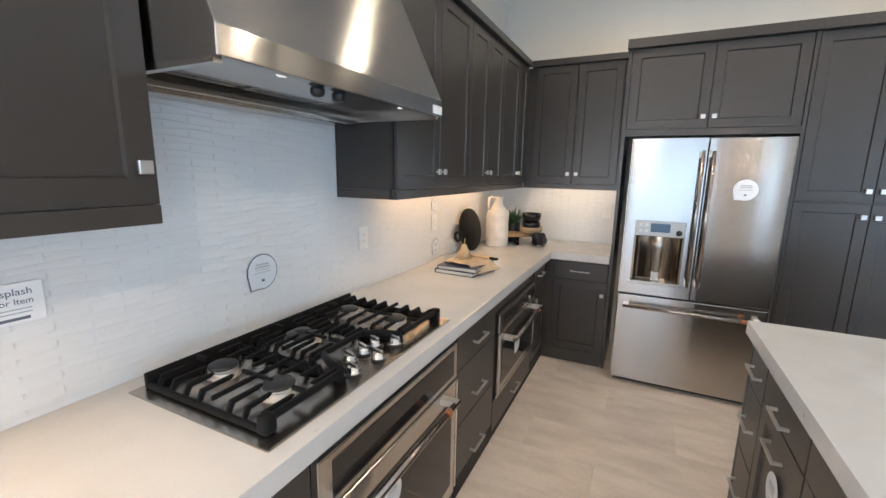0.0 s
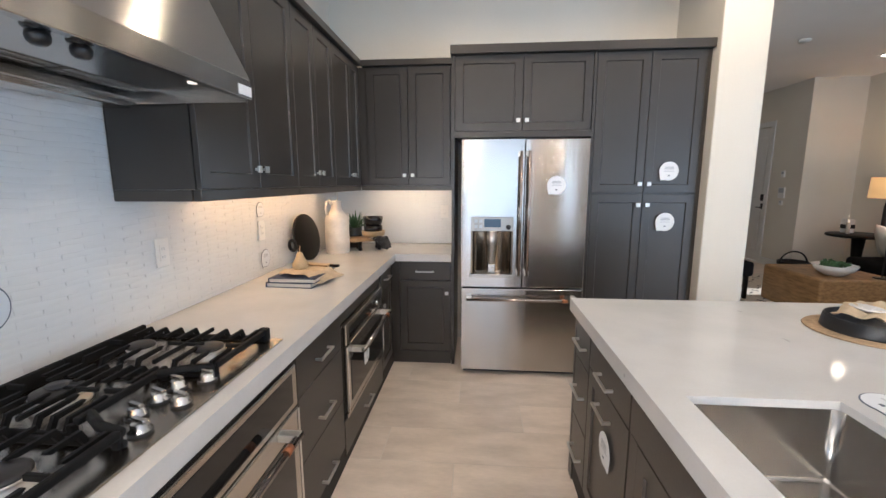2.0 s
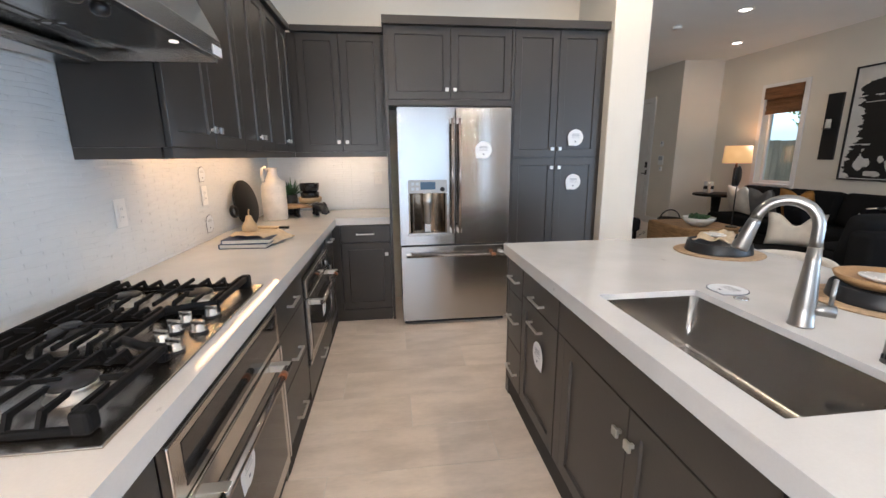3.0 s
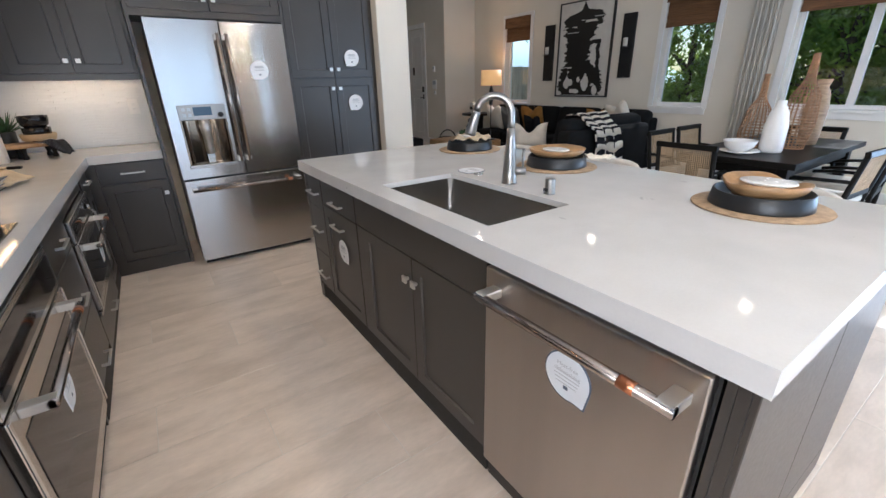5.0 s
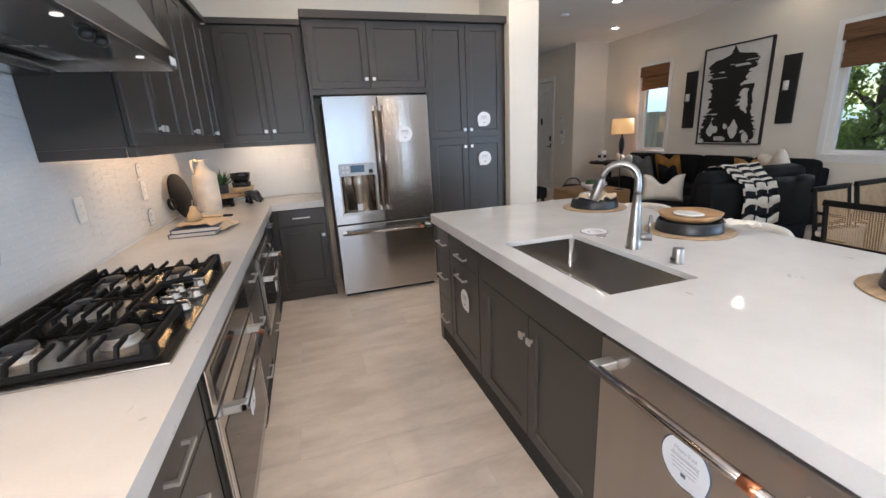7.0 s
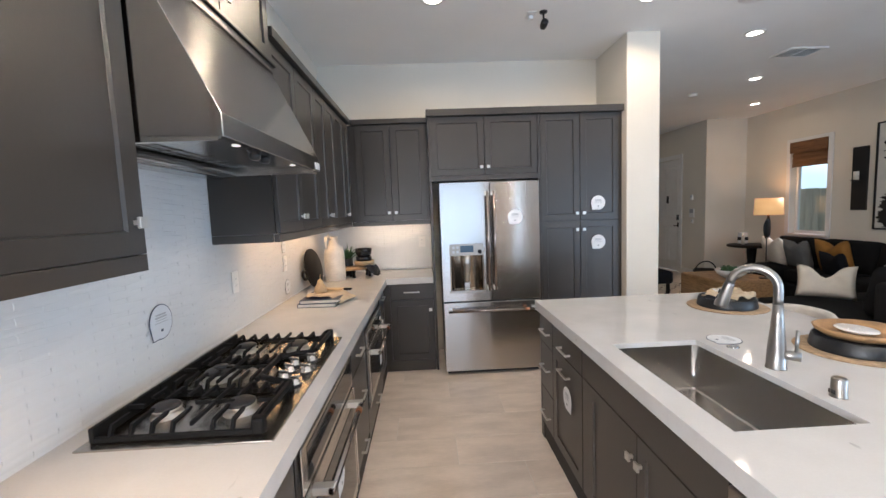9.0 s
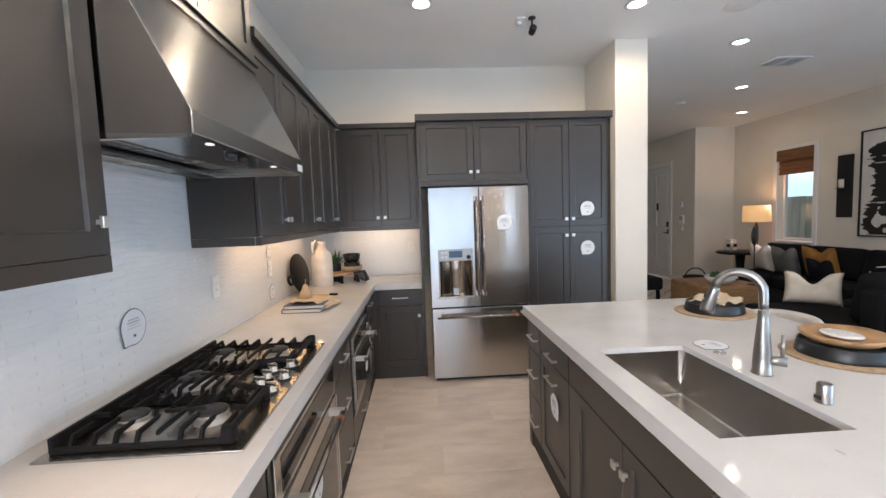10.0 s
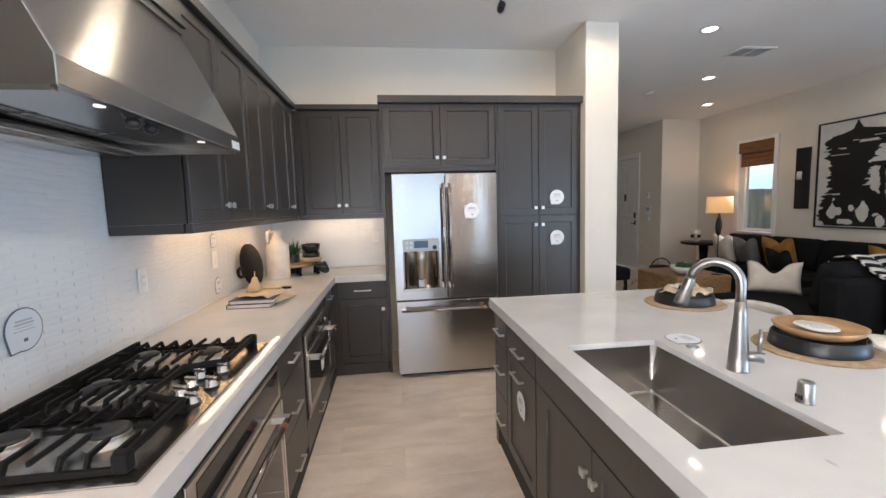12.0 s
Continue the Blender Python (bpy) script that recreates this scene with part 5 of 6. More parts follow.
for i in range(n):
    u = i / (n - 1)
    row = []
    for j in range(n):
        v = j / (n - 1) - 0.5
        z = 0.112 - max(0, u - 0.35) * 0.14 + 0.008 * math.sin(9 * v + 5 * u)
        row.append(bm.verts.new((0.08 + 0.17 * u * (1 - 0.3 * max(0, u - 0.35)), v * 0.19 * (1 - 0.75 * max(0, u - 0.3)), z)))
    rows.append(row)
for i in range(n - 1):
    for j in range(n - 1):
        bm.faces.new((rows[i][j], rows[i + 1][j], rows[i + 1][j + 1], rows[i][j + 1]))
moved(bm, Matrix.Translation(S) @ Matrix.Rotation(radians(-28), 4, "Z"))
t = thing("dotted_napkin", (0.50, 0.33, CT + 0.08), "black cloth napkin with white dots hanging off the stand", "napkin")
nap = part("cloth", bm, INKY, t, "", True)
mod = nap.modifiers.new("thickness", "SOLIDIFY")
mod.thickness, mod.offset = 0.003, 1
bm = bmesh.new()
for i in range(1, n - 1):
    for j in range(1, n - 1):
        u = i / (n - 1)
        v = j / (n - 1) - 0.5
        z = 0.112 - max(0, u - 0.35) * 0.14 + 0.008 * math.sin(9 * v + 5 * u)
        merge(bm, box(0.08 + 0.17 * u * (1 - 0.3 * max(0, u - 0.35)) - 0.0018, 0.08 + 0.17 * u * (1 - 0.3 * max(0, u - 0.35)) + 0.0018, v * 0.19 * (1 - 0.75 * max(0, u - 0.3)) - 0.0018, v * 0.19 * (1 - 0.75 * max(0, u - 0.3)) + 0.0018, z - 0.004, z + 0.0045))
tagged(part("dots", moved(bm, Matrix.Translation(S) @ Matrix.Rotation(radians(-28), 4, "Z")), PLATE, t), kind="stuff")


# ---- place settings on the island ----
def ragged_bowl(at, r, h, seed, sx=1.0, wave=0.10):
    bm = bmesh.new()
    rings = []
    prof = ((0.35, 0.0), (0.75, 0.02), (0.93, 0.5), (1.0, 1.0), (0.94, 1.0), (0.80, 0.45), (0.55, 0.25), (0.0, 0.22))
    for rr, zz in prof:
        ring = []
        for k in range(36):
            a = 2 * math.pi * k / 36
            wob = 1 + wave * noise.noise((math.cos(a) * 1.3 + seed, math.sin(a) * 1.3, seed))
            lift = 1 + 2.2 * wave * noise.noise((math.cos(a) * 1.1, math.sin(a) * 1.1 + seed, 3.0))
            ring.append(bm.verts.new((at[0] + r * rr * wob * math.cos(a) * sx, at[1] + r * rr * wob * math.sin(a), at[2] + h * zz * (lift if zz > 0.3 else 1))))
        rings.append(ring)
    for a, b in zip(rings, rings[1:]):
        for k in range(36):
            bm.faces.new((a[k], a[(k + 1) % 36], b[(k + 1) % 36], b[k]))
    bm.faces.new(rings[0])
    bmesh.ops.remove_doubles(bm, verts=bm.verts, dist=1e-5)
    return bm


for k, (x, y) in enumerate(((2.785, -1.43), (2.755, -2.19), (2.71, -3.115))):
    solid("straw_placemat", lathe(((0.0, 0.0005), (0.198, 0.0005), (0.202, 0.004), (0.198, 0.007), (0.10, 0.0065), (0.0, 0.006)), (x, y, CT), 48), STRAW, "round woven straw placemat on the island", "placemat", group="place settings", smooth=True)
    solid("black_plate", lathe(((0.0, 0.0072), (0.148, 0.0072), (0.150, 0.009), (0.1505, 0.012), (0.143, 0.057), (0.1415, 0.0585), (0.139, 0.0585), (0.137, 0.056), (0.132, 0.022), (0.0, 0.018)), (x, y, CT), 48), BLACKCER, "matte black high-rimmed plate on a straw placemat", "plate", group="place settings", smooth=True)
    if k == 0:
        cloth("tan_napkin", (x, y - 0.02, CT + 0.060), 0.24, 0.20, 7.0, LINEN, "crumpled tan linen napkin in the black plate", "napkin", fold=0.032, rot=0.5)
        solid("white_dish", lathe(((0.0, 0.0), (0.03, 0.0), (0.06, 0.010), (0.058, 0.013), (0.0, 0.004)), (x - 0.02, y + 0.01, CT + 0.082), 28, 0.7, 1.0), WHITECER, "small white dish on the napkin", "dish", group="white dishes", smooth=True)
    elif k == 1:
        solid("carved_wooden_bowl", ragged_bowl((x, y, CT + 0.058), 0.140, 0.036, 2.0, 1.0, 0.05), MANGO, "shallow carved wooden bowl on a black plate", "bowl", group="carved bowls", smooth=True)
        solid("white_dish", lathe(((0.0, 0.0), (0.045, 0.0), (0.075, 0.012), (0.073, 0.016), (0.0, 0.004)), (x - 0.01, y, CT + 0.075), 32, 0.75, 1.0), WHITECER, "white oval dish in a carved wooden bowl", "dish", group="white dishes", smooth=True)
        cloth("white_napkin", (x + 0.17, y - 0.13, CT + 0.03), 0.07, 0.14, 9.0, IVORY, "white napkin tip hanging over the plate", "napkin", fold=0.02, rot=0.8)
    else:
        solid("carved_wooden_bowl", ragged_bowl((x, y, CT + 0.042), 0.120, 0.046, 6.0, 0.95, 0.24), MANGO, "deep carved wooden bowl with an uneven rim", "bowl", group="carved bowls", smooth=True)
        solid("white_dish", lathe(((0.0, 0.0), (0.05, 0.0), (0.082, 0.012), (0.080, 0.016), (0.0, 0.004)), (x, y - 0.01, CT + 0.074), 32, 0.8, 1.0), WHITECER, "white oval dish in a carved wooden bowl", "dish", group="white dishes", smooth=True)


# ---- stools at the island ----
def stool():
    t = thing("counter_stool", (0, 0, 0), "pale upholstered counter stool with a low curved back", "stool", "island stools")
    part("seat", lathe(((0.0, 0.58), (0.20, 0.58), (0.215, 0.60), (0.215, 0.65), (0.195, 0.675), (0.0, 0.68)), (0, 0, 0), 32), BOUCLE, t, "", True)
    bm = bmesh.new()
    n, rows = 20, []
    for k in range(n + 1):
        a = radians(-100 + 200 * k / n)
        low = 0.66 + 0.03 * abs(math.cos(a / 2))
        top = 0.904 - 0.10 * (abs(a) / radians(100)) ** 3
        c, s = math.cos(a), math.sin(a)
        rows.append([bm.verts.new((r * c, r * s * 1.04, z)) for r, z in ((0.215, 0.60), (0.250, 0.62), (0.262, top - 0.02), (0.250, top), (0.228, top), (0.215, top - 0.02))])
    for a, b in zip(rows, rows[1:]):
        for j in range(6):
            bm.faces.new((a[j], a[(j + 1) % 6], b[(j + 1) % 6], b[j]))
    bm.faces.new(rows[0]), bm.faces.new(rows[-1])
    part("backrest", bm, BOUCLE, t, "", True)
    for sx in (-1, 1):
        for sy in (-1, 1):
            part("leg", tube(((sx * 0.13, sy * 0.13, 0.585), (sx * 0.18, sy * 0.18, 0.0)), 0.014, 10), DARKWOOD, t)
    part("footrest", tube([(0.165 * math.cos(a), 0.165 * math.sin(a), 0.22) for a in (2 * math.pi * k / 24 for k in range(25))], 0.008, 8), DARKWOOD, t)
    return t


st = stool()
st.matrix_basis = pose(3.0, -1.52, 0)
copy_thing(st, pose(3.0, -2.21, 0))
copy_thing(st, pose(3.0, -3.03, 0))


# ---- living room ----
def cushion(name, at, w, h, d, rot, mat, label, category="cushion", group="sofa cushions", dent=0.2):
    bm = bmesh.new()
    n = 14
    for s in (-1, 1):
        g = []
        for i in range(n + 1):
            row = []
            for j in range(n + 1):
                u, v = 2 * i / n - 1, 2 * j / n - 1
                puff = ((1 - u ** 4) * (1 - v ** 4)) ** 0.5
                pinch = 1 - 0.06 * (abs(u) * abs(v)) ** 0 * (1 - abs(u * v))
                x = w / 2 * u * (1 - 0.07 * (1 - v * v) * abs(u))
                z = h / 2 * v * (1 - 0.07 * (1 - u * u) * abs(v))
                fold = dent * h * max(0, v) * math.exp(-(u / 0.38) ** 2)
                row.append(bm.verts.new((x, s * d / 2 * puff * (1 + 0.12 * noise.noise((u * 2, v * 2, w * 9 + s))), z - fold)))
            g.append(row)
        for i in range(n):
            for j in range(n):
                bm.faces.new((g[i][j], g[i + 1][j], g[i + 1][j + 1], g[i][j + 1]))
    bmesh.ops.remove_doubles(bm, verts=bm.verts, dist=1e-5)
    moved(bm, Matrix.Translation(at) @ Euler([radians(a) for a in rot]).to_matrix().to_4x4())
    return solid(name, bm, mat, label, category, group=group, smooth=True)


sofa = thing("sectional_sofa", (6.0, 0.9, 0), "charcoal fabric sectional sofa along the window wall", "sofa")
part("base", boxes((6.30, 7.22, -0.22, 3.05, 0.06, 0.27), (4.60, 6.30, -0.62, 0.62, 0.06, 0.27), bev=0.02), SOFA, sofa)
for y0, y1 in ((-0.20, 0.62), (0.63, 1.43), (1.44, 2.23), (2.24, 3.03)):
    part("seat_cushion", box(6.38, 7.02, y0, y1, 0.27, 0.46, 0.05, 4), SOFA, sofa, "", True)
    part("back_cushion", moved(box(-0.11, 0.11, y0, y1, 0, 0.46, 0.08, 4), Matrix.Translation((6.98, 0, 0.44)) @ Matrix.Rotation(radians(12), 4, "Y")), SOFA, sofa, "", True)
part("wall_back", box(7.04, 7.24, -0.22, 3.05, 0.27, 0.78, 0.04, 3), SOFA, sofa, "", True)
for x0, x1 in ((4.62, 5.46), (5.47, 6.29)):
    part("seat_cushion", box(x0, x1, -0.42, 0.61, 0.27, 0.46, 0.05, 4), SOFA, sofa, "", True)
for x0, x1 in ((4.85, 5.57), (5.58, 6.29)):
    part("back_cushion", moved(box(x0, x1, -0.11, 0.11, 0, 0.46, 0.08, 4), Matrix.Translation((0, -0.36, 0.46)) @ Matrix.Rotation(radians(12), 4, "X")), SOFA, sofa, "", True)
part("near_back", box(4.78, 6.30, -0.64, -0.44, 0.27, 0.80, 0.05, 4), SOFA, sofa, "", True)
for x, y in ((4.68, -0.54), (6.3, -0.54), (4.68, 0.52), (7.1, -0.12), (7.1, 2.95), (6.48, 2.95)):
    part("foot", lathe(((0.02, 0.0), (0.026, 0.06)), (x, y, 0), 12), DARKWOOD, sofa)
cushion("ivory_cushion", (6.72, 2.78, 0.68), 0.48, 0.46, 0.18, (-14, 0, 78), IVORY, "plump ivory cushion leaning on the sofa back")
cushion("grey_cushion", (6.70, 2.32, 0.67), 0.46, 0.45, 0.17, (-14, 0, 84), GREY, "grey patterned cushion leaning on the sofa back")
cushion("ochre_cushion", (6.72, 1.78, 0.69), 0.50, 0.48, 0.18, (-14, 0, 88), OCHRE, "ochre velvet cushion leaning on the sofa back")
cushion("black_cushion", (6.56, 1.62, 0.60), 0.40, 0.36, 0.14, (-16, 0, 82), INKY, "small black cushion in front of the ochre one")
cushion("ivory_lumbar_cushion", (5.12, 0.30, 0.66), 0.47, 0.34, 0.16, (-16, 0, -45), IVORY, "ivory cushion with a deep dent on the near sofa seat", dent=0.38)
cushion("ivory_cushion", (6.80, 0.15, 0.80), 0.46, 0.44, 0.16, (-20, 12, 70), IVORY, "ivory and ochre cushion leaning in the sofa corner")
cushion("ochre_cushion", (6.70, 0.42, 0.72), 0.42, 0.40, 0.15, (-20, 0, 75), OCHRE, "ochre cushion tucked behind the ivory one")

# striped throw over the near back
bm = bmesh.new()
bl = bmesh.new()
path = [(-0.70 - 0.012, 0.34), (-0.695, 0.60), (-0.675, 0.79), (-0.63, 0.835), (-0.52, 0.90), (-0.40, 0.955), (-0.27, 0.93), (-0.20, 0.75)]
fine = []
for (y0, z0), (y1, z1) in zip(path, path[1:]):
    for k in range(5):
        fine.append((y0 + (y1 - y0) * k / 5, z0 + (z1 - z0) * k / 5))
fine.append(path[-1])
NX = 30
grid = []
for j, (y, z) in enumerate(fine):
    row = []
    for i in range(NX + 1):
        u = i / NX
        wid = 0.56 - 0.10 * math.sin(j * 0.12)
        row.append((5.17 + wid * (u - 0.1) + 0.04 * math.sin(j * 0.3), y - 0.008 * math.sin(u * 19 + j * 0.15), z + (0.03 * math.sin(u * 7) if j < 6 else 0.006 * math.sin(u * 15))))
    grid.append(row)
for target, dark in ((bm, False), (bl, True)):
    for j in range(len(fine) - 1):
        for i in range(NX):
            zig = int(math.floor((j + 2.0 * abs(((i / NX * 3) % 1) - 0.5)) / 2.0)) % 2 == 1
            if zig == dark:
                target.faces.new([target.verts.new(grid[b][a]) for a, b in ((i, j), (i + 1, j), (i + 1, j + 1), (i, j + 1))])
    bmesh.ops.remove_doubles(target, verts=target.verts, dist=1e-5)
t = thing("striped_throw", (5.6, -0.6, 0.34), "black and ivory zigzag throw over the sofa back", "throw")
for nm, b, mt in (("ivory_weave", bm, IVORY), ("black_weave", bl, INKY)):
    ob = part(nm, b, mt, t, "", True)
    mod = ob.modifiers.new("thickness", "SOLIDIFY")
    mod.thickness, mod.offset = 0.008, 1

# painting and sconces
PY0, PY1, PZ0, PZ1 = 0.735, 1.79, 1.045, 2.497
pn = thing("abstract_painting", (WX, 1.26, PZ0), "large black and white abstract painting in a thin black frame", "painting")
part("canvas", fbox(FW, PY0 + 0.012, PY1 - 0.012, PZ0 + 0.012, PZ1 - 0.012, 0.002, 0.030), CANVAS, pn)
bm = bmesh.new()
for r in ((PY0, PY0 + 0.02, PZ0, PZ1), (PY1 - 0.02, PY1, PZ0, PZ1), (PY0 + 0.02, PY1 - 0.02, PZ0, PZ0 + 0.02), (PY0 + 0.02, PY1 - 0.02, PZ1 - 0.02, PZ1)):
    merge(bm, fbox(FW, *r, 0.0, 0.045))
part("frame", bm, BLACK, pn)
bm = bmesh.new()
NU, NV = 96, 132
EDGES = ((0.0, 0.06, 0.90), (0.10, 0.03, 0.92), (0.20, 0.04, 0.90), (0.28, 0.09, 0.86), (0.35, 0.11, 0.66), (0.45, 0.15, 0.62), (0.55, 0.16, 0.64), (0.65, 0.12, 0.68),
         (0.74, 0.10, 0.74), (0.80, 0.08, 0.84), (0.86, 0.12, 0.88), (0.90, 0.34, 0.72), (0.925, 0.42, 0.54), (0.97, 0.45, 0.50), (1.01, 0.47, 0.47))


def stroke_edge(v, side):
    for a, b in zip(EDGES, EDGES[1:]):
        if a[0] <= v <= b[0]:
            return a[side] + (b[side] - a[side]) * (v - a[0]) / (b[0] - a[0])
    return 0.5


for i in range(NU):
    for j in range(NV):
        u, v = (i + 0.5) / NU, (j + 0.5) / NV           # u from the far side to the near one, v upwards
        rag = 0.09 * noise.noise((v * 26, 5.0, 0.0)) + 0.06 * noise.noise((v * 60, 1.0, u * 3))
        rag2 = 0.09 * noise.noise((v * 24, 9.0, 2.0)) + 0.06 * noise.noise((v * 64, 4.0, u * 3))
        ink = stroke_edge(v, 1) + (rag if v < 0.9 else 0) < u < stroke_edge(v, 2) + (rag2 if v < 0.9 else 0)
        # horizontal gashes where the brush ran dry, mostly at the sides
        dry = noise.noise((u * 2.4, v * 34, 3.0)) + 0.5 * noise.noise((u * 8, v * 70, 9.0)) + 0.55 * abs(u - 0.42)
        if dry > 0.60 and v > 0.28:
            ink = False
        for hu, hv, ru, rv in ((0.21, 0.15, 0.11, 0.09), (0.57, 0.14, 0.16, 0.085), (0.38, 0.045, 0.10, 0.03), (0.80, 0.05, 0.08, 0.05)):
            if math.hypot((u - hu) / ru, (v - hv) / rv) + 0.75 * noise.noise((u * 11, v * 13, 7.0)) < 0.85:
                ink = False
        arm = abs(v - 0.575 - 0.02 * noise.noise((u * 9, 2.0, 1.0))) < 0.022 and 0.55 < u < 0.83
        bar = abs(u - 0.795 - 0.03 * noise.noise((v * 9, 3.0, 1.0))) < 0.035 + 0.02 * noise.noise((v * 30, 1.0, 1.0)) and 0.26 < v < 0.60
        if ink or arm or bar:
            y, z = PY1 - 0.03 - u * (PY1 - PY0 - 0.06), PZ0 + 0.03 + v * (PZ1 - PZ0 - 0.06)
            hy, hz = (PY1 - PY0 - 0.06) / NU / 2, (PZ1 - PZ0 - 0.06) / NV / 2
            bm.faces.new([bm.verts.new((WX - 0.0315, y + a * hy, z + b * hz)) for a, b in ((-1, -1), (1, -1), (1, 1), (-1, 1))])
bmesh.ops.remove_doubles(bm, verts=bm.verts, dist=1e-5)
tagged(part("brushwork", bm, PIGMENT, pn), kind="stuff")
for yc, z0, z1 in ((2.01, 1.31, 2.21), (0.475, 1.33, 2.21)):
    t = thing("wall_sconce", (WX, yc, z0), "tall black candle sconce on the wall", "sconce", "candle sconces")
    part("back_plate", fbox(FW, yc - 0.105, yc + 0.105, z0, z1, 0, 0.03, 0.003), BLACK, t)
    part("bracket", fbox(FW, yc - 0.045, yc + 0.045, z0 + 0.42, z0 + 0.432, 0.03, 0.12, 0.002), BLACK, t)
    part("candle", lathe(((0.032, 0.0), (0.032, 0.12), (0.0, 0.118)), (WX - 0.075, yc, z0 + 0.432), 18), IVORY, t, "ivory pillar candle", True)

# corner table, lamp and small things
SC = (6.86, 3.42)
t = thing("side_table", (*SC, 0), "round dark wooden side table in the corner", "table")
part("top", lathe(((0.0, 0.68), (0.36, 0.68), (0.375, 0.69), (0.375, 0.71), (0.36, 0.72), (0.0, 0.72)), (*SC, 0), 40), DARKWOOD, t, "", True)
part("pedestal", lathe(((0.24, 0.0), (0.24, 0.02), (0.08, 0.04), (0.055, 0.30), (0.08, 0.679)), (*SC, 0), 28), DARKWOOD, t, "", True)
LP = (6.88, 3.10, 0.7205)
t = thing("table_lamp", LP, "black table lamp with a lit cream drum shade", "lamp")
part("base", lathe(((0.0, 0.0), (0.075, 0.0), (0.075, 0.015), (0.035, 0.03), (0.032, 0.42), (0.02, 0.47), (0.012, 0.55)), LP, 24), BLACK, t, "", True)
part("shade", lathe(((0.205, 0.53), (0.195, 0.81), (0.192, 0.81), (0.202, 0.53)), LP, 36), SHADE, t, "glowing cream drum shade", True)
bulb = new("lamp_bulb", bpy.data.lights.new("lamp_bulb", "POINT"))
bulb.data.energy, bulb.data.color, bulb.data.shadow_soft_size = 9, (1.0, 0.62, 0.30), 0.05
bulb.location = (LP[0], LP[1], LP[2] + 0.72)
t = thing("storage_box", (6.86, 3.62, 0.7205), "white and black box standing on the side table", "box")
part("box", box(6.80, 6.92, 3.58, 3.68, 0.7205, 0.92, 0.004), TRIM, t)
part("band", box(6.797, 6.923, 3.577, 3.683, 0.78, 0.84, 0.003), BLACK, t, "black band")
t = thing("pillar_candle", (6.72, 3.45, 0.7205), "lit white candle on the side table", "candle")
part("wax", lathe(((0.025, 0.0), (0.025, 0.16), (0.0, 0.158)), (6.72, 3.45, 0.7205), 16), IVORY, t, "", True)
part("flame", lathe(((0.0, 0.165), (0.006, 0.175), (0.0, 0.20)), (6.72, 3.45, 0.7205), 10), CANDLE, t, "small flame")
t = thing("coffee_table", (5.35, 2.0, 0), "rough block wooden coffee table", "table")
part("block", box(4.95, 5.78, 1.55, 2.45, 0.012, 0.45, 0.03, 3), MANGO, t)
t = thing("white_bowl", (5.25, 1.78, 0.451), "wide white bowl with greenery on the coffee table", "bowl")
part("bowl", lathe(((0.0, 0.0), (0.08, 0.0), (0.17, 0.06), (0.20, 0.12), (0.19, 0.12), (0.16, 0.065), (0.0, 0.02)), (5.25, 1.78, 0.451), 32), WHITECER, t, "", True)
bm = bmesh.new()
for k in range(40):
    a, r = rnd.uniform(0, 6.28), rnd.uniform(0, 0.13)
    merge(bm, moved(lathe(((0.0, -0.02), (0.03, 0.0), (0.0, 0.02)), (0, 0, 0), 6), Matrix.Translation((5.25 + r * math.cos(a), 1.78 + r * math.sin(a), 0.451 + 0.10 + rnd.uniform(0, 0.05))) @ Euler((rnd.uniform(0, 3), rnd.uniform(0, 3), 0)).to_matrix().to_4x4()))
tagged(part("greenery", bm, LEAF, t), kind="stuff")
t = thing("leaf_sculpture", (5.62, 1.64, 0.451), "dark bronze disc sculpture on a thin stem", "sculpture")
part("stem", tube(((5.62, 1.64, 0.46), (5.62, 1.64, 1.02)), 0.007, 8), BLACK, t)
part("foot", lathe(((0.0, 0.0), (0.07, 0.0), (0.07, 0.012), (0.0, 0.014)), (5.62, 1.64, 0.451), 24), BLACK, t)
part("disc", moved(lathe(((0.0, -0.015), (0.07, -0.012), (0.09, 0.0), (0.07, 0.012), (0.0, 0.015)), (0, 0, 0), 32, 1.5, 1.0), Matrix.Translation((5.62, 1.64, 1.12)) @ Matrix.Rotation(radians(25), 4, "Z") @ Matrix.Rotation(radians(90), 4, "X") @ Matrix.Rotation(radians(90), 4, "Z")), BLACK, t, "", True)
t = thing("magazine_stack", (5.60, 2.15, 0.451), "small stack of books on the coffee table", "books")
for k, c in enumerate((COVER, PAGES, BLACK)):
    part("book", box(5.46 + 0.01 * k, 5.72 - 0.012 * k, 2.02, 2.30, 0.451 + 0.022 * k, 0.472 + 0.022 * k, 0.003), c, t)
t = thing("dark_bench", (4.5, 2.55, 0), "low dark upholstered bench", "bench")
part("seat", box(4.25, 4.76, 2.3, 2.85, 0.30, 0.49, 0.04, 3), INKY, t, "", True)
for x, y in ((4.31, 2.36), (4.70, 2.36), (4.31, 2.79), (4.70, 2.79)):
    part("leg", box(x - 0.02, x + 0.02, y - 0.02, y + 0.02, 0.012, 0.305), DARKWOOD, t)
t = thing("dark_basket", (6.25, 3.75, 0), "dark woven basket on the floor", "basket")
part("basket", lathe(((0.0, 0.0), (0.17, 0.0), (0.21, 0.24), (0.20, 0.25), (0.16, 0.02), (0.0, 0.015)), (6.25, 3.75, 0), 28), BLACK, t, "", True)
part("handle", tube([(6.25 + 0.2 * math.cos(a), 3.75, 0.22 + 0.18 * math.sin(a)) for a in (math.pi * k / 12 for k in range(13))], 0.012, 8), BLACK, t, "", True)
rug = thing("patterned_rug", (5.2, 2.3, 0), "cream rug with a dark woven pattern", "rug")
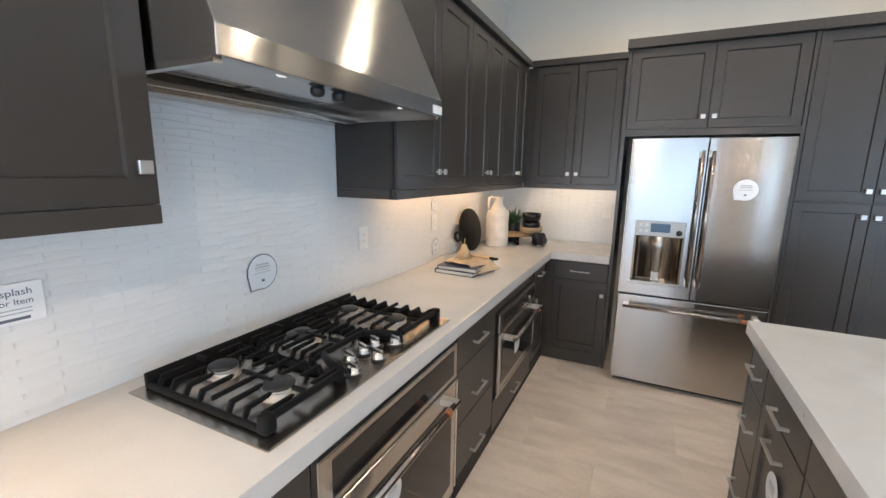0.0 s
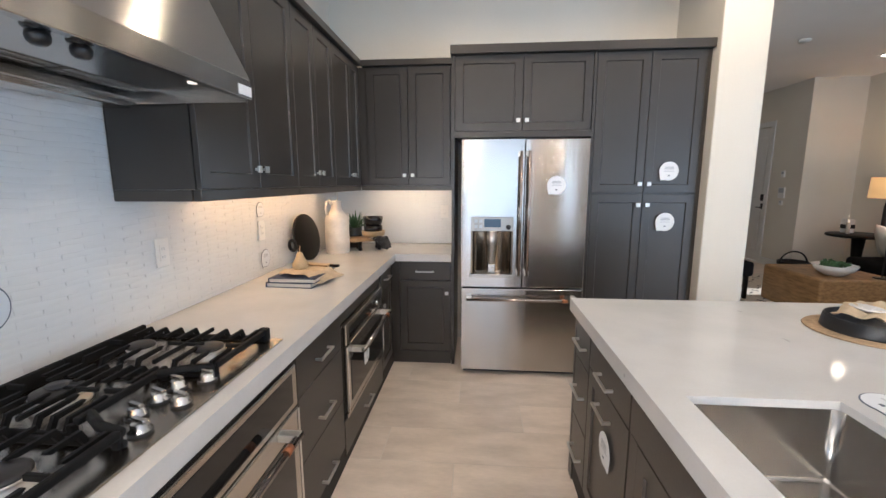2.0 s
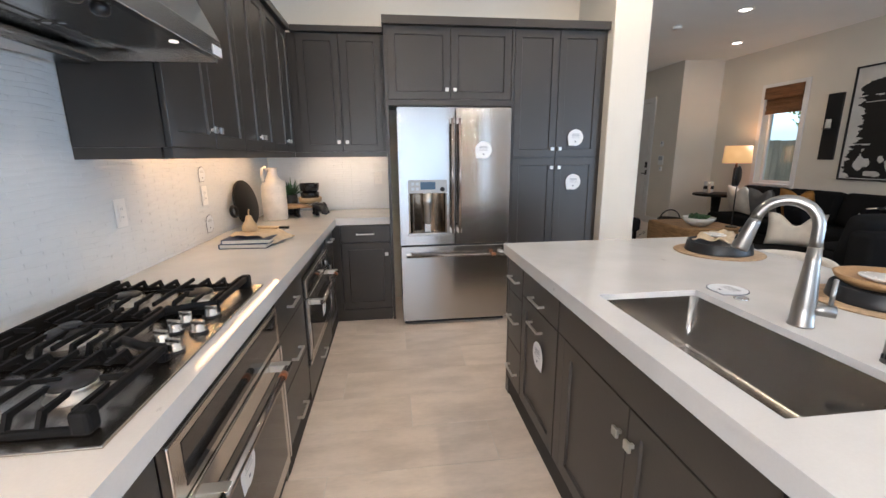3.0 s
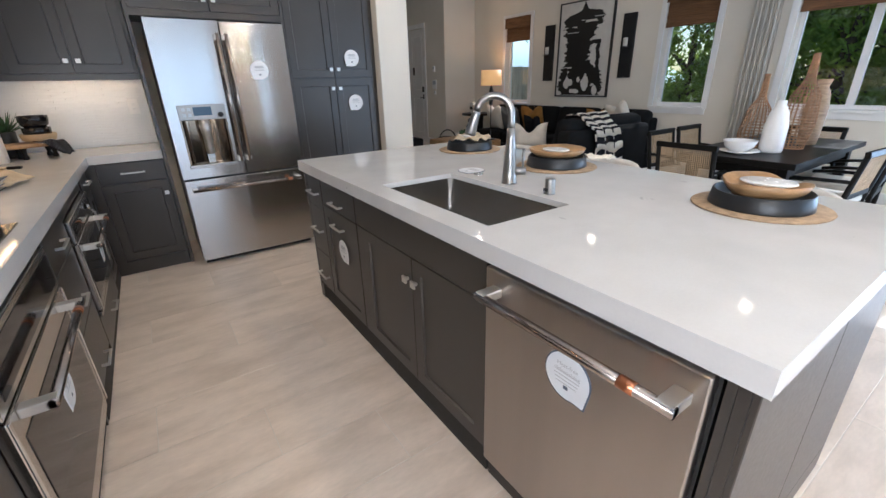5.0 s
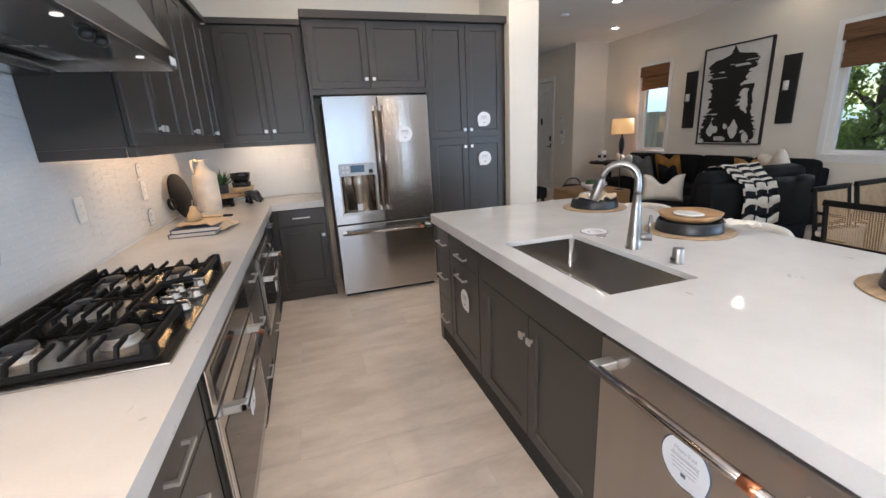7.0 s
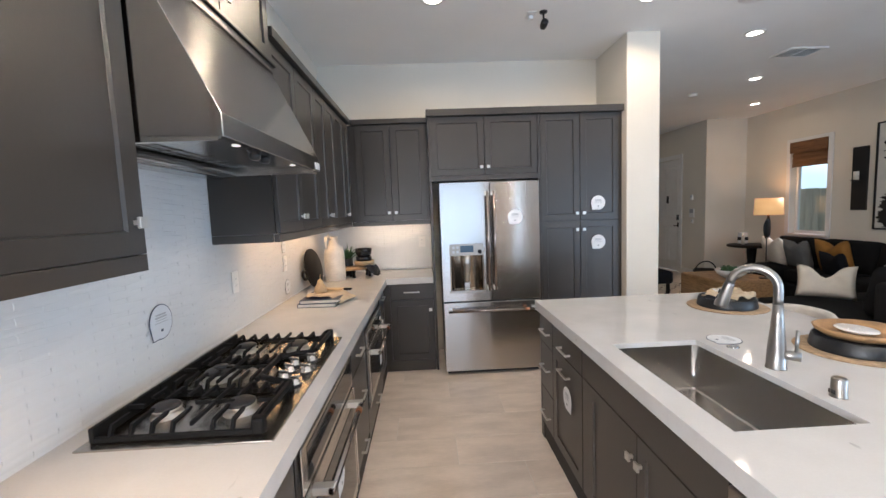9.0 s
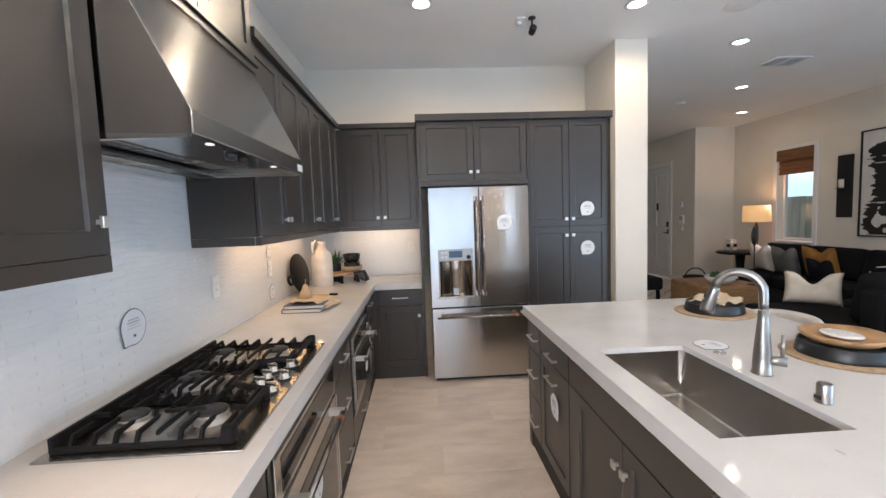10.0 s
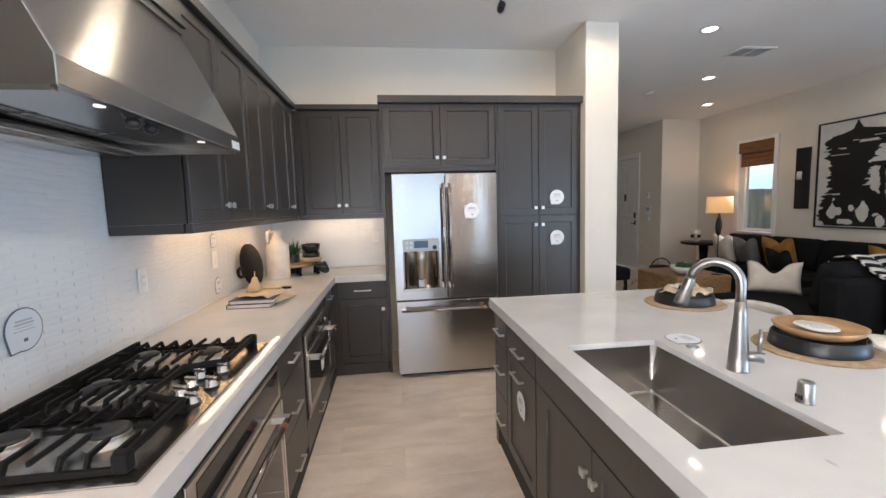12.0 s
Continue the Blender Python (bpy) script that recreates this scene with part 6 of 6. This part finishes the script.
part("rug_field", box(4.0, 6.35, 0.6, 3.9, 0.0005, 0.011, 0.004), IVORY, rug)
bm = bmesh.new()
for i in range(18):
    for j in range(24):
        if (i + j) % 2 == 0:
            x, y = 4.1 + 0.125 * i, 0.7 + 0.13 * j
            merge(bm, moved(box(-0.045, 0.045, -0.012, 0.012, 0, 0.001), Matrix.Translation((x, y, 0.0112)) @ Matrix.Rotation(radians(45 if i % 2 else -45), 4, "Z")))
tagged(part("pattern", bm, INKY, rug), kind="stuff")


# ---- dining corner ----
t = thing("dining_table", (5.5, -2.24, 0), "black wooden rectangular dining table", "table")
part("tabletop", box(4.66, 6.34, -2.66, -1.84, 0.705, 0.75, 0.005), DARKWOOD, t)
part("apron", boxes((4.76, 6.24, -2.58, -2.555, 0.62, 0.7045), (4.76, 6.24, -1.945, -1.92, 0.62, 0.7045), (4.76, 4.785, -2.555, -1.945, 0.62, 0.7045), (6.215, 6.24, -2.555, -1.945, 0.62, 0.7045)), DARKWOOD, t)
for x in (4.74, 6.18):
    for y in (-2.60, -1.97):
        part("leg", box(x, x + 0.08, y, y + 0.07, 0, 0.705, 0.004), DARKWOOD, t)


def chair():
    """Faces +y; the back is at -y."""
    c = thing("dining_chair", (0, 0, 0), "black wooden dining chair with a woven cane back", "chair", "dining chairs")
    part("seat", box(-0.23, 0.23, -0.21, 0.23, 0.43, 0.48, 0.015, 3), IVORY, c, "pale seat pad", True)
    part("seat_frame", box(-0.235, 0.235, -0.22, 0.235, 0.39, 0.4295, 0.005), DARKWOOD, c)
    for x in (-0.215, 0.215):
        part("front_leg", box(x - 0.018, x + 0.018, 0.19, 0.225, 0, 0.39, 0.003), DARKWOOD, c)
        part("back_post", tube(((x, -0.20, 0.0), (x, -0.205, 0.43), (x, -0.27, 0.82)), 0.019, 10), DARKWOOD, c, "", True)
        part("arm_rail", tube(((x, -0.235, 0.63), (x, 0.0, 0.62), (x, 0.13, 0.60)), 0.013, 8), DARKWOOD, c, "", True)
    part("top_rail", moved(box(-0.235, 0.235, -0.016, 0.016, -0.022, 0.022, 0.006), Matrix.Translation((0, -0.27, 0.82)) @ Matrix.Rotation(radians(-9), 4, "X")), DARKWOOD, c)
    part("lower_rail", box(-0.20, 0.20, -0.232, -0.208, 0.50, 0.535, 0.004), DARKWOOD, c)
    bm = bmesh.new()
    for k in range(27):
        x = -0.195 + 0.015 * k
        merge(bm, tube(((x, -0.222, 0.53), (x, -0.267, 0.805)), 0.0032, 4))
    for k in range(18):
        s = k / 17
        merge(bm, tube(((-0.197, -0.224 - 0.041 * s, 0.54 + 0.255 * s), (0.197, -0.224 - 0.041 * s, 0.54 + 0.255 * s)), 0.0032, 4))
    tagged(part("cane_weave", bm, CANE, c), kind="stuff")
    return c


ch = chair()
ch.matrix_basis = pose(4.78, -1.98, 0, 0, 0, -90)
for x, y, rz in ((5.28, -1.62, 180), (5.86, -1.60, 180), (6.24, -2.24, 90), (5.15, -2.70, -4), (5.80, -2.70, 4)):
    copy_thing(ch, pose(x, y, 0, 0, 0, rz))


def woven_bottle(at, prof, label):
    t = thing("wicker_bottle", at, label, "vase", "wicker bottles")
    bm = bmesh.new()
    N = 20

    def rad(z):
        for (r0, z0), (r1, z1) in zip(prof, prof[1:]):
            if z0 <= z <= z1:
                s = (z - z0) / (z1 - z0)
                s = s * s * (3 - 2 * s)
                return r0 + (r1 - r0) * s
        return prof[-1][0]

    top = prof[-1][1]
    for k in range(N):
        a = 2 * math.pi * k / N
        merge(bm, tube([(at[0] + rad(z) * math.cos(a), at[1] + rad(z) * math.sin(a), at[2] + z) for z in (top * j / 16 for j in range(17))], 0.003, 4))
    n = int(top / 0.024)
    for j in range(n + 1):
        z = top * j / n
        merge(bm, tube([(at[0] + rad(z) * 1.01 * math.cos(a), at[1] + rad(z) * 1.01 * math.sin(a), at[2] + z) for a in (2 * math.pi * k / 24 for k in range(25))], 0.0032, 4))
    tagged(part("weave", bm, WICKER, t), kind="stuff")
    part("base", lathe(((0.0, 0.0), (prof[0][0], 0.0), (prof[0][0], 0.01), (0.0, 0.01)), at, 24), WICKER, t)


woven_bottle((5.32, -2.13, 0.7505), ((0.085, 0.0), (0.115, 0.10), (0.085, 0.28), (0.024, 0.42), (0.018, 0.58)), "open-weave wicker bottle vase on the dining table")
woven_bottle((5.45, -2.38, 0.7505), ((0.080, 0.0), (0.110, 0.22), (0.100, 0.38), (0.030, 0.56), (0.020, 0.72)), "tall wicker bottle vase on the dining table")
t = thing("white_vase", (5.12, -2.34, 0.7505), "tall matte white ceramic vase", "vase")
part("vase", lathe(((0.0, 0.0), (0.075, 0.0), (0.082, 0.02), (0.080, 0.20), (0.062, 0.30), (0.034, 0.355), (0.032, 0.39), (0.026, 0.39), (0.028, 0.35), (0.0, 0.30)), (5.12, -2.34, 0.7505), 32), WHITECER, t, "", True)
t = thing("clay_vase", (5.78, -2.38, 0.7505), "banded tan clay vase", "vase")
part("vase", lathe(((0.0, 0.0), (0.085, 0.0), (0.095, 0.10), (0.105, 0.30), (0.085, 0.42), (0.055, 0.47), (0.075, 0.53), (0.065, 0.53), (0.045, 0.47), (0.0, 0.40)), (5.78, -2.38, 0.7505), 32, 0.8, 0.8), TANPOT, t, "", True)
t = thing("serving_plate", (4.93, -2.20, 0.7505), "white plate on the dining table", "plate")
part("plate", lathe(((0.0, 0.0), (0.08, 0.0), (0.14, 0.018), (0.138, 0.022), (0.0, 0.006)), (4.93, -2.20, 0.7505), 32), WHITECER, t, "", True)
t = thing("serving_bowl", (4.93, -2.19, 0.758), "white ceramic bowl on the plate", "bowl")
part("bowl", lathe(((0.0, 0.0), (0.05, 0.0), (0.10, 0.04), (0.12, 0.09), (0.115, 0.09), (0.09, 0.04), (0.0, 0.01)), (4.93, -2.19, 0.758), 32), WHITECER, t, "", True)
t = thing("pendant_lamp", (5.75, -1.95, H), "black dome pendant over the dining table", "pendant lamp")
part("shade", lathe(((0.33, 2.06), (0.32, 2.12), (0.20, 2.22), (0.05, 2.27), (0.0, 2.27), (0.0, 2.26), (0.05, 2.255), (0.19, 2.21), (0.31, 2.115), (0.32, 2.06)), (5.75, -1.95, 0), 40), BLACK, t, "", True)
part("cord", tube(((5.75, -1.95, 2.265), (5.75, -1.95, H)), 0.006, 8), BLACK, t)


def curtain(y0, y1, seed, label):
    bm = bmesh.new()
    n = 60
    lo, mid, hi = [], [], []
    for k in range(n + 1):
        s = k / n
        y = y0 + (y1 - y0) * s
        x = WX - 0.10 + 0.014 * math.sin(s * 30 + seed) + 0.01 * math.sin(s * 61)
        lo.append(bm.verts.new((x - 0.01 * math.sin(s * 9), y + 0.02 * math.sin(s * 5 + seed), 0.004)))
        mid.append(bm.verts.new((x, y, 1.3)))
        hi.append(bm.verts.new((WX - 0.10 + 0.6 * (x - WX + 0.10), y, 2.72)))
    for a, b in ((lo, mid), (mid, hi)):
        for k in range(n):
            bm.faces.new((a[k], a[k + 1], b[k + 1], b[k]))
    ob = solid("linen_curtain", bm, CURTAIN, label, "curtain", group="linen curtains", smooth=True)
    mod = ob.modifiers.new("thickness", "SOLIDIFY")
    mod.thickness = 0.003


curtain(-1.45, -1.18, 0.0, "pale linen curtain hanging beside the wide window")
curtain(-3.25, -2.98, 2.0, "pale linen curtain between the window and the garden door")

# ---- outside ----
solid("ground", box(-60, 160, -110, 110, -0.4, -0.16), GROUND, "bare garden earth around the house", "ground", kind="structure")
fence = thing("garden_fence", (11.0, 7.4, -0.16), "weathered wooden board fence in the garden", "fence")
for k in range(38):
    bm = box(7.8 + 0.2 * k, 7.99 + 0.2 * k, 7.4, 7.425, -0.16, 1.75 + 0.006 * (k % 3), 0.004)
    part("board", bm, FENCE, fence)
for z in (0.2, 1.3):
    part("rail", box(7.8, 15.4, 7.426, 7.47, z, z + 0.09), FENCE, fence)


def tree(at, height, spread, seed, leaves=9000):
    r = random.Random(seed)
    t = thing("garden_tree", at, "dense leafy green tree outside the windows", "tree", "garden trees")
    bm = tube([(at[0] + 0.1 * math.sin(k), at[1] + 0.08 * math.cos(2 * k), at[2] + height * 0.62 * k / 6) for k in range(7)], 0.1, 10, radii=[0.14 - 0.015 * k for k in range(7)])
    blobs = []
    for k in range(16):
        a, z = r.uniform(0, 6.28), r.uniform(0.10, 0.98)
        rad = spread * r.uniform(0.25, 0.85) * (1 - 0.35 * abs(z - 0.45))
        c = Vector((at[0] + rad * math.cos(a), at[1] + rad * math.sin(a), at[2] + height * z))
        blobs.append((c, r.uniform(0.45, 0.85)))
        s = Vector((at[0], at[1], at[2] + height * min(0.6, z * 0.7)))
        merge(bm, tube((s, s.lerp(c, 0.5) + Vector((0, 0, 0.1)), c), 0.03, 6, radii=[0.05, 0.03, 0.012]))
    part("trunk", bm, BARK, t, "", True)
    verts, faces = [], []
    for k in range(leaves):
        c, rad = blobs[k % 16]
        d = Vector((r.gauss(0, 1), r.gauss(0, 1), r.gauss(0, 0.8))).normalized() * rad * r.uniform(0.5, 1.05)
        n = Vector((r.gauss(0, 1), r.gauss(0, 1), r.gauss(0.6, 1))).normalized()
        u = n.orthogonal().normalized()
        w = n.cross(u)
        ln, wd = r.uniform(0.10, 0.19), r.uniform(0.045, 0.08)
        p = c + d
        i = len(verts)
        verts += [p - u * ln * 0.5, p + w * wd * 0.5 + n * 0.01, p + u * ln * 0.5, p - w * wd * 0.5 + n * 0.01]
        faces.append((i, i + 1, i + 2, i + 3))
    me = bpy.data.meshes.new("crown")
    me.from_pydata([v - Vector(at) for v in verts], [], faces)
    me.materials.append(FOLIAGE)
    ob = new("crown", me)
    ob.parent = t
    tagged(ob, kind="stuff")
    return t


tr = tree((11.0, -1.2, -0.17), 4.6, 1.35, 3)
tr2 = tree((11.6, 0.9, -0.17), 5.0, 1.4, 8)
for m in (pose(12.2, -2.6, -0.17, 0, 0, 70), pose(13.0, 2.4, -0.17, 0, 0, 160), pose(13.4, -0.6, -0.17, 0, 0, 220), pose(12.6, -1.7, -0.17, 0, 0, 300)):
    copy_thing(tr, m)
for m in (pose(13.6, 1.2, -0.17, 0, 0, 50), pose(14.2, -2.2, -0.17, 0, 0, 140), pose(12.4, 0.2, -0.17, 0, 0, 250), pose(14.6, -3.6, -0.17, 0, 0, 90), pose(15.8, 9.6, -0.17, 0, 0, 30)):
    copy_thing(tr2, m)
# self-glowing hill, set so that it brightens the view through window 1
solid("distant_hill", lathe(((60, 0.0), (45, 9.0), (25, 16.0), (0.0, 19.0)), (109, 116, -0.3), 40), MOUNT, "pale distant hill beyond the garden, glowing as a bright backdrop", "hill", kind="structure", smooth=True)

# ---- tiles, laid last ----
TH, TL = 0.0218, 0.157
TILE_N = 5


def tile_points(parity, half, along):
    """One thin tile, with wavy long edges that meet those of its neighbours, and a small raised nub at its end, as points (depth, along, up)."""
    out = []
    for k in range(TILE_N):
        s = k / (TILE_N - 1)
        p = math.pi * (s + half)
        lo = 0.0042 * math.sin(p + parity * 1.7)
        hi = TH + 0.0042 * math.sin(p + (1 - parity) * 1.7)
        y = 0.0002 + (along - 0.0004) * s
        out.append(((0.0, y, lo + 0.0003), (0.0050, y, lo + 0.0006), (0.0049, y, lo + (hi - lo) * 0.5), (0.0034, y, hi - 0.0001), (0.0, y, hi - 0.0002)))
    c = TH * 0.5
    out.append(tuple((0.0040, y, c + z) for y, z in ((0.0, -0.0062), (0.0052, -0.0062), (0.0052, 0.0062), (0.0, 0.0062))) + tuple((0.0061, y, c + z) for y, z in ((0.0012, -0.0050), (0.0040, -0.0050), (0.0040, 0.0050), (0.0012, 0.0050))))
    return out


def tile_faces(base, w=5):
    n = TILE_N
    f = [(base + k * w + j, base + (k + 1) * w + j, base + (k + 1) * w + j + 1, base + k * w + j + 1) for k in range(n - 1) for j in range(w - 1)]
    f += [tuple(base + j for j in range(w)), tuple(base + (n - 1) * w + j for j in reversed(range(w)))]
    q = base + n * w
    f += [(q + 4, q + 5, q + 6, q + 7)] + [(q + k, q + (k + 1) % 4, q + 4 + (k + 1) % 4, q + 4 + k) for k in range(4)]
    return f


def sharp_faces(me):
    """Keeps the flat faces and sharp edges of each tile."""
    for k, f in enumerate(me.polygons):
        f.use_smooth = False


tile_meshes = {}


def tile_mesh(parity, half, along):
    key = (parity, round(half, 2), round(along, 3))
    if key not in tile_meshes:
        me = bpy.data.meshes.new("tile")
        me.from_pydata([p for row in tile_points(parity, half, along) for p in row], [], tile_faces(0))
        me.materials.append(TILE)
        sharp_faces(me)
        tile_meshes[key] = me
    return tile_meshes[key]


def lay_rows(parent, m_of, lo, hi, first, last, near, joint):
    """Lays rows of tiles in running bond; those within the near stretch are objects, the rest one mesh."""
    verts, faces = [], []
    for r in range(first, last):
        z = CT - 0.010 + r * TH
        k = int((lo - joint) // TL) - 1
        u = joint + k * TL - TL * (0.5 if r % 2 else 0.0)
        while u < hi - 0.004:
            a, b = max(u, lo), min(u + TL, hi)
            if b - a > 0.012:
                half = (k - (0.5 if r % 2 else 0.0)) % 2
                m = m_of(a, z)
                if near[0] < a < near[1]:
                    ob = new("tile", tile_mesh(r % 2, half, b - a))
                    ob.parent = parent
                    ob.matrix_basis = m
                else:
                    faces += tile_faces(len(verts))
                    verts += [m @ Vector(p) for q in tile_points(r % 2, half, b - a) for p in q]
            u += TL
            k += 1
    if faces:
        me = bpy.data.meshes.new("tiles")
        me.from_pydata(verts, [], faces)
        me.materials.append(TILE)
        sharp_faces(me)
        ob = new("far_tiles", me)
        ob.parent = parent
        tagged(ob, kind="stuff")


on_left = lambda a, z: pose(0.0005, a, z)
on_back = lambda a, z: pose(a, 0.7595, z, 0, 0, -90)
lay_rows(wall_left, on_left, -3.64, 0.752, 1, 25, (-2.85, -1.62), -2.722)
lay_rows(wall_left, on_left, -2.621, -1.643, 25, 39, (-2.7, -1.62), -2.722)
lay_rows(wall_back, on_back, 0.014, 1.106, 1, 25, (5, 6), 0.05)
part("tile_backing", box(0.0002, 0.0016, -3.64, 0.758, CT, UB), GROUT, wall_left)
part("tile_backing", box(0.0002, 0.0016, -2.62, -1.645, UB + 0.002, 1.758), GROUT, wall_left)
part("tile_backing", box(0.012, 1.108, 0.7584, 0.7598, CT, UB), GROUT, wall_back)

PL, PWD = 1.20, 0.305
plank_meshes = {}


def plank(x0, x1, y0, y1):
    key = (round(x1 - x0, 3), round(y1 - y0, 3))
    if key not in plank_meshes:
        w, d = key
        g, c = 0.0015, 0.0012
        bm = bmesh.new()
        rings = [[bm.verts.new((x, y, zz)) for x, y in ((i, i), (w - i, i), (w - i, d - i), (i, d - i))] for i, zz in ((g, -0.0022), (g, -0.0008), (g + c, 0.0))]
        for a, b in zip(rings, rings[1:]):
            for k in range(4):
                bm.faces.new((a[k], a[(k + 1) % 4], b[(k + 1) % 4], b[k]))
        bm.faces.new(rings[-1])
        me = bpy.data.meshes.new("floor_tile")
        bm.to_mesh(me)
        bm.free()
        me.materials.append(FLOOR)
        plank_meshes[key] = me
    ob = new("floor_tile", plank_meshes[key])
    ob.parent = floor
    ob.location = (x0, y0, 0)


y, row = -1.965 - PWD * 17, 0
while y < 7.55:
    lo_x, hi_x = (0.0, WX) if y < 0.75 else (3.245, WX if y < FY else HX)
    x = 0.80 + 0.40 * (17 - row) - PL * 12
    while x < hi_x:
        a, b, c = max(x, lo_x), min(x + PL, hi_x), min(y + PWD, 7.6)
        if b - a > 0.02:
            plank(a, b, max(y, -7.0), c)
        x += PL
    y += PWD
    row += 1
